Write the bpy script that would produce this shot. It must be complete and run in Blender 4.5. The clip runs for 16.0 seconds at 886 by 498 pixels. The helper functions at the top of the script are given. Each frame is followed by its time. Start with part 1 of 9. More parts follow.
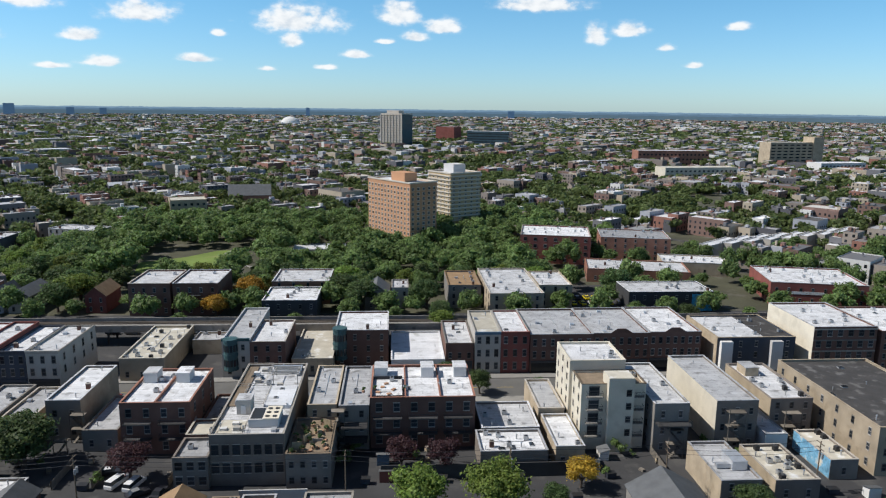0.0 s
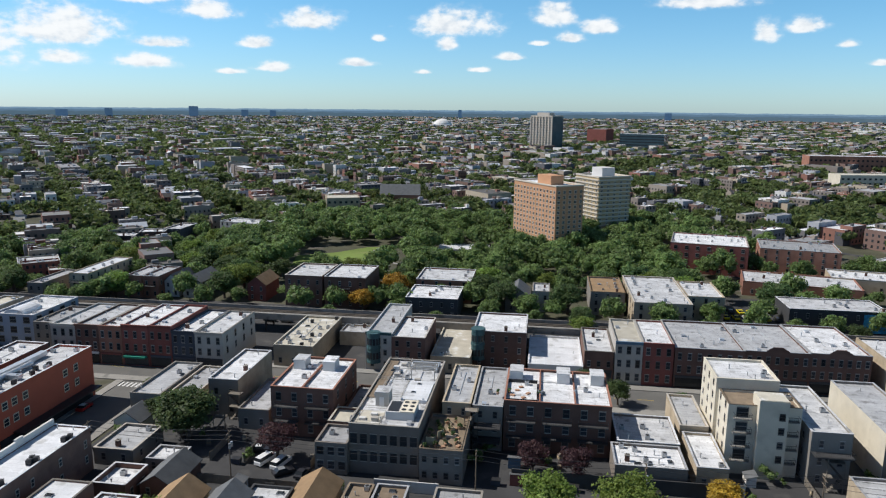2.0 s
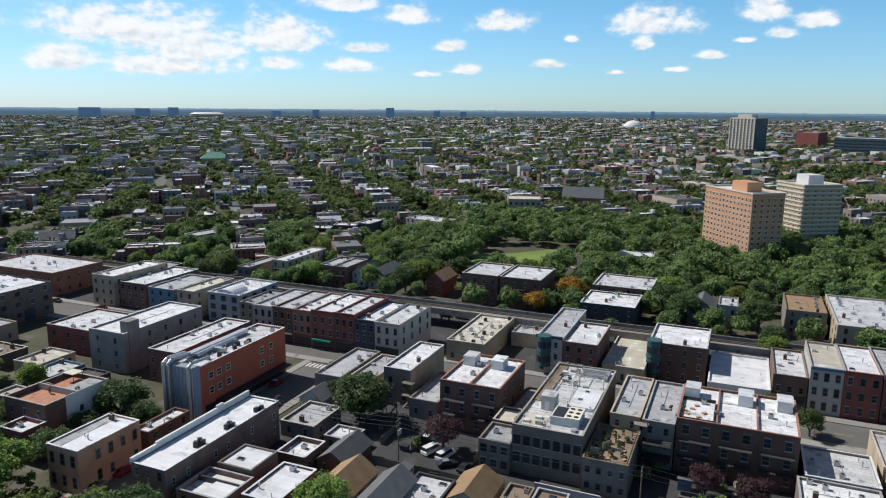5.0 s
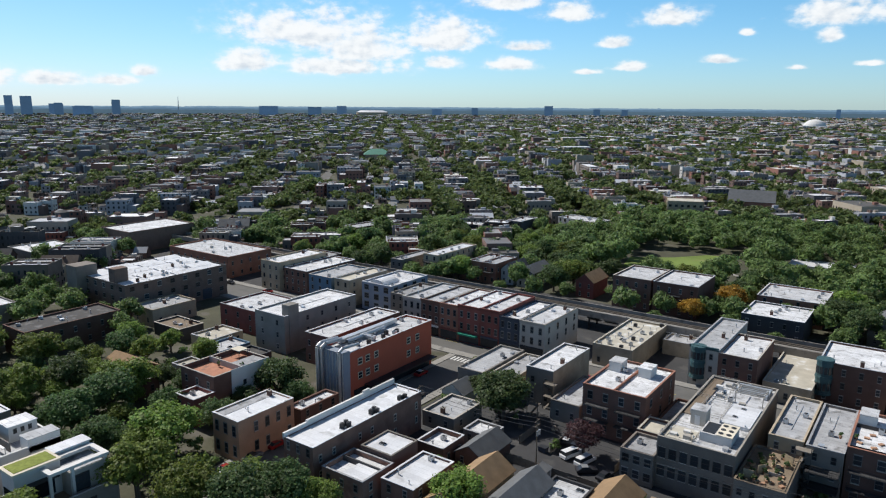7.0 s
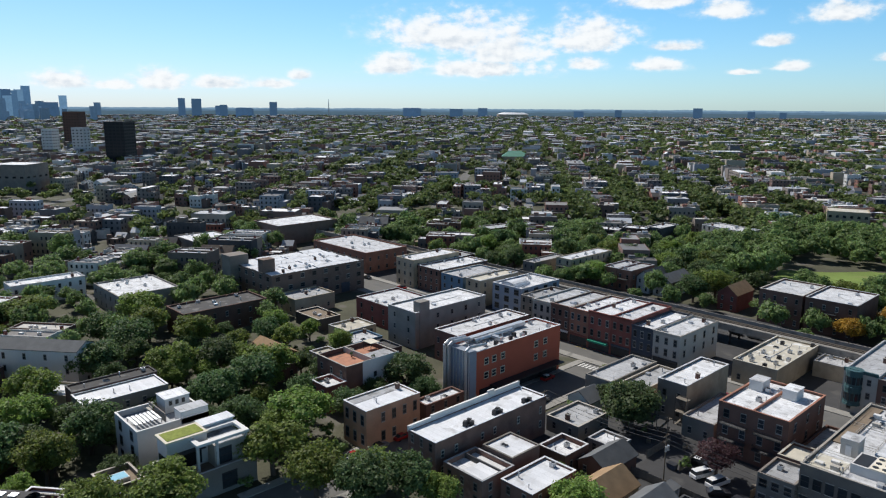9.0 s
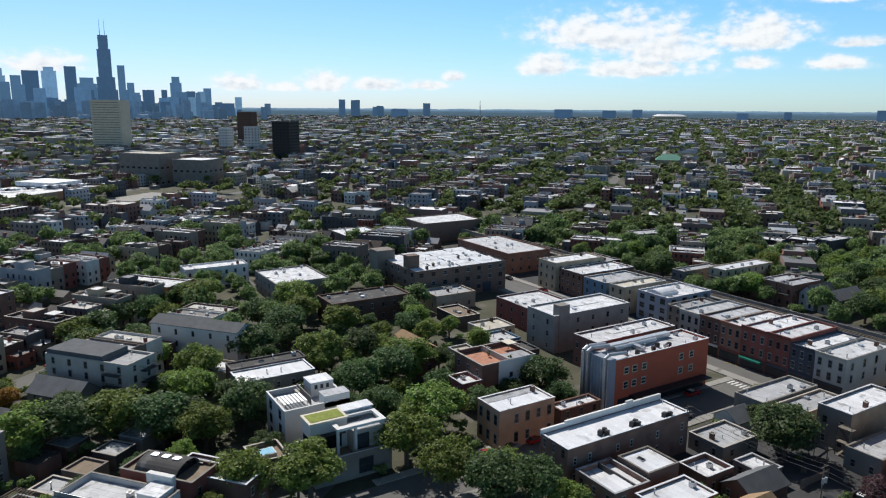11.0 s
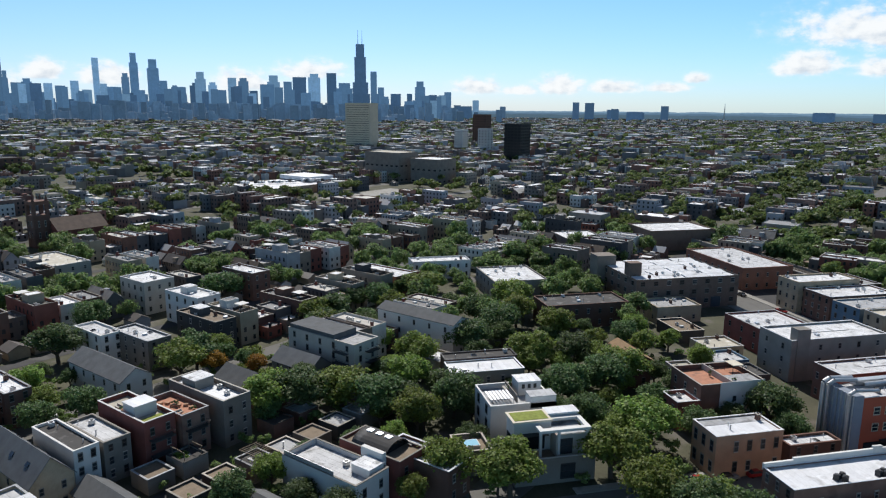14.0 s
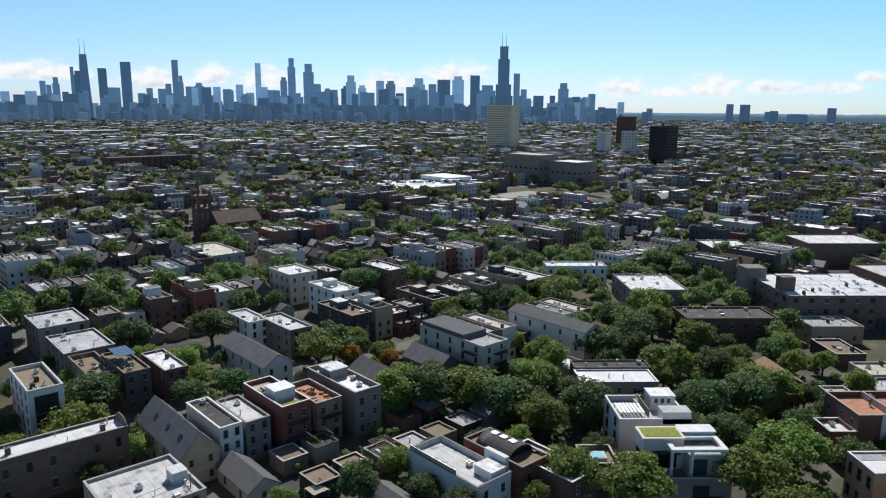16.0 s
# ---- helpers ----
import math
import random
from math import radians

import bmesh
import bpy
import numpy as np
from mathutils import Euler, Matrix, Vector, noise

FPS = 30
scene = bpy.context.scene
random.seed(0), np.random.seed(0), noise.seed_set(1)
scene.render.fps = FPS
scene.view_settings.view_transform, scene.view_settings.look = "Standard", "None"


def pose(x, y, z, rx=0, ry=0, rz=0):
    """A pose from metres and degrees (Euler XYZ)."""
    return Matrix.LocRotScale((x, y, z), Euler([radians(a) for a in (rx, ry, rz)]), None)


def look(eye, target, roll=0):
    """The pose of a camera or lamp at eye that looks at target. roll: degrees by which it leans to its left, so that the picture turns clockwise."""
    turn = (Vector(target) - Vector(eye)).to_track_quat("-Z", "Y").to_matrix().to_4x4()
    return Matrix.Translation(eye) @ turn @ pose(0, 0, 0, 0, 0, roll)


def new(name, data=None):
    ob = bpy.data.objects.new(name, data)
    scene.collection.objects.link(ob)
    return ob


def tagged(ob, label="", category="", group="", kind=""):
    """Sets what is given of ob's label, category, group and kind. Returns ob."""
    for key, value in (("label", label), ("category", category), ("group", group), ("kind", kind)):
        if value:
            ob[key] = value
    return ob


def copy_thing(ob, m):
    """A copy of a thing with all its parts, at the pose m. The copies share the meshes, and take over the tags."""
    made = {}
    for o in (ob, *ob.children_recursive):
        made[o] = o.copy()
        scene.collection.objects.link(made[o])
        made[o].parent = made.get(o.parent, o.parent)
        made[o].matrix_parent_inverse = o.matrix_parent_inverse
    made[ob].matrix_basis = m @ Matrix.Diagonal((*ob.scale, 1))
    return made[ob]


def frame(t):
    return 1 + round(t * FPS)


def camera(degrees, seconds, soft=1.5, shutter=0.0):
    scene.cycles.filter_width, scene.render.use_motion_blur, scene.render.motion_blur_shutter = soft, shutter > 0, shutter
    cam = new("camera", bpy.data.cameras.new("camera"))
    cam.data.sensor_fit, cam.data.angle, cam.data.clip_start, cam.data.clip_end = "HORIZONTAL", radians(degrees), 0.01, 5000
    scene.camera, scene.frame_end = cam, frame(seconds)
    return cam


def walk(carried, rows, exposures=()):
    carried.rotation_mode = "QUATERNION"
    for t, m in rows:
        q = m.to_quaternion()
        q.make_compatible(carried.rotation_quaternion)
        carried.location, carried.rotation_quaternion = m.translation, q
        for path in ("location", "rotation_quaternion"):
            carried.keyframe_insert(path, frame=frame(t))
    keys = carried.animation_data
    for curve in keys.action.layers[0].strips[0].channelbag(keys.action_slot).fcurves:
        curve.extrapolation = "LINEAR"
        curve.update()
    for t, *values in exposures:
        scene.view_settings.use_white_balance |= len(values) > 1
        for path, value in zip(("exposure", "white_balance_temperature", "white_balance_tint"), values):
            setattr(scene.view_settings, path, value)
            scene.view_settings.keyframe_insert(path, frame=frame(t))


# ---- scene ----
cam = camera(64.01, 16.0, soft=1.2)
# seconds, eye x y z, pitch, roll, yaw
ROWS = [
    (0.0, -0.000, -0.000, 75.000, -11.370, -0.674, -3.800),
    (0.5, 0.363, -0.075, 75.022, -11.388, -0.653, -0.268),
    (1.0, 0.769, -0.003, 75.083, -11.374, -0.617, 3.245),
    (1.5, 1.025, -0.130, 75.101, -11.347, -0.581, 5.863),
    (2.0, 1.356, -0.028, 75.166, -11.335, -0.546, 8.166),
    (2.5, 1.617, 0.086, 75.276, -11.327, -0.506, 10.633),
    (3.0, 1.879, 0.219, 75.353, -11.325, -0.493, 12.494),
    (3.5, 2.272, 0.179, 75.287, -11.404, -0.489, 15.063),
    (6.0, 3.647, 1.075, 75.231, -11.420, -0.398, 29.158),
    (6.5, 3.849, 1.493, 74.909, -11.563, -0.361, 32.608),
    (7.0, 4.010, 1.882, 74.880, -11.557, -0.322, 35.583),
    (7.5, 4.246, 2.009, 74.826, -11.522, -0.303, 38.272),
    (8.0, 4.574, 2.115, 74.826, -11.488, -0.296, 41.160),
    (8.5, 4.734, 2.403, 74.821, -11.481, -0.306, 43.886),
    (9.0, 5.007, 2.599, 74.760, -11.453, -0.330, 46.720),
    (11.5, 5.513, 3.834, 74.415, -11.401, -0.411, 61.987),
    (12.0, 5.455, 4.278, 74.166, -11.362, -0.417, 65.412),
    (12.5, 5.491, 4.678, 73.978, -11.346, -0.425, 68.465),
    (13.0, 5.502, 4.962, 73.902, -11.341, -0.435, 71.423),
    (13.5, 5.506, 5.278, 73.941, -11.336, -0.433, 74.235),
    (14.0, 5.523, 5.607, 74.031, -11.321, -0.427, 77.044),
    (14.5, 5.533, 5.866, 74.085, -11.323, -0.418, 79.873),
    (15.0, 5.457, 6.185, 74.102, -11.296, -0.419, 82.686),
    (15.5, 5.375, 6.497, 74.094, -11.268, -0.416, 85.481),
    (16.0, 5.196, 6.751, 74.130, -11.254, -0.423, 88.288),
]
walk(cam, [(t, pose(x, y, z, 90 + pitch, roll, yaw)) for t, x, y, z, pitch, roll, yaw in ROWS])

# ---- light: late morning sun ahead of the final view, blue sky with scattered fair-weather clouds
SUN_AZ, SUN_EL = 86.0, 47.0     # degrees to the left of +y, degrees up
sun_dir = Vector((-math.sin(radians(SUN_AZ)) * math.cos(radians(SUN_EL)), math.cos(radians(SUN_AZ)) * math.cos(radians(SUN_EL)), math.sin(radians(SUN_EL))))
sun = new("sun", bpy.data.lights.new("sun", "SUN"))
sun.data.energy, sun.data.angle, sun.data.color = 5.0, radians(0.55), (1.0, 0.96, 0.90)
sun.matrix_world = look((0, 0, 300), Vector((0, 0, 300)) - sun_dir * 100)
scene.view_settings.exposure = 0.0

world = bpy.data.worlds.new("sky")
scene.world = world
world.use_nodes = True
wt = world.node_tree
wt.nodes.clear()


def wmath(op, a, b=None, clamp=False):
    n = wt.nodes.new("ShaderNodeMath")
    n.operation, n.use_clamp = op, clamp
    for i, v in enumerate((a, b)):
        if v is None:
            continue
        if isinstance(v, (int, float)):
            n.inputs[i].default_value = v
        else:
            wt.links.new(v, n.inputs[i])
    return n.outputs[0]


sky = wt.nodes.new("ShaderNodeTexSky")
sky.sky_type, sky.sun_disc = "NISHITA", False
sky.sun_elevation, sky.sun_rotation = radians(SUN_EL), radians(-SUN_AZ)
sky.altitude, sky.air_density, sky.dust_density, sky.ozone_density = 200.0, 1.0, 0.25, 1.6
bg = wt.nodes.new("ShaderNodeBackground")
bg.inputs[1].default_value = 0.085
wout = wt.nodes.new("ShaderNodeOutputWorld")

# heading (degrees to the left of +y), height, half width and half height of the single clouds, all in degrees
CLOUDS_AHEAD = [(7.2, 6.3, 3.0, 1.0), (7.8, 4.9, 0.8, 0.6), (18.4, 6.4, 2.3, 0.8), (-0.3, 7.0, 1.6, 0.9), (-3.7, 6.1, 1.3, 0.6), (-1.6, 5.3, 1.0, 0.4), (-11.1, 7.7, 3.2, 0.6), (-15.5, 5.5, 0.9, 0.8), (-17.9, 5.8, 1.4, 0.5), (-20.7, 4.5, 0.6, 0.3), (-25.4, 5.9, 0.8, 0.3), (-22.7, 3.2, 0.6, 0.2), (22.5, 4.6, 1.4, 0.4), (21.1, 2.9, 1.2, 0.4), (24.5, 2.5, 0.9, 0.2), (14.9, 3.3, 1.3, 0.3), (13.2, 5.2, 0.6, 0.3), (3.0, 3.9, 1.1, 0.3), (5.3, 2.9, 0.8, 0.2), (9.7, 2.7, 0.6, 0.2), (0.7, 4.9, 0.8, 0.2)]
CLOUDS_LEFT = [(46.0, 5.6, 5.8, 1.6), (41.9, 4.5, 3.6, 1.7), (35.4, 5.4, 3.3, 1.5), (50.3, 3.2, 2.6, 1.0), (29.4, 4.4, 2.2, 0.4), (30.3, 3.2, 1.9, 0.6), (22.6, 4.6, 1.2, 0.4), (21.1, 2.9, 1.1, 0.4), (26.1, 7.0, 2.2, 0.8), (30.8, 7.7, 2.9, 0.6), (43.7, 2.9, 5.0, 0.8), (35.6, 3.3, 1.4, 0.6)]
CLOUDS_FAR_LEFT = [(117.2, 2.3, 3.0, 0.7), (110.0, 1.9, 2.5, 0.9), (105.7, 2.4, 1.3, 0.8), (102.0, 2.1, 2.2, 0.9), (92.0, 1.8, 2.7, 0.9), (87.6, 2.7, 2.7, 0.9), (74.1, 1.6, 2.2, 0.7), (67.9, 1.8, 1.9, 0.9), (71.2, 1.4, 1.7, 0.4), (63.8, 1.6, 2.1, 0.5), (59.9, 1.6, 1.6, 0.4), (57.6, 2.3, 1.0, 0.5)]

coord = wt.nodes.new("ShaderNodeTexCoord")
split = wt.nodes.new("ShaderNodeSeparateXYZ")
wt.links.new(coord.outputs["Generated"], split.inputs[0])
heading = wmath("MULTIPLY", wmath("ARCTAN2", wmath("MULTIPLY", split.outputs[0], -1.0), split.outputs[1]), 57.29578)
height = wmath("MULTIPLY", wmath("ARCSINE", split.outputs[2]), 57.29578)
flat = wt.nodes.new("ShaderNodeCombineXYZ")
wt.links.new(heading, flat.inputs[0])
wt.links.new(wmath("MULTIPLY", height, 1.6), flat.inputs[1])


def puff_noise(scale, detail, where):
    n = wt.nodes.new("ShaderNodeTexNoise")
    n.inputs["Scale"].default_value, n.inputs["Detail"].default_value, n.inputs["Roughness"].default_value = scale, detail, 0.54
    wt.links.new(where, n.inputs["Vector"])
    return n.outputs["Fac"]


def add_noise(x_shift=0.0, y_shift=0.0):
    """Billows at two sizes, looked up a little to one side to tell lit flanks from shaded ones."""
    at = wt.nodes.new("ShaderNodeVectorMath")
    at.operation = "ADD"
    wt.links.new(flat.outputs[0], at.inputs[0])
    at.inputs[1].default_value = (x_shift, y_shift, 0.0)
    return wmath("ADD", wmath("MULTIPLY", puff_noise(0.38, 7.0, at.outputs[0]), 0.6), wmath("MULTIPLY", puff_noise(1.1, 7.0, at.outputs[0]), 0.4))


puffs = add_noise()
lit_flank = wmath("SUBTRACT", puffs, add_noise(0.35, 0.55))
cover, belly = None, None
for az, el, wide, tall in CLOUDS_AHEAD + CLOUDS_LEFT + CLOUDS_FAR_LEFT:
    dx = wmath("MULTIPLY", wmath("SUBTRACT", heading, az), 1 / (wide * 1.25))
    up = wmath("SUBTRACT", height, el - tall * 0.3)
    dy = wmath("MAXIMUM", wmath("MULTIPLY", up, 1 / (tall * 1.5)), wmath("MULTIPLY", up, -1 / (tall * 0.75)))
    one = wmath("SUBTRACT", 1.0, wmath("SQRT", wmath("ADD", wmath("MULTIPLY", dx, dx), wmath("MULTIPLY", dy, dy))))
    cover = one if cover is None else wmath("MAXIMUM", cover, one)
    low_part = wmath("MULTIPLY", wmath("MAXIMUM", one, 0.0), wmath("MULTIPLY", up, -1 / tall))
    belly = low_part if belly is None else wmath("MAXIMUM", belly, low_part)
body = wmath("ADD", wmath("MULTIPLY", cover, 1.25), wmath("MULTIPLY", wmath("SUBTRACT", puffs, 0.5), 3.0))


def ramp01(value, lo, hi):
    n = wt.nodes.new("ShaderNodeMapRange")
    n.interpolation_type = "SMOOTHSTEP"
    n.inputs["From Min"].default_value, n.inputs["From Max"].default_value = lo, hi
    wt.links.new(value, n.inputs["Value"])
    return n.outputs[0]


def blend(fac, a, b, mode="MIX"):
    n = wt.nodes.new("ShaderNodeMix")
    n.data_type, n.blend_type = "RGBA", mode
    for key, v in (("Factor", fac), ("A", a), ("B", b)):
        if isinstance(v, (int, float)):
            n.inputs[key].default_value = v
        elif isinstance(v, tuple):
            n.inputs[key].default_value = (*v, 1)
        else:
            wt.links.new(v, n.inputs[key])
    return n.outputs["Result"]


# the clear air: the sky model, cooled as this camera sees it
up_north = blend(ramp01(height, -1.0, 11.0), (0.89, 1.28, 1.86), (0.75, 1.34, 1.68))
sunward = blend(ramp01(height, -1.0, 11.0), (0.86, 1.09, 1.70), (0.82, 1.18, 1.66))
low = blend(1.0, blend(ramp01(heading, 20.0, 85.0), up_north, sunward), (0.95, 0.95, 0.93), "MULTIPLY")
tint = blend(ramp01(height, 12.0, 40.0), low, (0.80, 0.73, 0.69))
clear = blend(1.0, sky.outputs[0], tint, "MULTIPLY")
shade = wmath("SUBTRACT", wmath("ADD", wmath("MULTIPLY", belly, 1.5), wmath("MULTIPLY", body, 0.22)), wmath("MULTIPLY", lit_flank, 4.0))
cloud_colour = blend(ramp01(shade, -0.1, 1.25), (11.2, 11.5, 11.7), (7.4, 8.3, 9.3))
alpha = wmath("MULTIPLY", wmath("ADD", wmath("MULTIPLY", ramp01(body, -0.25, 0.9), 0.45), wmath("MULTIPLY", ramp01(body, 0.1, 0.65), 0.53)), ramp01(height, -0.8, 1.4))
with_clouds = blend(alpha, clear, cloud_colour)
wt.links.new(with_clouds, bg.inputs[0])
wt.links.new(bg.outputs[0], wout.inputs[0])

# ---- materials
MATS = {}


def material(name, base, rough=0.85, vary=0.25, scale=0.35, fine=6.0, bump=0.15, metal=0.0, spread=0.0, stain=None, island=False, palette=None, seams=0.0):
    """A surface with blotches at two scales, a little relief, and a shade that differs from object to object by spread."""
    if name in MATS:
        return MATS[name]
    m = bpy.data.materials.new(name)
    m.use_nodes = True
    nt = m.node_tree
    bsdf = nt.nodes["Principled BSDF"]
    bsdf.inputs["Roughness"].default_value, bsdf.inputs["Metallic"].default_value = rough, metal
    bsdf.inputs["Specular IOR Level"].default_value = 0.3
    co = nt.nodes.new("ShaderNodeTexCoord")
    def noise_at(s, detail=3.0):
        n = nt.nodes.new("ShaderNodeTexNoise")
        n.inputs["Scale"].default_value, n.inputs["Detail"].default_value = s, detail
        nt.links.new(co.outputs["Object"], n.inputs["Vector"])
        return n.outputs["Fac"]
    big, small = noise_at(scale), noise_at(fine)
    ad = nt.nodes.new("ShaderNodeMath")
    ad.operation = "MULTIPLY_ADD"
    nt.links.new(small, ad.inputs[0])
    ad.inputs[1].default_value = 0.6
    nt.links.new(big, ad.inputs[2])
    mr = nt.nodes.new("ShaderNodeMapRange")
    mr.inputs["From Min"].default_value, mr.inputs["From Max"].default_value = 0.45, 1.15
    mr.inputs["To Min"].default_value, mr.inputs["To Max"].default_value = 1 - vary, 1 + vary
    nt.links.new(ad.outputs[0], mr.inputs["Value"])
    col = nt.nodes.new("ShaderNodeMix")
    col.data_type, col.blend_type = "RGBA", "MULTIPLY"
    col.inputs["Factor"].default_value = 1.0
    col.inputs["A"].default_value = (*base, 1)
    if palette:
        pick = nt.nodes.new("ShaderNodeNewGeometry").outputs["Random Per Island"] if island else nt.nodes.new("ShaderNodeObjectInfo").outputs["Random"]
        ramp = nt.nodes.new("ShaderNodeValToRGB")
        ramp.color_ramp.interpolation = "CONSTANT"
        while len(ramp.color_ramp.elements) < len(palette):
            ramp.color_ramp.elements.new(1.0)
        for i, c in enumerate(palette):
            ramp.color_ramp.elements[i].position, ramp.color_ramp.elements[i].color = i / len(palette), (*c, 1)
        nt.links.new(pick, ramp.inputs[0])
        nt.links.new(ramp.outputs[0], col.inputs["A"])
    nt.links.new(mr.outputs[0], col.inputs["B"])
    out = col.outputs["Result"]
    if stain:
        st = nt.nodes.new("ShaderNodeMapRange")
        st.inputs["From Min"].default_value, st.inputs["From Max"].default_value = 0.56, 0.68
        nt.links.new(noise_at(stain[1], 5.0), st.inputs["Value"])
        mx = nt.nodes.new("ShaderNodeMix")
        mx.data_type = "RGBA"
        nt.links.new(st.outputs[0], mx.inputs["Factor"])
        nt.links.new(out, mx.inputs["A"])
        mx.inputs["B"].default_value = (*stain[0], 1)
        out = mx.outputs["Result"]
    if seams:
        br = nt.nodes.new("ShaderNodeTexBrick")
        br.inputs["Color1"].default_value, br.inputs["Color2"].default_value, br.inputs["Mortar"].default_value = (1, 1, 1, 1), (0.86, 0.86, 0.86, 1), (1 - seams, 1 - seams, 1 - seams, 1)
        br.inputs["Scale"].default_value, br.inputs["Mortar Size"].default_value, br.inputs["Brick Width"].default_value, br.inputs["Row Height"].default_value = 1.0, 0.035, 5.5, 1.4
        nt.links.new(co.outputs["Object"], br.inputs["Vector"])
        sm = nt.nodes.new("ShaderNodeMix")
        sm.data_type, sm.blend_type = "RGBA", "MULTIPLY"
        sm.inputs["Factor"].default_value = 1.0
        nt.links.new(out, sm.inputs["A"])
        nt.links.new(br.outputs[0], sm.inputs["B"])
        out = sm.outputs["Result"]
    if spread:
        if island:
            rnd = nt.nodes.new("ShaderNodeNewGeometry").outputs["Random Per Island"]
        else:
            rnd = nt.nodes.new("ShaderNodeObjectInfo").outputs["Random"]
        sr = nt.nodes.new("ShaderNodeMapRange")
        sr.inputs["To Min"].default_value, sr.inputs["To Max"].default_value = 1 - spread, 1 + spread
        nt.links.new(rnd, sr.inputs["Value"])
        mu = nt.nodes.new("ShaderNodeMix")
        mu.data_type, mu.blend_type = "RGBA", "MULTIPLY"
        mu.inputs["Factor"].default_value = 1.0
        nt.links.new(out, mu.inputs["A"])
        nt.links.new(sr.outputs[0], mu.inputs["B"])
        out = mu.outputs["Result"]
    nt.links.new(out, bsdf.inputs["Base Color"])
    if bump:
        bp = nt.nodes.new("ShaderNodeBump")
        bp.inputs["Strength"].default_value, bp.inputs["Distance"].default_value = bump, 0.05
        nt.links.new(small, bp.inputs["Height"])
        nt.links.new(bp.outputs[0], bsdf.inputs["Normal"])
    MATS[name] = m
    return m


WALL = {
    "brown": material("brown_brick", (0.14, 0.078, 0.06), 0.9, 0.3, 0.3, 9, spread=0.2),
    "umber": material("umber_brick", (0.175, 0.12, 0.095), 0.9, 0.3, 0.3, 9, stain=((0.12, 0.085, 0.07), 0.3), spread=0.1),
    "greybrick": material("grey_brick", (0.195, 0.168, 0.145), 0.9, 0.25, 0.3, 9, spread=0.15),
    "rust": material("rust_brown_brick", (0.22, 0.135, 0.105), 0.9, 0.3, 0.3, 9, stain=((0.15, 0.085, 0.07), 0.25), spread=0.1),
    "red": material("red_brick", (0.20, 0.068, 0.055), 0.9, 0.28, 0.3, 9, spread=0.2),
    "orangered": material("orange_red_paint", (0.42, 0.10, 0.055), 0.8, 0.12, 0.2, 5),
    "orange": material("orange_brick", (0.42, 0.25, 0.16), 0.9, 0.25, 0.3, 9, spread=0.15),
    "redtan": material("weathered_red_brick", (0.27, 0.13, 0.09), 0.9, 0.3, 0.3, 9, spread=0.15),
    "tan": material("tan_common_brick", (0.39, 0.32, 0.23), 0.9, 0.3, 0.25, 9, stain=((0.33, 0.265, 0.185), 0.4), spread=0.15),
    "cream": material("cream_stucco", (0.62, 0.565, 0.455), 0.85, 0.16, 0.25, 5, stain=((0.54, 0.49, 0.39), 0.22), spread=0.1),
    "grey": material("grey_render", (0.205, 0.19, 0.17), 0.9, 0.2, 0.3, 6, spread=0.25),
    "greywhite": material("painted_stone", (0.38, 0.355, 0.315), 0.85, 0.15, 0.3, 6, spread=0.15),
    "greyblue": material("blue_grey_panel", (0.24, 0.27, 0.32), 0.6, 0.12, 0.3, 4, spread=0.1),
    "paleblue": material("pale_render", (0.52, 0.51, 0.495), 0.85, 0.1, 0.25, 5, spread=0.12),
    "white": material("white_painted_brick", (0.62, 0.61, 0.585), 0.85, 0.12, 0.3, 6, spread=0.1),
    "blue": material("blue_cladding", (0.10, 0.17, 0.24), 0.7, 0.2, 0.3, 6),
    "navy": material("navy_cladding", (0.05, 0.058, 0.075), 0.7, 0.25, 0.3, 6, spread=0.2),
    "dark": material("dark_cladding", (0.06, 0.06, 0.062), 0.8, 0.25, 0.3, 6, spread=0.3),
    "turq": material("turquoise_bay_metal", (0.045, 0.095, 0.10), 0.6, 0.2, 0.4, 6),
}
ROOF = {
    "white": material("white_roof_membrane", (0.60, 0.605, 0.615), 0.75, 0.28, 0.25, 3, stain=((0.30, 0.30, 0.30), 0.45), spread=0.2, seams=0.5),
    "grey": material("silver_roof_coating", (0.38, 0.385, 0.395), 0.75, 0.25, 0.3, 3, stain=((0.2, 0.2, 0.2), 0.45), spread=0.2, seams=0.5),
    "gravel": material("gravel_roof", (0.45, 0.42, 0.35), 0.95, 0.25, 0.3, 8, stain=((0.62, 0.62, 0.6), 0.35), spread=0.15),
    "dark": material("dark_tar_roof", (0.055, 0.052, 0.05), 0.85, 0.3, 0.3, 5, stain=((0.13, 0.125, 0.12), 0.4), spread=0.2),
    "deck": material("timber_deck", (0.20, 0.155, 0.11), 0.85, 0.3, 0.6, 5, spread=0.2),
    "terracotta": material("terracotta_deck", (0.40, 0.19, 0.12), 0.85, 0.3, 0.6, 5, stain=((0.25, 0.14, 0.1), 0.8)),
    "green": material("sedum_roof", (0.20, 0.23, 0.05), 0.95, 0.35, 1.2, 8),
    "ridged": material("white_coated_roof", (0.66, 0.67, 0.69), 0.6, 0.2, 0.2, 3, stain=((0.45, 0.45, 0.45), 0.3), spread=0.05, seams=0.25),
    "slate": material("grey_shingle", (0.115, 0.12, 0.125), 0.9, 0.25, 0.5, 7, spread=0.25),
    "brownshingle": material("brown_shingle", (0.24, 0.16, 0.09), 0.9, 0.25, 0.5, 7, spread=0.2),
}
M_GLASS = material("window_glass", (0.03, 0.035, 0.04), 0.08, 0.3, 0.5, 2, bump=0.0, spread=0.5)
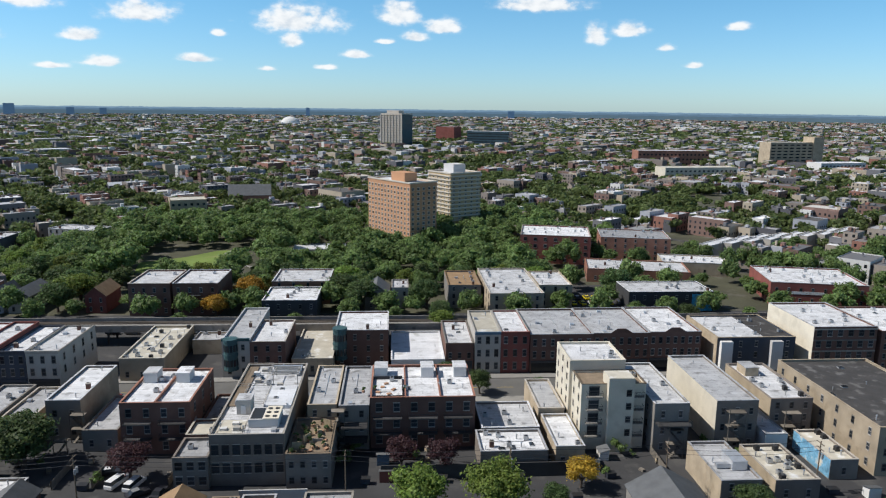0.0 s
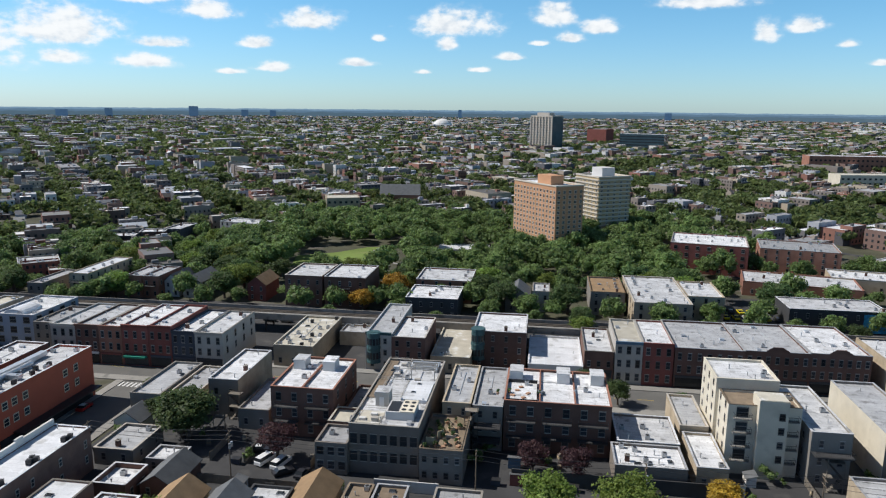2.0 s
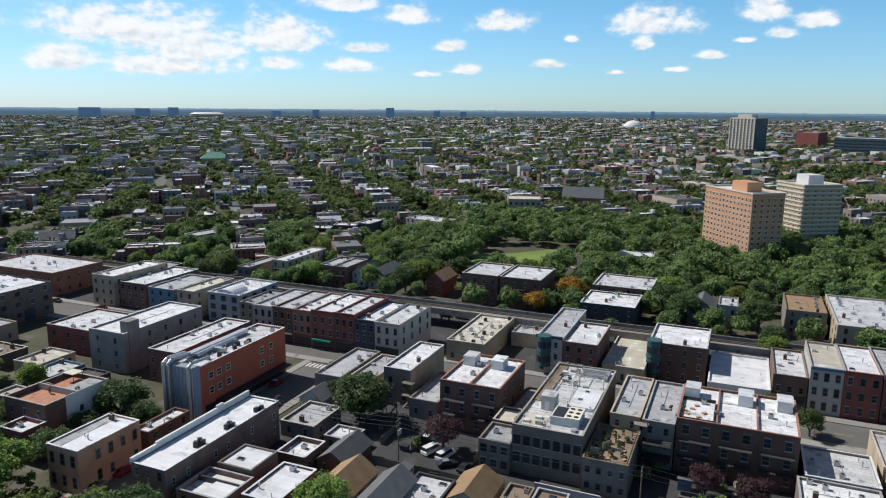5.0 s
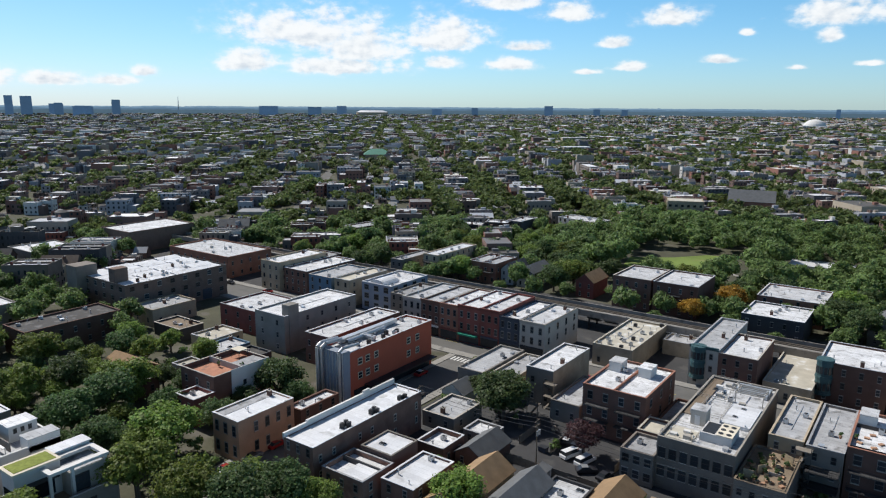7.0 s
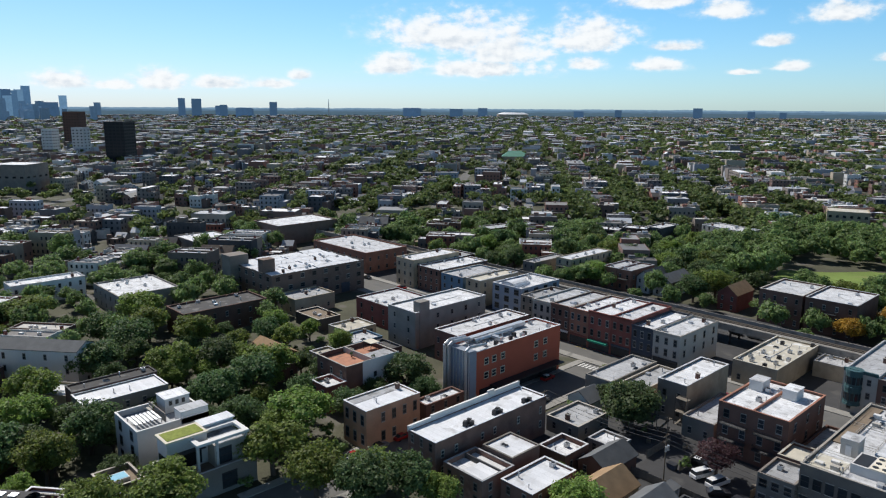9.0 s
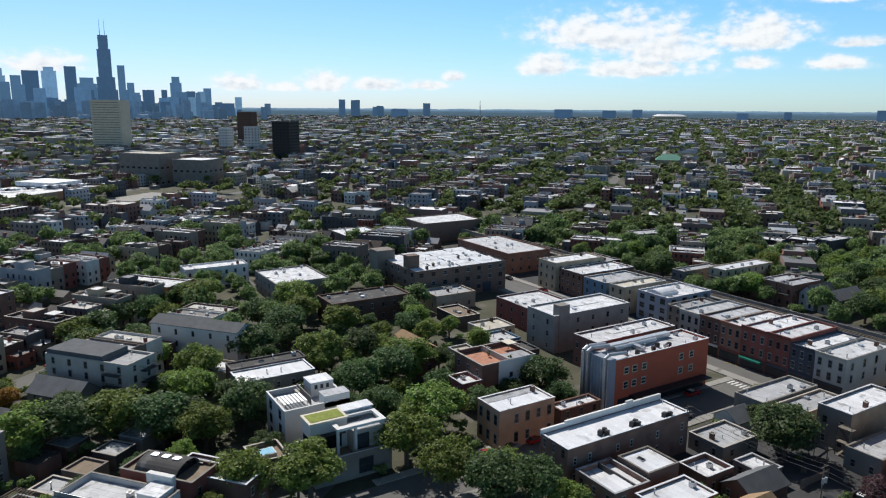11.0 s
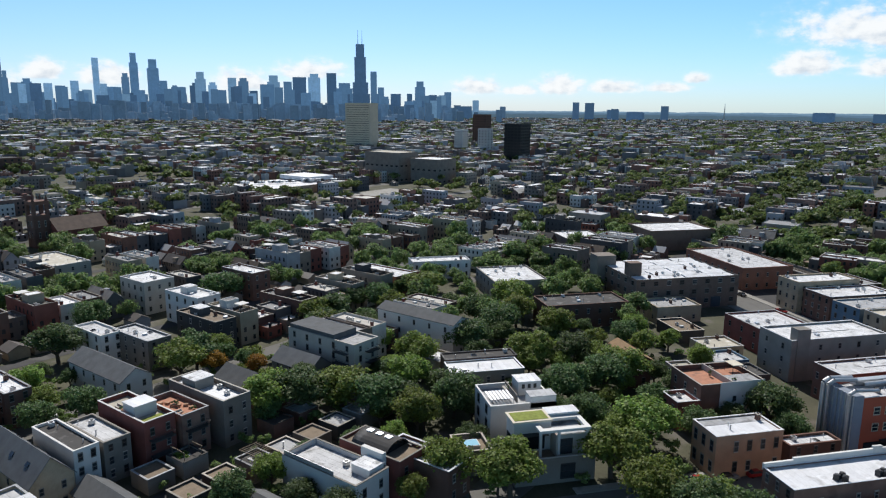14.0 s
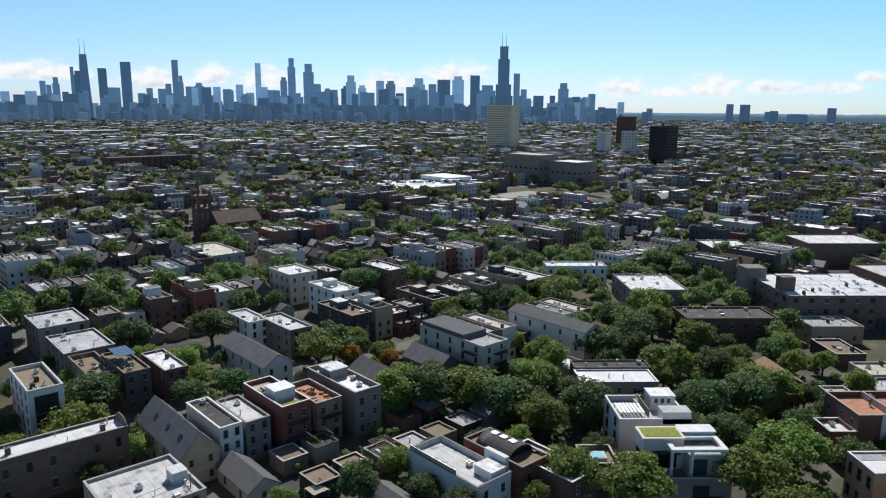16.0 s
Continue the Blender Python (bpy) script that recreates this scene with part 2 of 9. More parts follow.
M_FRAME = material("window_frame", (0.14, 0.135, 0.13), 0.6, 0.1, 1, 4, spread=0.7)
M_STONE = material("limestone_trim", (0.30, 0.275, 0.24), 0.85, 0.25, 0.6, 7, spread=0.5)
# asphalt in two tones: shade painted dark for yards, sunlight paler for streets
M_SHADED_ASPHALT = material("asphalt", (0.05, 0.05, 0.052), 0.9, 0.3, 0.12, 5, stain=((0.085, 0.083, 0.08), 0.15))
M_ROAD = material("sunlit_road", (0.125, 0.122, 0.115), 0.9, 0.2, 0.12, 5, stain=((0.11, 0.108, 0.105), 0.15))
M_CONCRETE = material("concrete", (0.27, 0.26, 0.24), 0.9, 0.2, 0.2, 4, stain=((0.17, 0.165, 0.155), 0.3), spread=0.1)
M_METAL = material("galvanised_metal", (0.5, 0.51, 0.52), 0.45, 0.15, 1, 5, metal=0.6, spread=0.2)
M_DARKMETAL = material("dark_steel", (0.05, 0.05, 0.052), 0.5, 0.2, 1, 5, metal=0.5)


def leaf_material(name, base, patch=0.4, vary=0.2):
    """Leaves: shade differs from spray to spray and from tree to tree; some light shines through."""
    m = material(name, base, 0.6, vary, patch, patch * 5, 0, spread=0.4, island=True)
    nt = m.node_tree
    bsdf = nt.nodes["Principled BSDF"]
    colour = bsdf.inputs["Base Color"].links[0].from_socket
    hue = nt.nodes.new("ShaderNodeHueSaturation")
    rnd = nt.nodes.new("ShaderNodeObjectInfo")
    for key, lo, hi in (("Hue", 0.488, 0.525), ("Value", 0.75, 1.3)):
        mr = nt.nodes.new("ShaderNodeMapRange")
        mr.inputs["To Min"].default_value, mr.inputs["To Max"].default_value = lo, hi
        nt.links.new(rnd.outputs["Random"], mr.inputs["Value"])
        nt.links.new(mr.outputs[0], hue.inputs[key])
    nt.links.new(colour, hue.inputs["Color"])
    nt.links.new(hue.outputs[0], bsdf.inputs["Base Color"])
    tr = nt.nodes.new("ShaderNodeBsdfTranslucent")
    nt.links.new(hue.outputs[0], tr.inputs["Color"])
    mix = nt.nodes.new("ShaderNodeMixShader")
    mix.inputs[0].default_value = 0.48
    nt.links.new(bsdf.outputs[0], mix.inputs[1])
    nt.links.new(tr.outputs[0], mix.inputs[2])
    nt.links.new(mix.outputs[0], nt.nodes["Material Output"].inputs["Surface"])
    return m


M_LEAF = leaf_material("foliage", (0.10, 0.15, 0.054))
M_LEAF2 = leaf_material("light_foliage", (0.19, 0.25, 0.055))
M_WOOD = leaf_material("woodland_foliage", (0.14, 0.182, 0.06), 0.07, 0.5)
M_AUTUMN = leaf_material("autumn_foliage", (0.42, 0.25, 0.04))
M_PURPLE = leaf_material("purple_foliage", (0.10, 0.05, 0.055))
M_BARK = material("bark", (0.09, 0.07, 0.055), 0.95, 0.3, 1, 8)
M_GRASS = material("worn_grass", (0.07, 0.07, 0.045), 0.95, 0.4, 0.08, 1.5, stain=((0.13, 0.12, 0.105), 0.09))

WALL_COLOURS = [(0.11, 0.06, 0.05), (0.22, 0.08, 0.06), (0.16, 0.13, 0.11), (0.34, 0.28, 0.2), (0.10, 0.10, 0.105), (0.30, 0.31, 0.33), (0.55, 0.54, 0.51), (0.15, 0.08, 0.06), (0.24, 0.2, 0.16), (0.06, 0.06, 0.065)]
ROOF_COLOURS = [(0.66, 0.67, 0.69), (0.14, 0.14, 0.145), (0.40, 0.41, 0.43), (0.76, 0.76, 0.77), (0.10, 0.095, 0.09), (0.34, 0.34, 0.35), (0.19, 0.18, 0.175), (0.50, 0.48, 0.44), (0.60, 0.60, 0.61), (0.25, 0.25, 0.255)]
M_FARPANE = material("far_panes", (0.035, 0.04, 0.045), 0.15, 0.3, 0.3, 1, 0, spread=0.6, island=True)
# far walls: the town wall colours lifted paler, haze painted into the palette
M_HAZED_WALL = material("hazed_walls", (0, 0, 0), 0.9, 0.2, 0.05, 1, 0, island=True, palette=[(0.17, 0.11, 0.09), (0.26, 0.13, 0.10), (0.22, 0.19, 0.17), (0.40, 0.34, 0.26), (0.16, 0.16, 0.17), (0.36, 0.37, 0.40), (0.60, 0.59, 0.56), (0.20, 0.13, 0.11), (0.30, 0.26, 0.22), (0.10, 0.10, 0.11)])
M_FARROOF = material("far_roofs", (0, 0, 0), 0.8, 0.15, 0.05, 1, 0, island=True, palette=ROOF_COLOURS)
M_FARTREE = leaf_material("far_trees", (0.125, 0.162, 0.054), 0.05, 0.4)
WALL["mixed"] = material("town_walls", (0, 0, 0), 0.9, 0.25, 0.3, 8, palette=WALL_COLOURS)
ROOF["mixed"] = material("town_roofs", (0, 0, 0), 0.8, 0.25, 0.3, 3, palette=ROOF_COLOURS, seams=0.3)
ROOF["mixedpitch"] = material("town_shingle", (0, 0, 0), 0.9, 0.25, 0.5, 7, palette=[(0.15, 0.15, 0.16), (0.1, 0.09, 0.085), (0.2, 0.19, 0.18), (0.13, 0.1, 0.08), (0.25, 0.26, 0.28)])

# ---- building blocks
class Shape:
    """Collects boxes, slabs and prisms into one mesh with several materials."""

    def __init__(self):
        self.v, self.f, self.k = [], [], []

    def face(self, pts, k=0):
        n = len(self.v)
        self.v += [tuple(p) for p in pts]
        self.f.append(tuple(range(n, n + len(pts))))
        self.k.append(k)

    def box(self, x0, y0, z0, x1, y1, z1, k=0, bottom=False):
        a, b, c, d = (x0, y0), (x1, y0), (x1, y1), (x0, y1)
        n = len(self.v)
        self.v += [(*p, z0) for p in (a, b, c, d)] + [(*p, z1) for p in (a, b, c, d)]
        fs = [(n, n + 1, n + 5, n + 4), (n + 1, n + 2, n + 6, n + 5), (n + 2, n + 3, n + 7, n + 6), (n + 3, n, n + 4, n + 7), (n + 4, n + 5, n + 6, n + 7)]
        if bottom:
            fs.append((n + 3, n + 2, n + 1, n))
        self.f += fs
        self.k += [k] * len(fs)
        return self

    def ring(self, x0, y0, x1, y1, z0, z1, t, k=0):
        """A low wall of thickness t round a rectangle."""
        n = len(self.v)
        for ax, ay, bx, by in ((x0, y0, x1, y1), (x0 + t, y0 + t, x1 - t, y1 - t)):
            for z in (z0, z1):
                self.v += [(ax, ay, z), (bx, ay, z), (bx, by, z), (ax, by, z)]
        for j in range(4):
            i = (j + 1) % 4
            self.f += [(n + j, n + i, n + 4 + i, n + 4 + j), (n + 4 + j, n + 4 + i, n + 12 + i, n + 12 + j), (n + 8 + i, n + 8 + j, n + 12 + j, n + 12 + i)]
            self.k += [k] * 3
        return self

    def tube(self, p, q, r0, r1, n=6, k=0):
        p, q = Vector(p), Vector(q)
        ax = (q - p).normalized()
        u = ax.orthogonal().normalized()
        w = ax.cross(u)
        i = len(self.v)
        for c, r in ((p, r0), (q, r1)):
            for j in range(n):
                a = 2 * math.pi * j / n
                self.v.append(tuple(c + (u * math.cos(a) + w * math.sin(a)) * r))
        for j in range(n):
            self.f.append((i + j, i + (j + 1) % n, i + n + (j + 1) % n, i + n + j))
            self.k.append(k)
        self.f.append(tuple(range(i + n, i + 2 * n)))
        self.k.append(k)
        return self

    def mesh(self, name, *mats):
        me = bpy.data.meshes.new(name)
        me.from_pydata(self.v, [], self.f)
        for m in mats:
            me.materials.append(m)
        if len(mats) > 1:
            me.polygons.foreach_set("material_index", self.k)
        me.update()
        return me


def part(name, data, parent, label="", at=None, turn=0.0):
    ob = new(name, data)
    ob.parent = parent
    if at is not None:
        ob.matrix_basis = pose(*at, 0, 0, turn)
    if label:
        ob["label"] = label
    return ob


def thing(name, label, category, x=0, y=0, z=0, rot=0, group="", kind=""):
    ob = new(name)
    ob.matrix_basis = pose(x, y, z, 0, 0, rot)
    return tagged(ob, label, category, group, kind)


WINDOWS = {}


def window_mesh(w, h, frame_mat=None, lintel=True):
    """A sash window: proud surround, meeting rail and recessed panes; its back lies on y = 0 and it looks along -y."""
    key = (round(w, 1), round(h, 1), frame_mat.name if frame_mat else "", lintel)
    if key not in WINDOWS:
        s = Shape()
        t = 0.1
        xs = [-w / 2, -w / 2 + t, w / 2 - t, w / 2]
        zs = [-0.16, 0, t, h / 2 - t / 2, h / 2 + t / 2, h - t, h, h + 0.16]
        s.v += [(x, -0.08, z) for z in zs for x in xs] + [(x, 0.0, z) for z in (zs[0], zs[-1]) for x in (xs[0], xs[-1])]
        g = lambda i, j: j * 4 + i
        for j in range(7):
            for i in range(3):
                q = [g(i, j), g(i + 1, j), g(i + 1, j + 1), g(i, j + 1)]
                if i == 1 and j in (2, 4):
                    n = len(s.v)
                    s.v += [(s.v[k][0], -0.02, s.v[k][2]) for k in q]
                    for k in range(4):
                        s.f.append((q[k], q[(k + 1) % 4], n + (k + 1) % 4, n + k))
                        s.k.append(0)
                    s.f.append((n, n + 1, n + 2, n + 3))
                    s.k.append(1)
                else:
                    s.f.append(tuple(q))
                    s.k.append(2 if j in (0, 6) and lintel else 0)
        e = [g(0, 0), g(3, 0), g(3, 7), g(0, 7)]
        for k, (p, q) in enumerate(((32, 33), (33, 35), (35, 34), (34, 32))):
            s.f.append((e[(k + 1) % 4], e[k], p, q))
            s.k.append(0)
        WINDOWS[key] = s.mesh("window", frame_mat or M_FRAME, M_GLASS, M_STONE)
    return WINDOWS[key]


OCC = []            # footprints already taken: x, y, half width, half depth, turn


def taken(x, y, gap=2.0):
    for ox, oy, hw, hd, a in OCC:
        dx, dy = x - ox, y - oy
        if abs(dx) + abs(dy) > 120:
            continue
        if abs(dx * math.cos(a) + dy * math.sin(a)) < hw + gap and abs(dy * math.cos(a) - dx * math.sin(a)) < hd + gap:
            return True
    return False


def pipe_mesh(r, h):
    return Shape().tube((0, 0, 0), (0, 0, h), r, r, 8).tube((0, 0, h), (0, 0, h + 0.12), r * 1.6, r * 1.3, 8).mesh("vent_pipe", M_METAL)


def unit_mesh():
    s = Shape().box(-0.5, -0.5, 0.12, 0.5, 0.5, 0.95, 0, True)
    s.tube((0, 0, 0.95), (0, 0, 1.02), 0.38, 0.38, 10, 1)
    for a in (-0.42, 0.34):
        s.box(a, -0.5, 0, a + 0.08, 0.5, 0.12, 1)
    return s.mesh("air_conditioner", M_METAL, M_DARKMETAL)


def hatch_mesh():
    s = Shape().box(-0.6, -0.45, 0, 0.6, 0.45, 0.45)
    s.box(-0.68, -0.53, 0.45, 0.68, 0.53, 0.55, 1, True)
    return s.mesh("roof_hatch", ROOF["white"], M_METAL)


def skylight_mesh():
    s = Shape().box(-0.7, -0.5, 0, 0.7, 0.5, 0.25)
    v = [(-0.7, -0.5, 0.25), (0.7, -0.5, 0.25), (0.7, 0.5, 0.25), (-0.7, 0.5, 0.25), (-0.4, 0, 0.55), (0.4, 0, 0.55)]
    for f in ((0, 1, 5, 4), (1, 2, 5), (2, 3, 4, 5), (3, 0, 4)):
        s.face([v[i] for i in f], 1)
    return s.mesh("skylight", M_METAL, M_GLASS)


def chimney_mesh():
    s = Shape().box(-0.45, -0.4, 0, 0.45, 0.4, 1.3)
    s.box(-0.52, -0.47, 1.3, 0.52, 0.47, 1.42, 1, True)
    s.tube((-0.18, 0, 1.42), (-0.18, 0, 1.7), 0.12, 0.1, 6, 2).tube((0.18, 0, 1.42), (0.18, 0, 1.65), 0.12, 0.1, 6, 2)
    return s.mesh("chimney", WALL["brown"], M_STONE, M_DARKMETAL)


def condenser_mesh():
    """A dark condenser: case on skids with a fan collar."""
    s = Shape().box(-0.48, -0.48, 0.15, 0.48, 0.48, 1.05, 0, True)
    s.tube((0, 0, 1.05), (0, 0, 1.16), 0.4, 0.36, 10, 1)
    for a in (-0.42, 0.34):
        s.box(a, -0.55, 0, a + 0.08, 0.55, 0.15, 1)
    return s.mesh("condenser", M_DARKMETAL, WALL["dark"])


KIT = {"condenser": [condenser_mesh()], "vent_pipe": [pipe_mesh(0.09, 0.7), pipe_mesh(0.14, 1.0)], "air_conditioner": [unit_mesh()], "roof_hatch": [hatch_mesh()], "skylight": [skylight_mesh()], "chimney": [chimney_mesh()]}


def roof_kit(root, w, d, z, pieces, dice):
    """Vents, units and hatches scattered over a roof, clear of its edges and of each other."""
    spots = []
    for p in pieces:
        for _ in range(12):
            a, b = dice.uniform(-w / 2 + 1.1, w / 2 - 1.1), dice.uniform(-d / 2 + 1.2, d / 2 - 1.2)
            if all(math.hypot(a - e, b - f) > 1.7 for e, f in spots):
                break
        spots.append((a, b))
        part(p, dice.choice(KIT[p]), root, at=(a, b, z), turn=dice.choice([0, 90]))


SIDES = {"f": (0, -1, 0), "r": (1, 0, 90), "b": (0, 1, 180), "l": (-1, 0, -90)}


def windows_on(root, side, w, d, floors, n, ww=1.0, wh=1.6, base=1.0, step=3.4, frame_mat=None, lintel=True, name="window", skip=()):
    sx, sy, turn = SIDES[side]
    span = w if side in "fb" else d
    for i in range(floors):
        for j in range(n):
            if (i, j) in skip:
                continue
            a = (j + 0.5) / n * span - span / 2
            x, y = (a, -d / 2) if side == "f" else (a, d / 2) if side == "b" else (w / 2, a) if side == "r" else (-w / 2, a)
            part(name, window_mesh(ww, wh, frame_mat, lintel), root, at=(x, y, base + i * step), turn=turn)


def flat_building(label, x, y, w, d, h, rot=0, wall="brown", roof="white", floors=3, win="", nf=3, ns=4, parapet=0.5, name="house", category="building", ww=1.0, wh=1.6, base=1.2, coping=None, group="", kit=None, seed=0, units=0, storefront=""):
    """A flat-roofed masonry building: walls rising to a parapet, coping, sunken roof, windows on the named sides."""
    root = thing(name, label, category, x, y, 0, rot, group)
    OCC.append((x, y, w / 2, d / 2, radians(rot)))
    t = 0.3
    s = Shape()
    X, Y = w / 2, d / 2
    rz = h - parapet
    s.ring(-X, -Y, X, Y, 0, h, t)
    part("wall", s.mesh("wall", WALL[wall] if isinstance(wall, str) else wall), root)
    s = Shape().box(-X + t, -Y + t, rz - 0.3, X - t, Y - t, rz)
    part("roof", s.mesh("roof", ROOF[roof]), root)
    s = Shape().ring(-X - 0.06, -Y - 0.06, X + 0.06, Y + 0.06, h, h + 0.1, t + 0.12)
    finish = random.Random(int(abs(x) * 31 + abs(y) * 17))
    part("coping", s.mesh("coping", coping or finish.choice([M_STONE, ROOF[roof], ROOF["white"] if roof == "ridged" else ROOF["grey"], WALL[wall] if isinstance(wall, str) else wall])), root)
    if storefront:
        part("shop_front", Shape().box(-X + 0.4, -Y - 0.12, 0.35, X - 0.4, -Y, 3.0, 0, True).mesh("shop_front", M_GLASS), root, "dark glazed shop front")
        part("shop_sign", Shape().box(-X + 0.3, -Y - 0.2, 3.05, X - 0.3, -Y, 3.7, 0, True).mesh("shop_sign", WALL[storefront]), root)
        base, floors = 4.6, floors - 1
    step = (h - parapet - 0.2 - (3.7 if storefront else 0)) / max(floors, 1)
    for side in win:
        n = nf if side in "fb" else ns
        windows_on(root, side, w, d, floors, n, ww, min(wh, step * 0.6), base, step)
    dice = random.Random(int(abs(x) * 7 + abs(y) * 13) + seed)
    if kit is None:
        area = w * d
        kit = ["vent_pipe"] * max(2, int(area / 75)) + ["air_conditioner"] * max(1, int(area / 95)) + ["roof_hatch"] * (area > 120) + ["skylight"] * (dice.random() < 0.35) + ["chimney"] * (dice.random() < 0.5)
    if w > 3.5 and d > 4:
        roof_kit(root, w, d, rz, kit, dice)
    for i in range(1, units):
        a = -X + i * w / units
        part("party_wall", Shape().box(a - 0.16, -Y + 0.3, rz - 0.1, a + 0.16, Y - 0.3, h + 0.18).mesh("party_wall", WALL["redtan"]), root, "brick party wall rising above the roof")
    return root


def side_wall(root, w, d, h, side, paint, label):
    """A bare party wall of another brick, set just proud of one flank."""
    x0 = w / 2 if side == "r" else -w / 2 - 0.06
    part("party_wall", Shape().box(x0, -d / 2 + 0.05, 0, x0 + 0.06, d / 2 - 0.05, h - 0.02, 0, True).mesh("party_wall", WALL[paint]), root, label)


def balcony(root, x, y, z, w, d=1.4, turn=0, mat_=None):
    """A steel balcony: slab, top rail, bottom rail and posts, on the face that looks along local -y."""
    ob = part("balcony", Shape().box(-w / 2, -d, -0.18, w / 2, 0, 0, 0, True).mesh("balcony", mat_ or WALL["dark"]), root, at=(x, y, z), turn=turn)
    s = Shape()
    for b in (0.1, 1.0):
        s.box(-w / 2, -d, b, w / 2, -d + 0.06, b + 0.07, 0, True)
        s.box(-w / 2, -d + 0.06, b, -w / 2 + 0.06, 0, b + 0.07, 0, True)
        s.box(w / 2 - 0.06, -d + 0.06, b, w / 2, 0, b + 0.07, 0, True)
    n = max(3, int(w / 0.35))
    for i in range(n + 1):
        a = -w / 2 + i * (w - 0.05) / n
        s.box(a, -d + 0.005, 0, a + 0.04, -d + 0.045, 1.0)
    part("railing", s.mesh("railing", M_DARKMETAL), ob)
    return ob


def penthouse(root, x, y, z, w, d, h, wall="white", roof="white"):
    """A stair box or rooftop room with a thin overhanging roof."""
    ob = part("stair_box", Shape().box(x - w / 2, y - d / 2, z, x + w / 2, y + d / 2, z + h).mesh("stair_box", WALL[wall]), root)
    part("roof", Shape().box(x - w / 2 - 0.12, y - d / 2 - 0.12, z + h, x + w / 2 + 0.12, y + d / 2 + 0.12, z + h + 0.12, 0, True).mesh("roof", ROOF[roof]), ob)
    return ob


def cornice(root, w, d, z, mat_, side=-1, depth=0.5, high=0.9):
    s = Shape()
    y0 = side * d / 2
    for k, (o, a, b) in enumerate(((depth * 0.4, 0, high * 0.4), (depth * 0.7, high * 0.4, high * 0.75), (depth, high * 0.75, high))):
        s.box(-w / 2, min(y0, y0 + side * o), z + a, w / 2, max(y0, y0 + side * o), z + b, 0, True)
    n = int(w / 0.8)
    for i in range(n):
        a = -w / 2 + (i + 0.5) * w / n
        s.box(a - 0.1, min(y0, y0 + side * depth * 0.8), z + high * 0.1, a + 0.1, max(y0, y0 + side * depth * 0.8), z + high * 0.75, 0, True)
    part("cornice", s.mesh("cornice", mat_), root, "bracketed projecting cornice")


def gable_house(label, x, y, w, d, eaves, ridge, rot=0, wall="grey", roof="slate", win="fr", nf=2, ns=3, floors=2, along="y", group="", name="house", skylights=0):
    """A pitched-roof house; the ridge runs along local y or x."""
    root = thing(name, label, "house" if name == "house" else name.replace("_", " "), x, y, 0, rot, group)
    OCC.append((x, y, w / 2, d / 2, radians(rot)))
    X, Y = (w / 2, d / 2) if along == "y" else (d / 2, w / 2)
    turn = 0 if along == "y" else 90
    s = Shape()
    P = [(-X, 0), (X, 0), (X, eaves), (0, ridge), (-X, eaves)]
    for yy, fl in ((-Y, 1), (Y, -1)):
        s.face([(a, yy, b) for a, b in (P if fl > 0 else P[::-1])])
    s.face([(X, -Y, 0), (X, Y, 0), (X, Y, eaves), (X, -Y, eaves)])
    s.face([(-X, Y, 0), (-X, -Y, 0), (-X, -Y, eaves), (-X, Y, eaves)])
    part("wall", s.mesh("wall", WALL[wall]), root, turn=turn, at=(0, 0, 0))
    o, t = 0.35, 0.18
    sl = (ridge - eaves) / X
    for sg in (-1, 1):
        s = Shape()
        e = (sg * (X + o), eaves - o * sl)
        v = [(e[0], -Y - o, e[1]), (e[0], Y + o, e[1]), (0, Y + o, ridge), (0, -Y - o, ridge)]
        u = [(a, b, c + t) for a, b, c in v]
        if sg > 0:
            v, u = v[::-1], u[::-1]
        v, u = v[::-1], u[::-1]
        s.face(v[::-1])
        s.face(u)
        for i in range(4):
            j = (i + 1) % 4
            s.face([v[i], v[j], u[j], u[i]])
        r = part("roof", s.mesh("roof", ROOF[roof]), root, turn=turn, at=(0, 0, 0.02))
        for k in range(skylights):
            yy = -Y + (k + 0.7) * 2 * Y / (skylights + 0.6)
            sk = part("skylight", Shape().box(-0.45, -0.6, 0, 0.45, 0.6, 0.12).mesh("skylight", M_GLASS), r)
            sk.matrix_basis = Matrix.Translation((sg * X * 0.5, yy, (ridge + eaves) / 2 + t)) @ Euler((0, sg * math.atan(sl), 0)).to_matrix().to_4x4()
    step = eaves / max(1, floors)
    for side in win:
        windows_on(root, side, w, d, floors, nf if side in "fb" else ns, 0.9, min(1.5, step * 0.55), 0.9, step)
    return root


def roof_terrace(seed, x, y):
    """A timber pergola, benches and planters on the flat roof of the garage at x, y."""
    g = random.Random(seed)
    per = thing("pergola", "weathered timber pergola on a garage roof", "pergola", x, y, 2.85, 40, "garage roof terraces")
    for a in (-2.2, 2.1):
        for b in (-2.0, 1.9):
            part("post", Shape().box(a, b, 0, a + 0.12, b + 0.12, 2.3).mesh("post", ROOF["deck"]), per)
    for b in (-2.1, 1.9):
        part("beam", Shape().box(-2.5, b, 2.3, 2.5, b + 0.1, 2.5, 0, True).mesh("beam", ROOF["deck"]), per)
    slat = Shape().box(-0.05, -2.3, 2.5, 0.05, 2.3, 2.62, 0, True).mesh("slat", ROOF["deck"])
    for i in range(7 if g.random() < 0.6 else 0):
        part("slat", slat, per, at=(-2.2 + i * 0.72, 0, 0))
    seat = thing("bench", "pale cushioned outdoor bench", "bench", x + g.uniform(-1, 1), y + g.uniform(-1, 1), 2.85, g.choice([40, 130]))
    part("base", Shape().box(-0.9, -0.35, 0, 0.9, 0.35, 0.3).mesh("base", ROOF["deck"]), seat)
    part("cushion", Shape().box(-0.85, -0.33, 0.3, 0.85, 0.33, 0.46).mesh("cushion", WALL["white"]), seat)

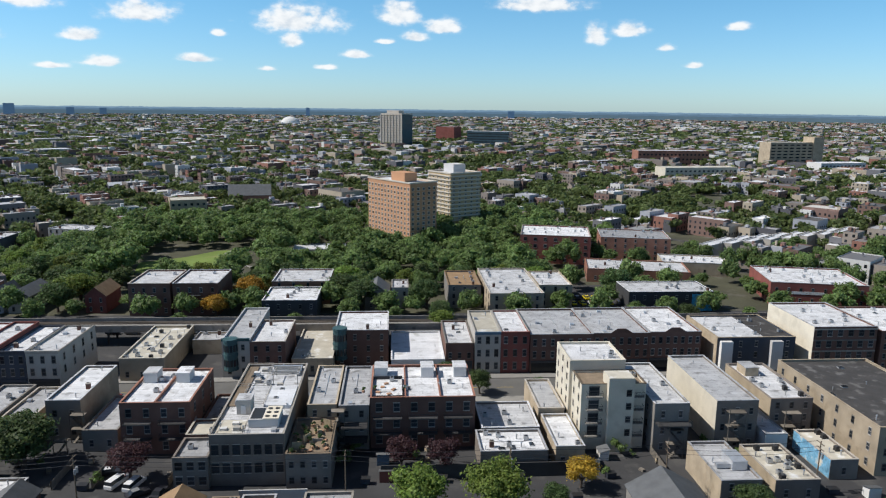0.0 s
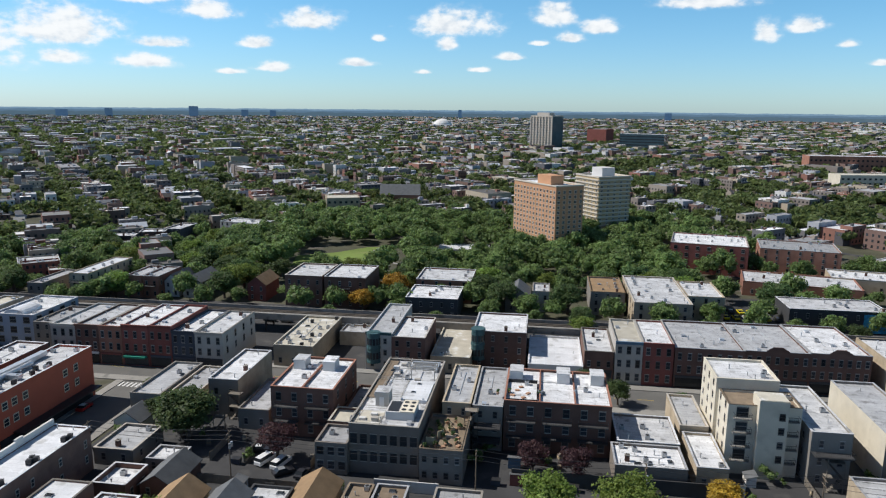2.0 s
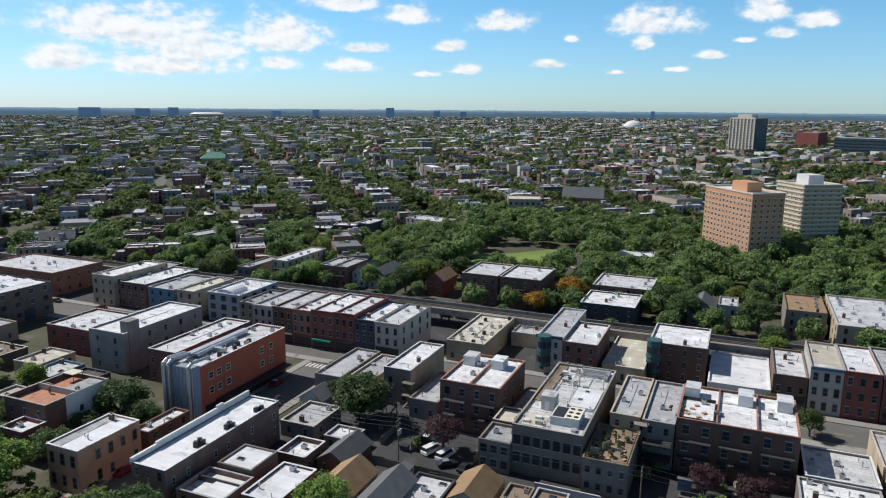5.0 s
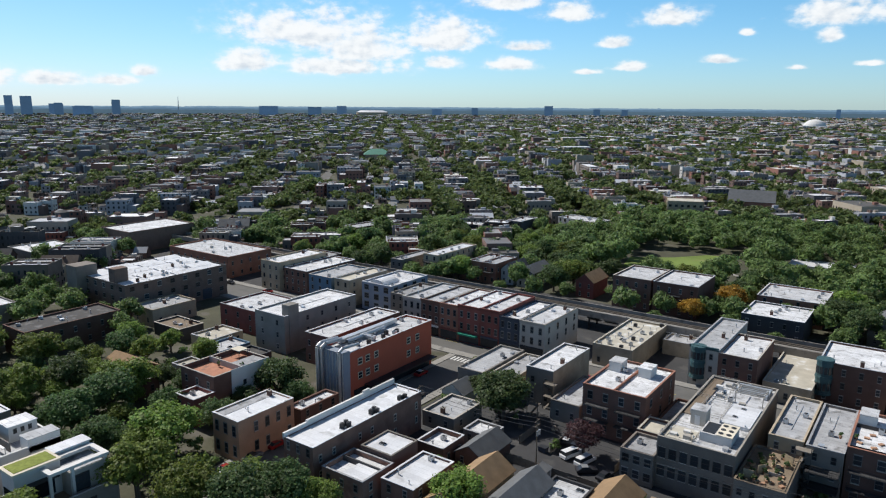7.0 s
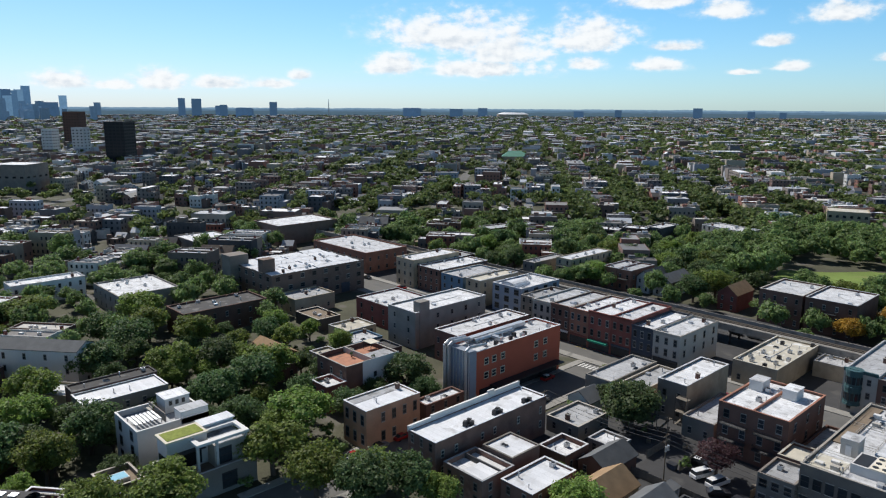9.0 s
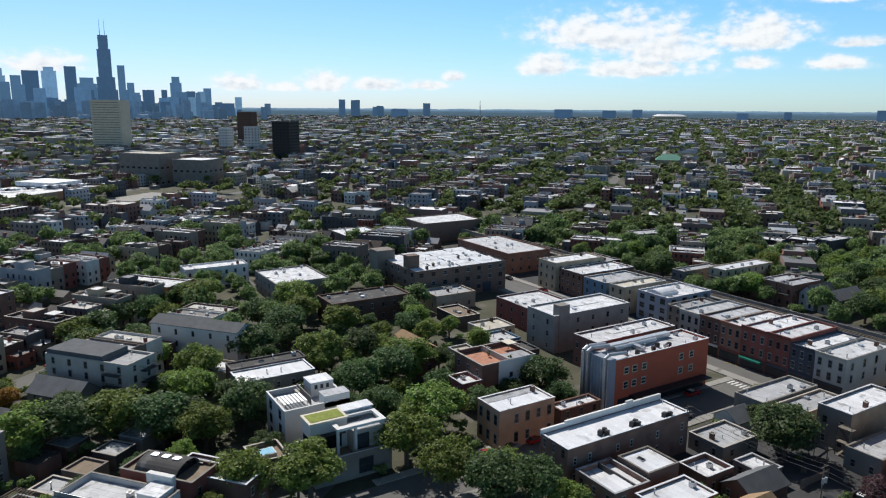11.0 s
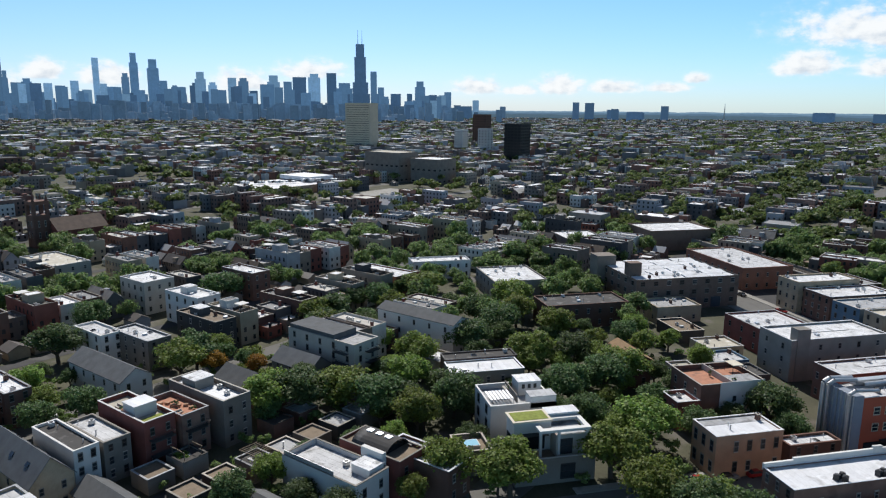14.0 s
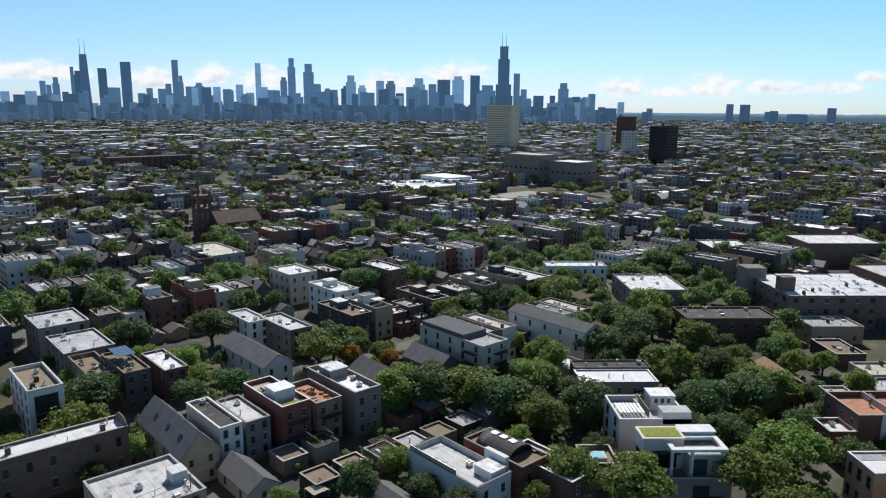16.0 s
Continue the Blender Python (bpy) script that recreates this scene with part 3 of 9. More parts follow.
# ---- ground, streets and the elevated line
def slab(name, x0, y0, x1, y1, z, mat_, label, rot=0, cx=0, cy=0, thick=0.25):
    ob = new(name, Shape().box(x0, y0, z - thick, x1, y1, z).mesh(name, mat_))
    ob.matrix_basis = pose(cx, cy, 0, 0, 0, rot)
    return tagged(ob, label, name.split("_")[0], kind="structure")


B_ROT, BLOCK_U, BLOCK_V, STREET_U = 40.0, 98.0, 201.0, -158.0       # the wide street grid against the near avenue


def to_world(u, v):
    a = radians(B_ROT)
    return u * math.cos(a) - v * math.sin(a), u * math.sin(a) + v * math.cos(a)


def to_grid(x, y):
    a = radians(B_ROT)
    return x * math.cos(a) + y * math.sin(a), y * math.cos(a) - x * math.sin(a)


def avenue_zone(x, y):
    """The stretch along the avenue, turned against the wide grid, and the park behind it."""
    return (-290 < x < 215 and 62 < y < 236) or (-150 < x < 215 and 236 <= y < 300) or (-150 < x < 75 and 300 <= y < 452)


s = Shape()
s.face([(-5200, -5200, 0), (5200, -5200, 0), (5200, 5200, 0), (-5200, 5200, 0)])
tagged(new("ground", s.mesh("ground", M_GRASS)), "city ground of worn grass and soil", "ground", kind="structure")
slab("road_avenue", -420, 174.5, 330, 187.0, 0.10, M_ROAD, "grey asphalt avenue between shop rows")
slab("pavement_south", -420, 171.2, 330, 174.4, 0.24, M_CONCRETE, "pale concrete pavement along the avenue")
slab("pavement_north", -420, 187.1, 330, 190.2, 0.24, M_CONCRETE, "pale concrete pavement along the avenue")
slab("road_side_street", -111.5, -40, -100.5, 171.0, 0.08, M_ROAD, "asphalt side street meeting the avenue")
slab("pavement_side", -100.4, 60, -97.9, 171.0, 0.22, M_CONCRETE, "concrete pavement of the side street")
slab("pavement_side_west", -113.9, 60, -111.6, 171.0, 0.22, M_CONCRETE, "concrete pavement of the side street")
slab("road_alley", -97, 124.2, 200, 131.4, 0.06, M_SHADED_ASPHALT, "worn asphalt alley behind the shops")
slab("pavement_yards", -97, 110.0, 200, 171.0, 0.04, M_SHADED_ASPHALT, "worn asphalt yards behind the shops")
slab("pavement_car_park", -178, 150, -141, 172, 0.07, M_CONCRETE, "pale car park surface beside the brick shop")
slab("pavement_back_yards", -300, 190.3, 215, 252, 0.05, M_SHADED_ASPHALT, "dark yards below the elevated line")
slab("road_behind_line", -300, 229, 215, 237, 0.09, M_SHADED_ASPHALT, "asphalt back street along the elevated line")
slab("pavement_lot", 66, 255, 100, 292, 0.08, M_SHADED_ASPHALT, "asphalt parking lot")
M_PAINT = material("road_paint", (0.62, 0.62, 0.6), 0.8, 0.3, 1.0, 6, stain=((0.2, 0.2, 0.2), 1.5))
cross = thing("crosswalk", "worn white ladder crosswalk on the side street", "crosswalk", -106, 168.5, 0, 0, kind="structure")
stripe = Shape().box(-0.3, -1.5, 0.07, 0.3, 1.5, 0.086).mesh("stripe", M_PAINT)
for i in range(9):
    part("stripe", stripe, cross, at=(-5 + i * 1.25, 0, 0))
line = Shape().box(-2.2, -0.07, 0.09, 2.2, 0.07, 0.106).mesh("lane_line", material("yellow_paint", (0.5, 0.36, 0.05), 0.8, 0.3, 1, 6))
lanes = thing("lane_marking", "dashed yellow centre line of the avenue", "marking", 0, 180.7, 0, 0, kind="structure")
for i in range(-18, 12):
    part("lane_line", line, lanes, at=(i * 10.0, 0, 0))

# roads and alleys of the wide grid
s = Shape()
a_ = Shape()
for k in range(-9, 9):
    for shape, u, half in ((s, STREET_U + k * BLOCK_U, 5.0), (a_, STREET_U + 49 + k * BLOCK_U, 2.4)):
        for j in range(-40, 41):
            x, y = to_world(u, j * 20 + 10)
            if avenue_zone(x, y) or math.hypot(x, y) > 820 or math.hypot(x, y) < 40:
                continue
            q = [to_world(u + e, j * 20 + f) for e, f in ((-half, 0), (half, 0), (half, 20), (-half, 20))]
            shape.face([(*p, 0.06) for p in q])
for k in range(-4, 5):
    for j in range(-40, 41):
        x, y = to_world(j * 20 + 10, 48 + k * BLOCK_V)
        if avenue_zone(x, y) or math.hypot(x, y) > 820 or math.hypot(x, y) < 40:
            continue
        q = [to_world(j * 20 + f, 48 + k * BLOCK_V + e) for f, e in ((0, -5), (20, -5), (20, 5), (0, 5))]
        s.face([(*p, 0.065) for p in q])
tagged(new("road", s.mesh("road", M_ROAD)), "asphalt residential streets", "road", kind="structure")
tagged(new("road_alleys", a_.mesh("road_alleys", M_SHADED_ASPHALT)), "concrete alleys between the back yards", "road", kind="structure")

# the elevated railway
M_TIE = material("railway_timber", (0.10, 0.085, 0.07), 0.95, 0.3, 0.5, 5)
M_BALLAST = material("viaduct_concrete", (0.27, 0.25, 0.22), 0.9, 0.25, 0.2, 5, stain=((0.16, 0.15, 0.13), 0.3))
line_ob = thing("elevated_railway", "elevated railway with timber deck on steel columns", "railway", 0, 223.0, 0)
part("deck", Shape().box(-380, -4.2, 4.9, 300, 4.2, 5.4, 0, True).mesh("deck", M_TIE), line_ob)
for yy in (-4.5, 4.2):
    part("parapet", Shape().box(-380, yy, 4.5, 300, yy + 0.3, 6.6, 0, True).mesh("parapet", M_BALLAST), line_ob, "weathered concrete side wall")
rail = Shape().box(-380, -0.07, 5.4, 300, 0.07, 5.58).mesh("rail", M_DARKMETAL)
for yy in (-2.8, -1.4, 1.4, 2.8):
    part("rail", rail, line_ob, at=(0, yy, 0))
walkway = Shape().box(-380, -0.45, 5.4, 300, 0.45, 5.5).mesh("walkway", M_CONCRETE)
part("walkway", walkway, line_ob, "pale timber walkway between the tracks")
col = Shape().box(-0.25, -0.25, 0, 0.25, 0.25, 4.9)
col.box(-0.5, -0.5, 4.5, 0.5, 0.5, 4.9)
col = col.mesh("column", M_DARKMETAL)
for i in range(-25, 20):
    for yy in (-3.4, 3.4):
        part("column", col, line_ob, at=(i * 15.0, yy, 0))

# ---- landmarks in the middle distance
M_BRICKTOWER = material("salmon_brick", (0.50, 0.27, 0.15), 0.9, 0.12, 0.1, 3)
M_BAND = material("pale_concrete_band", (0.55, 0.50, 0.42), 0.85, 0.12, 0.2, 4)
M_BLUEGLASS = material("blue_green_glazing", (0.06, 0.10, 0.12), 0.12, 0.2, 0.1, 1, 0, spread=0.3)


def tower_block(label, x, y, w, d, h, rot, wall_mat, cols, rows, ww, wh, top, top_mat, sides="fl", base=4.0, bands=None, roof="white", cap=None):
    """A slab block with single windows in a regular grid on its visible sides, a roof and a machine house."""
    root = thing("apartment_tower", label, "apartment building", x, y, 0, rot)
    OCC.append((x, y, w / 2, d / 2, radians(rot)))
    X, Y = w / 2, d / 2
    part("wall", Shape().ring(-X, -Y, X, Y, 0, h, 0.4).mesh("wall", wall_mat), root)
    part("roof", Shape().box(-X + 0.4, -Y + 0.4, h - 0.8, X - 0.4, Y - 0.4, h - 0.3).mesh("roof", ROOF[roof]), root)
    part("coping", Shape().ring(-X - 0.3, -Y - 0.3, X + 0.3, Y + 0.3, h, h + 0.7, 0.8).mesh("coping", cap or M_BAND), root)
    step = (h - base - 1.0) / rows
    for side in sides:
        n = cols if side in "fb" else max(2, int(cols * d / w))
        windows_on(root, side, w, d, rows, n, ww, wh, base, step, M_BAND, False)
        if bands:
            sx, sy, turn = SIDES[side]
            span = w if side in "fb" else d
            off = d / 2 if side in "fb" else w / 2
            m = Shape().box(-span / 2, -0.5, -0.55, span / 2, 0, 0.15, 0, True).mesh("floor_band", bands)
            for i in range(rows + 1):
                part("floor_band", m, root, at=(sx * off, sy * off, base - 0.2 + i * step), turn=turn)
    tw, td, th, tx, ty = top
    part("machine_house", Shape().box(tx - tw / 2, ty - td / 2, h - 0.3, tx + tw / 2, ty + td / 2, h + th).mesh("machine_house", top_mat), root)
    return root


tower_block("salmon brick apartment slab with a white roof edge", 3.6, 382.0, 38.5, 17.5, 36.0, -54.5, M_BRICKTOWER, 13, 12, 1.6, 1.4, (12, 8, 4.5, 2, 0), M_BRICKTOWER, "fr", cap=M_BAND)
tower_block("tan apartment tower ringed by white balcony bands", 36.1, 431.3, 23.0, 22.5, 36.0, -58.0, material("tan_panel", (0.42, 0.32, 0.19), 0.85, 0.15, 0.1, 3), 6, 13, 1.8, 1.0, (10, 9, 5, 0, 0), WALL["paleblue"], "fr", bands=M_BAND)


def plain_block(label, x, y, w, d, h, rot, wall, roof="white", rows=3, cols=8, sides="fl", ww=2.0, wh=1.6, category="building", name="block"):
    """A far building: walls, roof, and window bands cut into single panes."""
    root = thing(name, label, category, x, y, 0, rot)
    OCC.append((x, y, w / 2, d / 2, radians(rot)))
    X, Y = w / 2, d / 2
    part("wall", Shape().ring(-X, -Y, X, Y, 0, h, 0.5).mesh("wall", WALL[wall] if isinstance(wall, str) else wall), root)
    part("roof", Shape().box(-X + 0.5, -Y + 0.5, h - 0.9, X - 0.5, Y - 0.5, h - 0.4).mesh("roof", ROOF[roof]), root)
    if rows:
        pane = Shape().box(-ww / 2, -0.12, 0, ww / 2, 0, wh, 0, True).mesh("window", M_GLASS)
        glazing = Shape()
        far_off = math.hypot(x, y) > 600
        step = (h - 1.5) / rows
        for side in sides:
            sx, sy, turn = SIDES[side]
            n = cols if side in "fb" else max(2, int(cols * d / w))
            span, off = (w, d / 2) if side in "fb" else (d, w / 2)
            for i in range(rows):
                for j in range(n):
                    a = (j + 0.5) / n * span - span / 2
                    at = (a, sy * off, 1.2 + i * step) if side in "fb" else (sx * off, a, 1.2 + i * step)
                    if far_off:
                        m = pose(*at, 0, 0, turn)
                        lo, hi = m @ Vector((-ww / 2, -0.12, 0)), m @ Vector((ww / 2, 0, wh))
                        glazing.box(min(lo.x, hi.x), min(lo.y, hi.y), lo.z, max(lo.x, hi.x), max(lo.y, hi.y), hi.z, 0, True)
                    else:
                        part("window", pane, root, at=at, turn=turn)
        if far_off:
            tagged(part("glazing", glazing.mesh("glazing", M_GLASS), root), kind="stuff")
    return root


M_RIB = material("ribbed_concrete", (0.50, 0.45, 0.38), 0.85, 0.12, 0.1, 2)
M_BLACKGLASS = material("black_tower_glass", (0.012, 0.014, 0.016), 0.55, 0.2, 0.1, 1, 0)
M_OCHRE = material("ochre_panel", (0.62, 0.52, 0.39), 0.85, 0.12, 0.1, 2)
hosp = plain_block("tall ribbed concrete hospital tower with dark glazing", 3, 1305, 46, 34, 62, -35, M_RIB, "grey", 14, 7, "f", 2.2, 1.5)
ribs = Shape().box(-0.7, -1.2, 0, 0.7, 0, 60, 0, True).mesh("rib", M_RIB)
for i in range(8):
    part("rib", ribs, hosp, at=(-23 + i * 6.57, -17, 0))
part("dark_face", Shape().box(23.0, -16, 4, 23.6, 16, 60, 0, True).mesh("dark_face", M_BLUEGLASS), hosp, "dark glazed end wall")
part("machine_house", Shape().box(-16, -8, 61, 10, 8, 67).mesh("machine_house", M_RIB), hosp)
plain_block("large red brick hospital wing", 114, 1529, 45, 30, 33, -35, "red", "grey", 0)
plain_block("dark glazed office block with white floor bands", 177, 1330, 78, 40, 31, -20, M_BLUEGLASS, "grey", 6, 14, "f", 5.0, 1.6)
plain_block("tan brick hospital ward block", 520, 920, 66, 22, 34, 10, "tan", "gravel", 8, 7, "f", 6.0, 1.6)
plain_block("tan brick hospital stair tower", 560, 925, 16, 20, 41, 10, "tan", "gravel", 0)
plain_block("long low white clinic building", 536, 833, 64, 24, 14, 10, "white", "white", 3, 12, "f", 2.6, 1.6)
plain_block("long red brick school building", 376, 955, 98, 26, 20, 0, "redtan", "white", 3, 18, "f", 2.4, 2.2)
plain_block("long pale brick school wing", 322, 742, 84, 22, 15, 8, "cream", "gravel", 3, 16, "f", 2.4, 1.8)
gable_house("grey stone school with a steep dark roof", -107, 530, 30, 18, 10, 17, 10, "redtan", "slate", "f", 5, 2, 2, "x")
plain_block("tan brick flats with gravel roof", -133, 462, 22, 18, 15.5, 20, "tan", "gravel", 4, 6, "fr", 1.6, 1.5)
plain_block("ochre panel apartment tower block", -1273, 152, 52, 26, 80, 50, M_OCHRE, "gravel", 20, 1, "f", 46.0, 0.6)
plain_block("black glazed office tower block", -928, 325, 26, 26, 53, 40, M_BLACKGLASS, "dark", 13, 5, "frlb", 3.6, 2.2)
plain_block("brown brick apartment tower block", -1406, 412, 32, 20, 60, 40, "brown", "dark", 12, 6, "fr", 2.0, 1.6)
plain_block("white panel apartment tower block", -1122, 296, 16, 16, 39, 40, "white", "grey", 9, 3, "fr", 2.2, 1.6)
plain_block("pale blue panel apartment tower", -1100, 330, 18, 16, 41, 40, "paleblue", "grey", 9, 3, "fr", 2.2, 1.6)
plain_block("large brown brick warehouse", -722, 119, 46, 30, 29, 40, "greybrick", "gravel", 2, 7, "fr", 3.0, 1.6)
plain_block("brown brick warehouse with sunlit roof", -690, 156, 34, 30, 24, 40, "greybrick", "white", 2, 5, "fr", 3.0, 1.6)
store = plain_block("vast low store with white roof", -640, 10, 60, 100, 7, 40, "tan", "white", 0)
for i in range(26):
    part("roof_unit", Shape().box(0, 0, 7.6, 2.0 + i % 3, 2.4 + i % 2 * 2, 9.0 + i % 4 * 0.3).mesh("roof_unit", M_METAL if i % 3 else WALL["dark"]), store, at=(-26 + i * 19 % 50, -50 + i * 37 % 98, 0))
slab("pavement_store_lot", -34, -46, 34, 46, 0.1, M_CONCRETE, "pale car park beside the vast store", 40, -586, 92)
OCC.append((-586, 92, 34, 46, radians(40)))
part("raised_roof", Shape().box(-30, 20, 7.6, 10, 50, 11).mesh("raised_roof", ROOF["ridged"]), store)
plain_block("long dark brick former mill", -849, -317, 26, 96, 16, 40, "brown", "dark", 4, 4, "r", 2.0, 2.0)
plain_block("long low depot with white roof", -1843, -841, 60, 160, 12, 40, "grey", "ridged", 0)
plain_block("long low depot with white roof", -1821, -995, 60, 100, 10, 40, "grey", "ridged", 0)
plain_block("long low depot with white roof", -1478, -342, 50, 156, 8, 40, "grey", "ridged", 0)
plain_block("long low depot with white roof", -1250, -120, 40, 110, 8, 40, "grey", "ridged", 0)
plain_block("long low depot with white roof", -1650, -560, 60, 130, 10, 40, "grey", "ridged", 0)
tank = thing("water_tank", "black timber water tank on a roof frame", "water tank", -405, 201, 0)
part("frame", Shape().box(-4, -4, 0, 4, 4, 6).mesh("frame", WALL["dark"]), tank)
part("tub", Shape().tube((0, 0, 6), (0, 0, 13.5), 3.6, 3.6, 16).tube((0, 0, 13.5), (0, 0, 15), 3.9, 0.2, 16).mesh("tub", WALL["dark"]), tank)
church = thing("church", "dark red brick church with a square bell tower", "church", -402, -119, 0, 40)
part("bell_tower", Shape().box(-4.2, -4.2, 0, 4.2, 4.2, 17).mesh("bell_tower", WALL["brown"]), church)
for e, f in ((-4.2, -4.2), (2.6, -4.2), (-4.2, 2.6), (2.6, 2.6)):
    part("belfry_pier", Shape().box(e, f, 17, e + 1.6, f + 1.6, 22.5).mesh("belfry_pier", WALL["brown"]), church)
    part("pinnacle", Shape().tube((e + 0.8, f + 0.8, 24.4), (e + 0.8, f + 0.8, 27.4), 0.8, 0.1, 6).mesh("pinnacle", WALL["brown"]), church)
part("belfry_band", Shape().box(-4.4, -4.4, 22.5, 4.4, 4.4, 24.4, 0, True).mesh("belfry_band", WALL["brown"]), church)
for z in (5.0, 11.0):
    for e in (-1.6, 1.6):
        part("lancet_window", window_mesh(0.9, 3.0, M_STONE, False), church, at=(e, -4.2, z))
        part("lancet_window", window_mesh(0.9, 3.0, M_STONE, False), church, at=(4.2, e, z), turn=90)
part("nave", Shape().box(-4.2, 4.3, 0, 12.0, 30.0, 9).mesh("nave", WALL["red"]), church)
q = Shape()
q.face([(-5.0, 3.6, 8.8), (3.9, 3.6, 15), (3.9, 31, 15), (-5.0, 31, 8.8)])
q.face([(3.9, 3.6, 15), (12.8, 3.6, 8.8), (12.8, 31, 8.8), (3.9, 31, 15)])
q.face([(-4.2, 30.0, 9), (3.9, 30.0, 14.8), (12.0, 30.0, 9)], 1)
q.face([(-4.2, 4.3, 9), (12.0, 4.3, 9), (3.9, 4.3, 14.8)], 1)
part("pitched_roof", q.mesh("pitched_roof", material("dark_brown_tile", (0.125, 0.09, 0.072), 0.9, 0.3, 0.4, 6), WALL["red"]), church)
OCC.append((-412, -105, 15, 24, radians(40)))
hall = thing("hall", "long hall with a green copper hip roof", "hall", -623, 727, 0, 40)
part("wall", Shape().box(-17, -11, 0, 17, 11, 9).mesh("wall", WALL["tan"]), hall)
part("hip_roof", (lambda q: (q.face([(-18, -12, 9), (18, -12, 9), (8, 0, 16), (-8, 0, 16)]), q.face([(18, -12, 9), (18, 12, 9), (8, 0, 16)]), q.face([(18, 12, 9), (-18, 12, 9), (-8, 0, 16), (8, 0, 16)]), q.face([(-18, 12, 9), (-18, -12, 9), (-8, 0, 16)]), q)[-1])(Shape()).mesh("hip_roof", material("copper_green", (0.10, 0.26, 0.19), 0.7, 0.2, 0.3, 3)), hall)
salt = bmesh.new()
bmesh.ops.create_uvsphere(salt, u_segments=24, v_segments=12, radius=1.0)
for v in salt.verts:
    v.co = (v.co.x * 38, v.co.y * 38, max(0.0, v.co.z) * 32)
me = bpy.data.meshes.new("storage_dome")
salt.to_mesh(me)
salt.free()
me.materials.append(WALL["white"])
dome = new("storage_dome", me)
dome.location = (-386, 2692, 0)
tagged(dome, "round white storage dome far across the city", "dome")
arena = thing("arena", "wide arena with a low white roof", "arena", -2914, 3337, 0, 45)
part("wall", Shape().tube((0, 0, 0), (0, 0, 24), 96, 96, 24).mesh("wall", WALL["tan"]), arena)
part("roof", Shape().tube((0, 0, 24), (0, 0, 34), 98, 70, 24).mesh("roof", ROOF["ridged"]), arena)
mast = thing("mast", "thin steel lattice radio mast", "mast", -3700, 2530, 0)
part("lattice", Shape().tube((0, 0, 0), (0, 0, 108), 5.0, 1.0, 4).mesh("lattice", M_METAL), mast)

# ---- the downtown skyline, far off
def backdrop_material(name, base, haze_glow, strength):
    """The far backdrop some miles off, its haze painted in as blue emission."""
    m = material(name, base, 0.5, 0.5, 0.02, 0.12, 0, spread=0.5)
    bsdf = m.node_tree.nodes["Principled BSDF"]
    bsdf.inputs["Emission Color"].default_value, bsdf.inputs["Emission Strength"].default_value = (*haze_glow, 1), strength
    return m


M_SKYLINE = backdrop_material("hazed_tower", (0.07, 0.115, 0.175), (0.135, 0.285, 0.49), 0.40)
M_SKYLINE_PALE = backdrop_material("hazed_pale_tower", (0.19, 0.25, 0.32), (0.19, 0.36, 0.56), 0.50)
M_SKYLINE_DARK = backdrop_material("hazed_dark_tower", (0.035, 0.055, 0.09), (0.085, 0.185, 0.34), 0.40)


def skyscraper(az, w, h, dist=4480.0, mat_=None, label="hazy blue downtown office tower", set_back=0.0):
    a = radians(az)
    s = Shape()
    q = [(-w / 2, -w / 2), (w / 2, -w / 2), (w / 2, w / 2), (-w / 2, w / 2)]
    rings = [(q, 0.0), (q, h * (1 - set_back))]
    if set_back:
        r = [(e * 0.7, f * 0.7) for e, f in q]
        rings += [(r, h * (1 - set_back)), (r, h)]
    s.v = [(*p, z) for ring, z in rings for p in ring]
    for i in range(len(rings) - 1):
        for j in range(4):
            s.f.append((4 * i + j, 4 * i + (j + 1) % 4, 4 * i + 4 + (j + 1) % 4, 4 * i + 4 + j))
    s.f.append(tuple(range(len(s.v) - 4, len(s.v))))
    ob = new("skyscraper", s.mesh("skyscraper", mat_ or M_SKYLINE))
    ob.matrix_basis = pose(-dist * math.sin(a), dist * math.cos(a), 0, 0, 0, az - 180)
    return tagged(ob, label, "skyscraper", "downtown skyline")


dice = random.Random(5)
TOWERS_NORTH = [(119.39, 46, 144), (118.46, 63, 127), (117.09, 32, 204), (116.73, 27, 184), (116.28, 38, 223), (115.22, 20, 282), (114.89, 41, 262), (113.3, 48, 275), (112.63, 73, 174), (111.75, 58, 312), (110.24, 36, 172), (109.32, 60, 170), (108.94, 36, 202), (108.41, 37, 333), (108.05, 30, 245), (107.45, 47, 175), (106.79, 53, 208), (105.53, 45, 184), (104.79, 54, 175), (103.88, 45, 202), (103.12, 52, 154), (102.47, 36, 328), (101.67, 76, 172), (100.58, 43, 246), (99.97, 50, 365)]
TOWERS_SOUTH = [(98.69, 67, 328), (98.02, 44, 209), (96.99, 84, 176), (95.63, 99, 204), (95.44, 66, 265), (94.58, 52, 205), (93.92, 52, 162), (93.16, 52, 233), (92.34, 63, 234), (91.71, 52, 146), (90.59, 87, 198), (90.1, 80, 253), (89.04, 52, 216), (88.15, 87, 247), (87.02, 77, 264), (85.69, 63, 271), (84.7, 104, 211), (82.42, 41, 283), (81.86, 41, 192), (80.7, 68, 152), (79.61, 34, 152), (78.78, 67, 227), (77.76, 51, 146), (76.59, 47, 166), (75.26, 100, 80), (74.37, 43, 117), (66.53, 42, 108), (65.49, 59, 105), (63.56, 44, 71), (62.08, 99, 54), (59.87, 48, 89)]
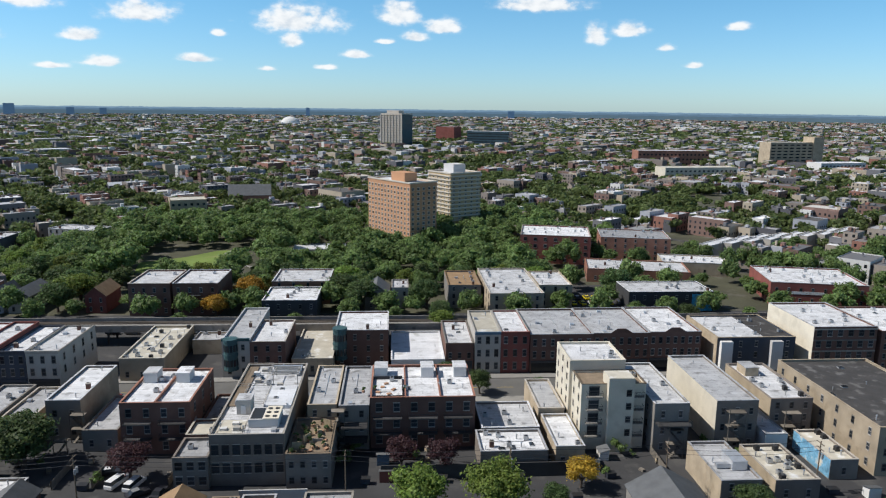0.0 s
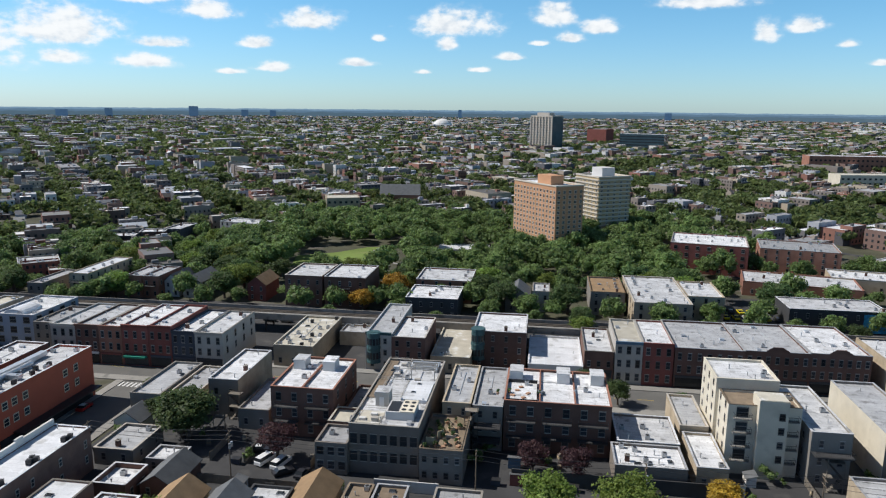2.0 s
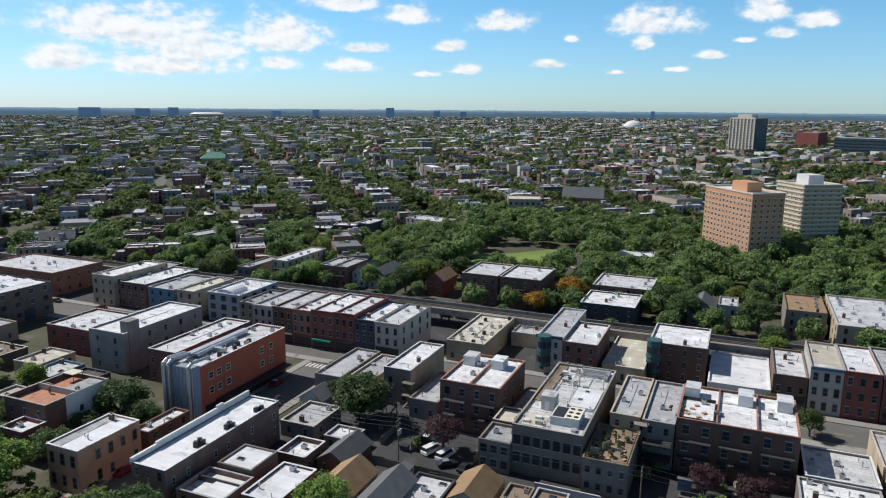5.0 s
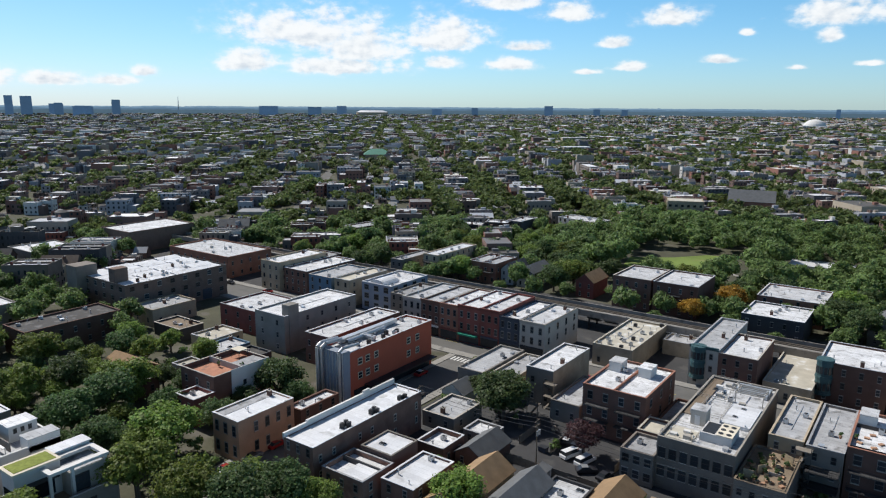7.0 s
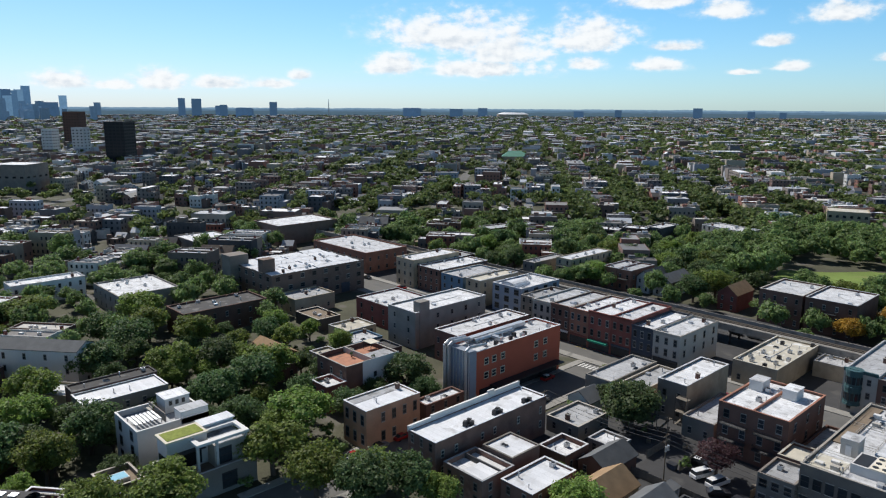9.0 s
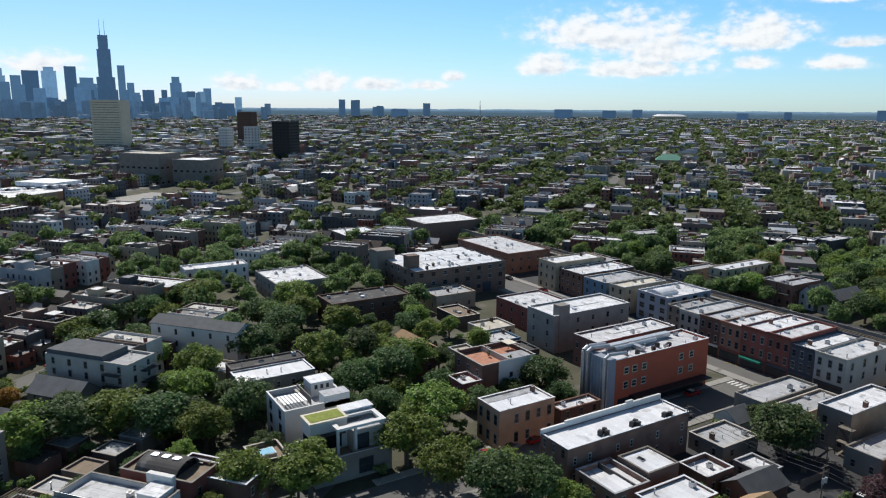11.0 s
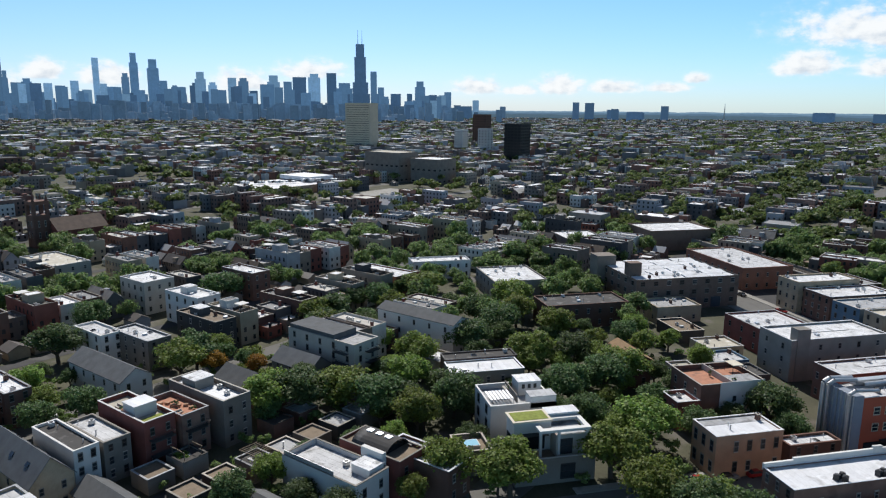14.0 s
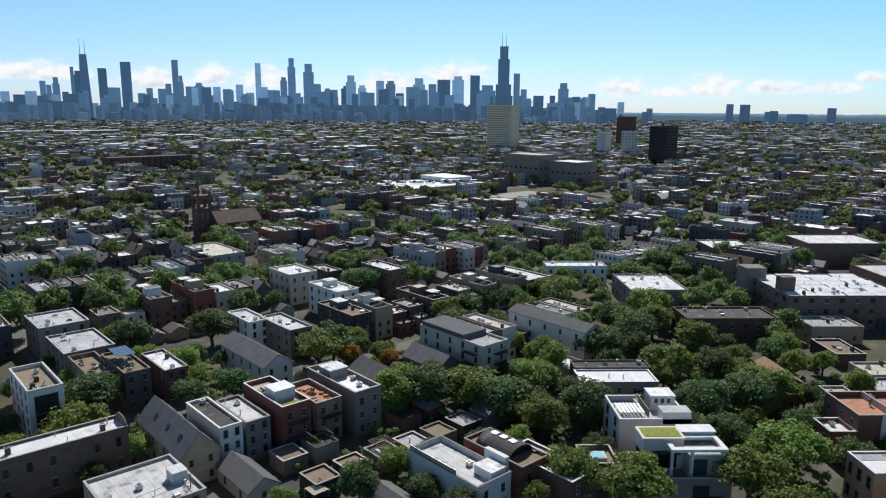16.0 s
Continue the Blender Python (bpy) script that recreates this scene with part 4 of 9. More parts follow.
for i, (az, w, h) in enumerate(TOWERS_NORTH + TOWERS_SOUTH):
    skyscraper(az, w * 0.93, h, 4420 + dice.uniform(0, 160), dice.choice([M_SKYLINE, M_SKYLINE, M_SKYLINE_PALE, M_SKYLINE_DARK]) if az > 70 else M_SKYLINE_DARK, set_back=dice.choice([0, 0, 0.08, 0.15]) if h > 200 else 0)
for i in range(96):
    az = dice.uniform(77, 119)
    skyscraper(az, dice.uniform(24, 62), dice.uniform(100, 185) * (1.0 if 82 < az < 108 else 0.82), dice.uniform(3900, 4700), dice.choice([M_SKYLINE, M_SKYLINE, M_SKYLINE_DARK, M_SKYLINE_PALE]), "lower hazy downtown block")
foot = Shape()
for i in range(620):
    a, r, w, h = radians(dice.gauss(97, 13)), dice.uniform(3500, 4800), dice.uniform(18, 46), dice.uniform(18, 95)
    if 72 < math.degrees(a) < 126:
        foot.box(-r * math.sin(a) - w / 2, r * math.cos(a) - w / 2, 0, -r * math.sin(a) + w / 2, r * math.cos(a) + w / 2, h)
# the air's haze over these blocks is put in as a blue emission
M_FOOT = material("hazed_block", (0.13, 0.17, 0.22), 0.6, 0.4, 0.02, 0.12, 0, spread=0.6, island=True)
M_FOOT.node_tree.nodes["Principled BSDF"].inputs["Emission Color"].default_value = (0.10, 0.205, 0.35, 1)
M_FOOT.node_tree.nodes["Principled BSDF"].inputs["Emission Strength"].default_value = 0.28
tagged(new("distant_blocks", foot.mesh("distant_blocks", M_FOOT)), "low blocks at the foot of downtown, haze painted blue-grey", "buildings", kind="stuff")
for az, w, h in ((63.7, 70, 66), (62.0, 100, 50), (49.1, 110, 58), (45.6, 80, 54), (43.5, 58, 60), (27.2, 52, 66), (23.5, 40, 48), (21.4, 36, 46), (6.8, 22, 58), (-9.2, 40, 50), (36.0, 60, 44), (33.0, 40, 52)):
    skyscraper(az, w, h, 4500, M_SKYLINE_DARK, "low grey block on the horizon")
# the tapered tower with two aerials and the stepped black tower
for az, label, steps in ((114.45, "tapered dark tower with twin white aerials", [(62, 36, 0, 344)]), (83.45, "black stepped tower with twin white aerials", [(92, 92, 0, 215), (68, 68, 215, 362), (50, 50, 362, 436)])):
    a = radians(az)
    root = thing("skyscraper", label, "skyscraper", -4400 * math.sin(a), 4400 * math.cos(a), 0, az - 180, group="downtown skyline")
    for w0, w1, z0, z1 in steps:
        q = [(-1, -1), (1, -1), (1, 1), (-1, 1)]
        s = Shape()
        lo, hi = [(e * w0 / 2, f * w0 / 2, z0) for e, f in q], [(e * w1 / 2, f * w1 / 2, z1) for e, f in q]
        for i in range(4):
            s.face([lo[i], lo[(i + 1) % 4], hi[(i + 1) % 4], hi[i]])
        s.face(hi)
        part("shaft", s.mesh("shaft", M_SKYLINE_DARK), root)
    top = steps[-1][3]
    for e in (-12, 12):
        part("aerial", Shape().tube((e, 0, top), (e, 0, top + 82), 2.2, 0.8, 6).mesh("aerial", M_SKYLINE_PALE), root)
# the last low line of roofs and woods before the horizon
# three upright strips; haze is painted as emission, paler on the farther ones
for R, high, rough, haze_glow in ((4930.0, 53.0, 4.0, (0.17, 0.275, 0.39)), (4905.0, 43.0, 5.0, (0.105, 0.18, 0.265)), (4885.0, 32.0, 6.0, (0.075, 0.125, 0.17))):
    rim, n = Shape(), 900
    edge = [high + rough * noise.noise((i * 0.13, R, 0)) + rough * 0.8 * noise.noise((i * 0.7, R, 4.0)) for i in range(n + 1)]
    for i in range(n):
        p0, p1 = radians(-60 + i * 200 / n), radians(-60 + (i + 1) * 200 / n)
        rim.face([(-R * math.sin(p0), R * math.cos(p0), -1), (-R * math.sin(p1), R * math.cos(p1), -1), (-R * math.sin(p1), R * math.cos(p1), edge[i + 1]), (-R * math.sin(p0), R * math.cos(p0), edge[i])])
    tagged(new("backdrop", rim.mesh("backdrop", backdrop_material("hazed_horizon_%d" % R, (0.03, 0.04, 0.042), haze_glow, 1.0))), "line of woods and roofs at the horizon, haze painted blue-grey", "backdrop", kind="structure")

# ---- trees
def sphere_tris(subdivisions):
    b = bmesh.new()
    bmesh.ops.create_icosphere(b, subdivisions=subdivisions, radius=1.0)
    t = np.array([[v.co[:] for v in f.verts] for f in b.faces])
    b.free()
    return t


INNER = sphere_tris(1)


def crown_mesh(name, seed, mat_, lobes=10, leaves=400, r=1.0, squash=0.78, size=0.072, core=0.62):
    """Small leaf sprays over a few wide, overlapping boughs, with stragglers and gaps at the rim."""
    g = np.random.default_rng(seed)
    tris = []
    for i in range(lobes):
        a, up = i * 2.4 + g.uniform(-0.5, 0.5), 1 - 1.75 * (i + 0.5) / lobes
        d = np.array([math.cos(a) * math.sqrt(max(0.05, 1 - up * up)), math.sin(a) * math.sqrt(max(0.05, 1 - up * up)), up])
        c = d * g.uniform(0.38, 0.68) * np.array([1, 1, squash * 0.85])
        rad = g.uniform(0.30, 0.50) if lobes < 13 else g.uniform(0.24, 0.42)
        k = INNER
        tris.append(c + (k * g.uniform(core - 0.08, core + 0.08, (len(k), 1, 1)) + g.normal(size=k.shape) * 0.1) * rad * np.array([1, 1, 0.82]))
        p = g.normal(size=(leaves, 3))
        p /= np.linalg.norm(p, axis=1)[:, None]
        p[:, 2] = np.where(p[:, 2] < -0.4, -p[:, 2], p[:, 2])
        bumpy = 1 + 0.16 * np.sin(p[:, :1] * 7 + i) * np.sin(p[:, 1:2] * 6 + 2 * i) + 0.12 * np.sin(p[:, 2:] * 11 + i)
        pos = c + p * rad * bumpy * g.uniform(0.72, 1.1, (leaves, 1)) * np.array([1, 1, 0.82])
        nrm = p * 0.7 + np.array([0, 0, 0.35]) + g.normal(size=p.shape) * 0.5
        nrm /= np.linalg.norm(nrm, axis=1)[:, None]
        a = np.cross(nrm, g.normal(size=p.shape))
        a /= np.linalg.norm(a, axis=1)[:, None]
        b = np.cross(nrm, a)
        s1, s2 = g.uniform(0.6, 1.35, (leaves, 1)) * size, g.uniform(0.5, 1.1, (leaves, 1)) * size
        tris.append(np.stack([pos + a * s1, pos - a * s1 * 0.6 + b * s2 - nrm * size * 0.3, pos - a * s1 * 0.5 - b * s2], 1))
    v = np.concatenate(tris).reshape(-1, 3) * r
    me = bpy.data.meshes.new(name)
    me.from_pydata(v.tolist(), [], np.arange(len(v)).reshape(-1, 3).tolist())
    me.materials.append(mat_)
    me.update()
    return me


def trunk_mesh(seed, bark=M_BARK):
    """A tapered trunk that forks into limbs; unit crown radius, base at z = -1.12."""
    g = random.Random(seed)
    s = Shape()
    s.tube((0, 0, -1.12), (0.03, 0.02, -0.6), 0.075, 0.055, 7)
    for i in range(5):
        a = i * 1.26 + g.uniform(-0.3, 0.3)
        k = (0.30 * math.cos(a), 0.30 * math.sin(a), -0.25 + g.uniform(-0.1, 0.1))
        s.tube((0.03, 0.02, -0.62), k, 0.042, 0.026, 5)
        s.tube(k, (k[0] * 2.1, k[1] * 2.1, k[2] + 0.45), 0.026, 0.01, 4)
    return s.mesh("trunk", bark)


def proto_tree(seed, mat_, label, lobes=10, leaves=400, size=0.072, squash=0.78, core=0.62):
    root = thing("tree", label, "tree", 0, 0, -500)
    part("trunk", trunk_mesh(seed), root)
    part("crown", crown_mesh("crown", seed, mat_, lobes, leaves, 1.0, squash, size, core), root)
    return root


PROTO = {
    "green": [proto_tree(i, M_LEAF, "broad green leafy deciduous tree", n, 3500 // n, 0.046) for i, n in ((1, 15), (2, 18), (3, 14))],
    "light": [proto_tree(i, M_LEAF2, "yellow-green leafy deciduous tree", n, 3500 // n, 0.046) for i, n in ((11, 16), (12, 14))],
    "autumn": [proto_tree(i, M_AUTUMN, "orange autumn-coloured leafy tree", 14, 220, 0.044) for i in (21,)],
    "purple": [proto_tree(i, M_PURPLE, "dark purple-leaved ornamental tree", 14, 200, 0.042) for i in (31,)],
    "mid": [proto_tree(i, m, "green street tree among the houses", n, 1500 // n, 0.064, 0.78, 0.74) for i, m, n in ((41, M_LEAF, 13), (42, M_LEAF, 14), (43, M_LEAF2, 12), (44, M_LEAF, 15))],
}
tree_dice = random.Random(3)


def tree(x, y, r, kind="green", z=None):
    """A tree with its crown radius r; the crown's middle lies at about 1.1 r above its foot."""
    p = tree_dice.choice(PROTO[kind])
    k = r * tree_dice.uniform(0.95, 1.08)
    tall = k * tree_dice.uniform(0.9, 1.08) if r < 5 else min(k * 0.97, 7.2)
    m = Matrix.Translation((x, y, 1.0 * tall)) @ Matrix.Rotation(tree_dice.uniform(0, 6.28), 4, "Z") @ Matrix.Diagonal((k, k, tall, 1))
    return copy_thing(p, m)


WOOD_V, WOOD_SHAPES = [], []
for i in range(4):
    wild = crown_mesh("crown", 61 + i, M_WOOD, 7 + i % 3, 640 // (7 + i % 3), 1.04, 0.78, 0.08, 0.78)
    WOOD_SHAPES.append(np.array([v.co[:] for v in wild.vertices]))
    bpy.data.meshes.remove(wild)


def wood_tree(x, y, r, form=None):
    """One tree of the woods that nobody could count: leaf sprays alone, joined with all the others."""
    k = WOOD_SHAPES[tree_dice.randrange(4)] if form is None else form
    a, tall = tree_dice.uniform(0, 6.28), min(r * tree_dice.uniform(0.85, 1.25), 8.5)
    WOOD_V.append(np.stack([x + r * (k[:, 0] * math.cos(a) - k[:, 1] * math.sin(a)), y + r * (k[:, 0] * math.sin(a) + k[:, 1] * math.cos(a)), tall * (1.0 + k[:, 2])], 1))


# ---- the shops and flats along the avenue, their backs to the alley
b = flat_building("brown brick pair of flats with white roof and rear balconies", -51.6, 156.3, 14.9, 20.2, 12, 0, "brown", "white", 3, "fr", 4, 3, units=2, kit=["vent_pipe"] * 4 + ["air_conditioner"] * 3, ww=1.3, wh=1.9, coping=WALL["redtan"])
for dx in (-3.7, 3.7):
    penthouse(b, dx - 1.2, 4.5, 11.3, 3.0, 4.2, 2.5)
    for z in (4.0, 7.6):
        balcony(b, dx, -10.1, z, 5.6, 1.5)
b = flat_building("grey brick offices with stepped roof terraces", -29.4, 151.9, 14.7, 39.2, 11, 0, "greybrick", "white", 3, "", kit=["vent_pipe"] * 5 + ["air_conditioner"] * 6 + ["roof_hatch", "skylight", "skylight"])
windows_on(b, "f", 14.7, 39.2, 2, 7, 1.5, 2.2, 2.8, 3.9, M_DARKMETAL)
plant = part("chiller", Shape().box(-0.4, -15.6, 10.5, 5.6, -9.6, 12.3).mesh("chiller", WALL["paleblue"]), b, "pale blue boxed roof plant")
part("chiller_top", Shape().box(2.6, -15.7, 12.3, 5.7, -9.5, 12.55, 0, True).mesh("chiller_top", WALL["cream"]), plant)
part("chiller_well", Shape().box(-0.1, -15.2, 12.3, 2.3, -10.0, 12.34).mesh("chiller_well", M_DARKMETAL), plant)
for i in range(6):
    part("fan", Shape().tube((3.3 + i % 2 * 1.5, -14.6 + i // 2 * 1.9, 12.55), (3.3 + i % 2 * 1.5, -14.6 + i // 2 * 1.9, 12.62), 0.5, 0.5, 10).mesh("fan", M_DARKMETAL), plant)
penthouse(b, -2.6, -7.4, 10.5, 3.0, 3.6, 3.2, "greywhite", "white")
part("stair_box_door", Shape().box(-3.2, -9.32, 10.5, -2.2, -9.22, 12.6, 0, True).mesh("stair_box_door", WALL["white"]), b)
part("rear_roof", Shape().box(1.0, -6.4, 10.5, 6.9, 4.6, 11.3).mesh("rear_roof", ROOF["ridged"]), b, "raised white roof field")
part("roof_deck", Shape().box(-6.9, -5.0, 10.5, -4.4, 18.6, 10.75, 0, True).mesh("roof_deck", ROOF["deck"]), b, "weathered timber roof walk")
part("roof_deck", Shape().box(-6.8, -19.0, 10.5, -1.2, -12.0, 10.62, 0, True).mesh("roof_deck", ROOF["gravel"]), b)
for x0, y0, x1, y1, z in ((-7.1, -19.2, -0.8, -11.6, 10.6), (-4.4, -5.0, 0.8, 5.2, 10.6), (-6.9, 5.4, -1.0, 18.8, 10.6)):
    s_ = Shape()
    for e in (0.5, 1.0):
        s_.ring(x0, y0, x1, y1, z + e, z + e + 0.06, 0.06)
    n = int((y1 - y0) / 1.3)
    for k in range(n + 1):
        for e in (x0, x1 - 0.06):
            s_.box(e, y0 + k * (y1 - y0 - 0.06) / n, z - 0.1, e + 0.06, y0 + k * (y1 - y0 - 0.06) / n + 0.06, z + 1.0)
    part("terrace_rail", s_.mesh("terrace_rail", WALL["greywhite"]), b, "pale steel terrace railing")
for x0, y0, x1, y1 in ((0.6, 7.4, 6.6, 12.6),):
    for k in range(6):
        part("pergola_slat", Shape().box(x0, y0 + k * 1.0, 12.9, x1, y0 + k * 1.0 + 0.12, 13.05, 0, True).mesh("pergola_slat", WALL["greywhite"]), b)
    for e in (x0 + 0.1, x1 - 0.25):
        part("pergola_beam", Shape().box(e, y0 - 0.2, 12.75, e + 0.15, y1 + 0.3, 12.9, 0, True).mesh("pergola_beam", WALL["greywhite"]), b)
        for f in (y0, y1 - 0.1):
            part("pergola_post", Shape().box(e, f, 10.5, e + 0.15, f + 0.15, 12.75).mesh("pergola_post", WALL["greywhite"]), b)
for yy in (14.6, 17.4):
    part("roof_duct", Shape().box(-0.6, yy - 0.45, 10.7, 6.4, yy + 0.45, 11.35, 0, True).mesh("roof_duct", M_METAL), b)
    part("roof_duct", Shape().box(5.5, yy - 2.2, 10.7, 6.3, yy - 0.45, 11.3, 0, True).mesh("roof_duct", M_METAL), b)
for xx, yy, h_ in ((-3.2, -14.0, 0.5), (-5.2, -16.4, 0.45), (-2.4, -16.8, 0.8), (-3.0, 9.0, 0.6), (-4.0, 13.0, 0.9), (-2.6, 16.0, 0.5), (2.6, 6.0, 0.7)):
    part("roof_box", Shape().box(xx - 0.7, yy - 0.5, 10.6, xx + 0.7, yy + 0.5, 10.6 + h_, 0, True).mesh("roof_box", WALL["white"] if xx < -3 else WALL["greywhite"]), b)
b = flat_building("low grey brick office wing with grey roof", -40.2, 135.2, 6.8, 8.7, 7, 0, "greybrick", "grey", 2, "f", 3, ww=1.5, wh=1.8, kit=["vent_pipe", "air_conditioner"])
flat_building("narrow low shop roof between the flats and the offices", -40.3, 158.0, 6.6, 19.0, 4.8, 0, "brown", "grey", 1, "", kit=["air_conditioner"] * 2 + ["vent_pipe"])
flat_building("low brick link behind the office wing", -40.2, 143.5, 6.6, 7.6, 7.6, 0, "brown", "gravel", 2, "", kit=["air_conditioner"])
b = flat_building("low brick back building under a timber roof terrace", -17.2, 138.9, 8.9, 16.9, 7.5, 0, "greybrick", "deck", 2, "f", 4, ww=1.0, wh=1.4, kit=[])
for xx in (-4.2, 4.0):
    part("terrace_rail", Shape().box(xx, -7.9, 7.6, xx + 0.1, 7.9, 7.75, 0, True).mesh("terrace_rail", ROOF["deck"]), b)
M_CRATE = material("weathered_timber", (0.36, 0.29, 0.19), 0.9, 0.4, 1, 6, spread=0.4)
for i in range(16):
    part("planting_bed", Shape().box(-0.75, -0.4, 0, 0.75, 0.4, 0.45).mesh("planting_bed", M_CRATE), b, at=(-3.2 + i * 29 % 7, -7.0 + i * 53 % 14, 7.0), turn=(i * 35) % 180)
for i in range(4):
    part("trellis", Shape().ring(-0.9, -0.05, 0.9, 0.05, 0, 1.7, 0.04).mesh("trellis", M_CRATE), b, at=(-2.6 + i * 1.7, -5.5 + i * 3.4, 7.0), turn=i * 50)
box = Shape().box(-0.5, -0.35, 0, 0.5, 0.35, 0.5).mesh("planter", WALL["orange"])
for i, (px, py) in enumerate(((-2, -4), (1.2, -5), (2.6, -2), (-1, 1.0), (1.5, 2.5), (0, -6.3), (3.2, -5.5))):
    part("planter", box, b, at=(px, py, 6.8), turn=i * 40)
flat_building("tan brick shop with a long silver roof", -16.1, 159.2, 6.4, 24.0, 10.5, 0, "tan", "grey", 3, "f", 2, kit=["vent_pipe"] * 3 + ["air_conditioner"] * 2)
b = flat_building("grey brick shop with silver roof and rear porch", -9.1, 158.5, 6.6, 24.0, 10.5, 0, "greybrick", "grey", 3, "f", 2, kit=["vent_pipe"] * 2 + ["air_conditioner", "roof_hatch"])
balcony(b, 0, -12.0, 6.6, 6.0, 3.4)
balcony(b, 0, -12.0, 3.4, 6.0, 3.4)
b = flat_building("row of three dark brick flats with rooftop stair boxes", 6.1, 157.0, 23.3, 20.0, 12, 0, "brown", "white", 3, "f", 6, ww=1.5, wh=2.0, units=3, kit=["vent_pipe"] * 4 + ["air_conditioner"] * 3, coping=WALL["redtan"])
for dx in (-9.5, 1.5, 9.3):
    penthouse(b, dx, 5.0, 11.3, 3.0, 4.4, 2.6)
for dx in (-7.8, 0, 7.8):
    for z in (3.9, 7.5):
        balcony(b, dx, -10.0, z, 6.4, 1.5)
part("terrace_rail", Shape().ring(-11.3, -9.5, -4.5, 2, 11.3, 12.3, 0.08).mesh("terrace_rail", M_DARKMETAL), b)
for px, py in ((-10, -6), (-9, -3), (-7.5, -7), (-6.5, -4.5), (-8.2, -1)):
    part("planter", box, b, at=(px, py, 11.3), turn=px * 20)
b = flat_building("grey brick shop with bare party wall", -74.4, 165.0, 7.6, 21.8, 9.5, 0, "greybrick", "white", 2, "f", 2, kit=["vent_pipe"] * 2 + ["chimney"])
side_wall(b, 7.6, 21.8, 9.5, "r", "tan", "bare tan brick party wall")
flat_building("low rendered extension with grey roof", -64.3, 157.6, 7.6, 19.0, 5, 0, "grey", "grey", 1, "f", 2, kit=["vent_pipe"])
flat_building("low shop with silver roof beside the side street", -93.0, 161.5, 7.9, 22.0, 6, 0, "grey", "grey", 1, "f", 2)
flat_building("low shop with long silver roof", -84.8, 160.5, 7.0, 23.0, 5.5, 0, "tan", "grey", 1, "f", 2)
gable_house("small white gabled kiosk with a dark opening", -91.8, 143.8, 6.6, 6.4, 3.4, 5.6, 0, "white", "slate", "f", 1, 1, 1)
flat_building("low workshop with grey roof", -86.5, 133.0, 9.0, 12.0, 3.8, 0, "grey", "grey", 1, "fr", 2, 2)
flat_building("low white-roofed brick yard shed", -74.5, 128.0, 7.0, 6.0, 3.5, 0, "greybrick", "white", 1, "f", 2)
flat_building("low ribbed-roof market building with ribbed roof", 24.7, 139.8, 14.2, 10.0, 5, 0, "greybrick", "white", 1, "", kit=["vent_pipe"] * 4 + ["air_conditioner"] * 5 + ["skylight"] * 2 + ["chimney"])
flat_building("low back building with patched white roof", 25.5, 152.0, 13.0, 14.0, 5.4, 0, "greybrick", "white", 1, "", kit=["vent_pipe"] * 3 + ["air_conditioner"] * 3)
flat_building("narrow low building with tan party wall", 36.4, 162.0, 6.2, 18.0, 6.2, 0, "tan", "grey", 1, "", kit=["vent_pipe"] * 2)
flat_building("narrow low white-roofed back building", 36.8, 144.0, 6.2, 16.0, 5.2, 0, "tan", "white", 1, "f", 2, kit=["vent_pipe", "air_conditioner"])
slab("wall_yard", -3, 133.3, 37, 133.6, 3.1, WALL["dark"], "dark painted yard wall along the alley", thick=3.1)
slab("wall_yard_pale", -30, 126.2, -17, 126.45, 2.4, WALL["white"], "pale rendered garden wall beside the alley", thick=2.4)
b = flat_building("cream stucco apartment house with rear balconies", 48.2, 148.9, 14.5, 8.5, 15.4, 0, "cream", "deck", 5, "", kit=["air_conditioner"])
windows_on(b, "l", 14.5, 8.5, 5, 2, 0.9, 1.4, 1.5, 3.1)
for z in (3.4, 6.5, 9.6, 12.7):
    balcony(b, -4.4, -4.25, z, 3.6, 1.2, mat_=M_CONCRETE)
    part("glass_door", window_mesh(2.4, 2.0, M_FRAME, False), b, at=(-4.4, -4.25, z + 0.1))
    balcony(b, 5.3, -4.25, z, 2.6, 1.2, mat_=M_CONCRETE)
    part("window", window_mesh(1.2, 1.3, M_FRAME, False), b, at=(3.0, -5.8, z + 0.5))
part("stair_tower", Shape().box(-1.6, -5.8, 0, 4.2, -1.0, 17.2).mesh("stair_tower", WALL["cream"]), b)
part("tower_roof", Shape().box(-1.5, -5.7, 17.2, 4.1, -1.1, 17.3).mesh("tower_roof", ROOF["gravel"]), b)
b = flat_building("cream stucco top floor with white roof", 46.8, 159.6, 13.1, 13.2, 17.8, 0, "cream", "white", 6, "l", 3, 3, kit=["vent_pipe"] * 3 + ["air_conditioner"] * 2, ww=0.9, wh=1.3)
b = flat_building("grey flats with shaded white roof", 60.4, 153.9, 7.8, 25.1, 12, 0, "grey", "white", 3, "fl", 2, 3, kit=["vent_pipe"] * 2 + ["air_conditioner"])
balcony(b, 0, -12.55, 7.8, 7.4, 2.6)
b = flat_building("long grey brick flats with silver roof", 75.7, 156.9, 9.5, 29.0, 12, 0, "greybrick", "grey", 3, "f", 3, 3, kit=["vent_pipe"])
side_wall(b, 9.5, 29.0, 12, "l", "cream", "bare cream party wall")
b = flat_building("grey brick flats with cluttered white roof", 91.9, 160.2, 10.1, 23.1, 9.5, 0, "greybrick", "white", 3, "f", 3, 3, kit=["vent_pipe"] * 4 + ["air_conditioner"] * 4 + ["condenser"] * 2)
side_wall(b, 10.1, 23.1, 9.5, "l", "tan", "bare tan brick party wall")
penthouse(b, -2.0, 6.0, 9.0, 3.4, 4.6, 2.2, "tan", "grey")
flat_building("low white rear annex", 84.0, 148.0, 5.0, 16.0, 5, 0, "white", "white", 1, "f", 1)
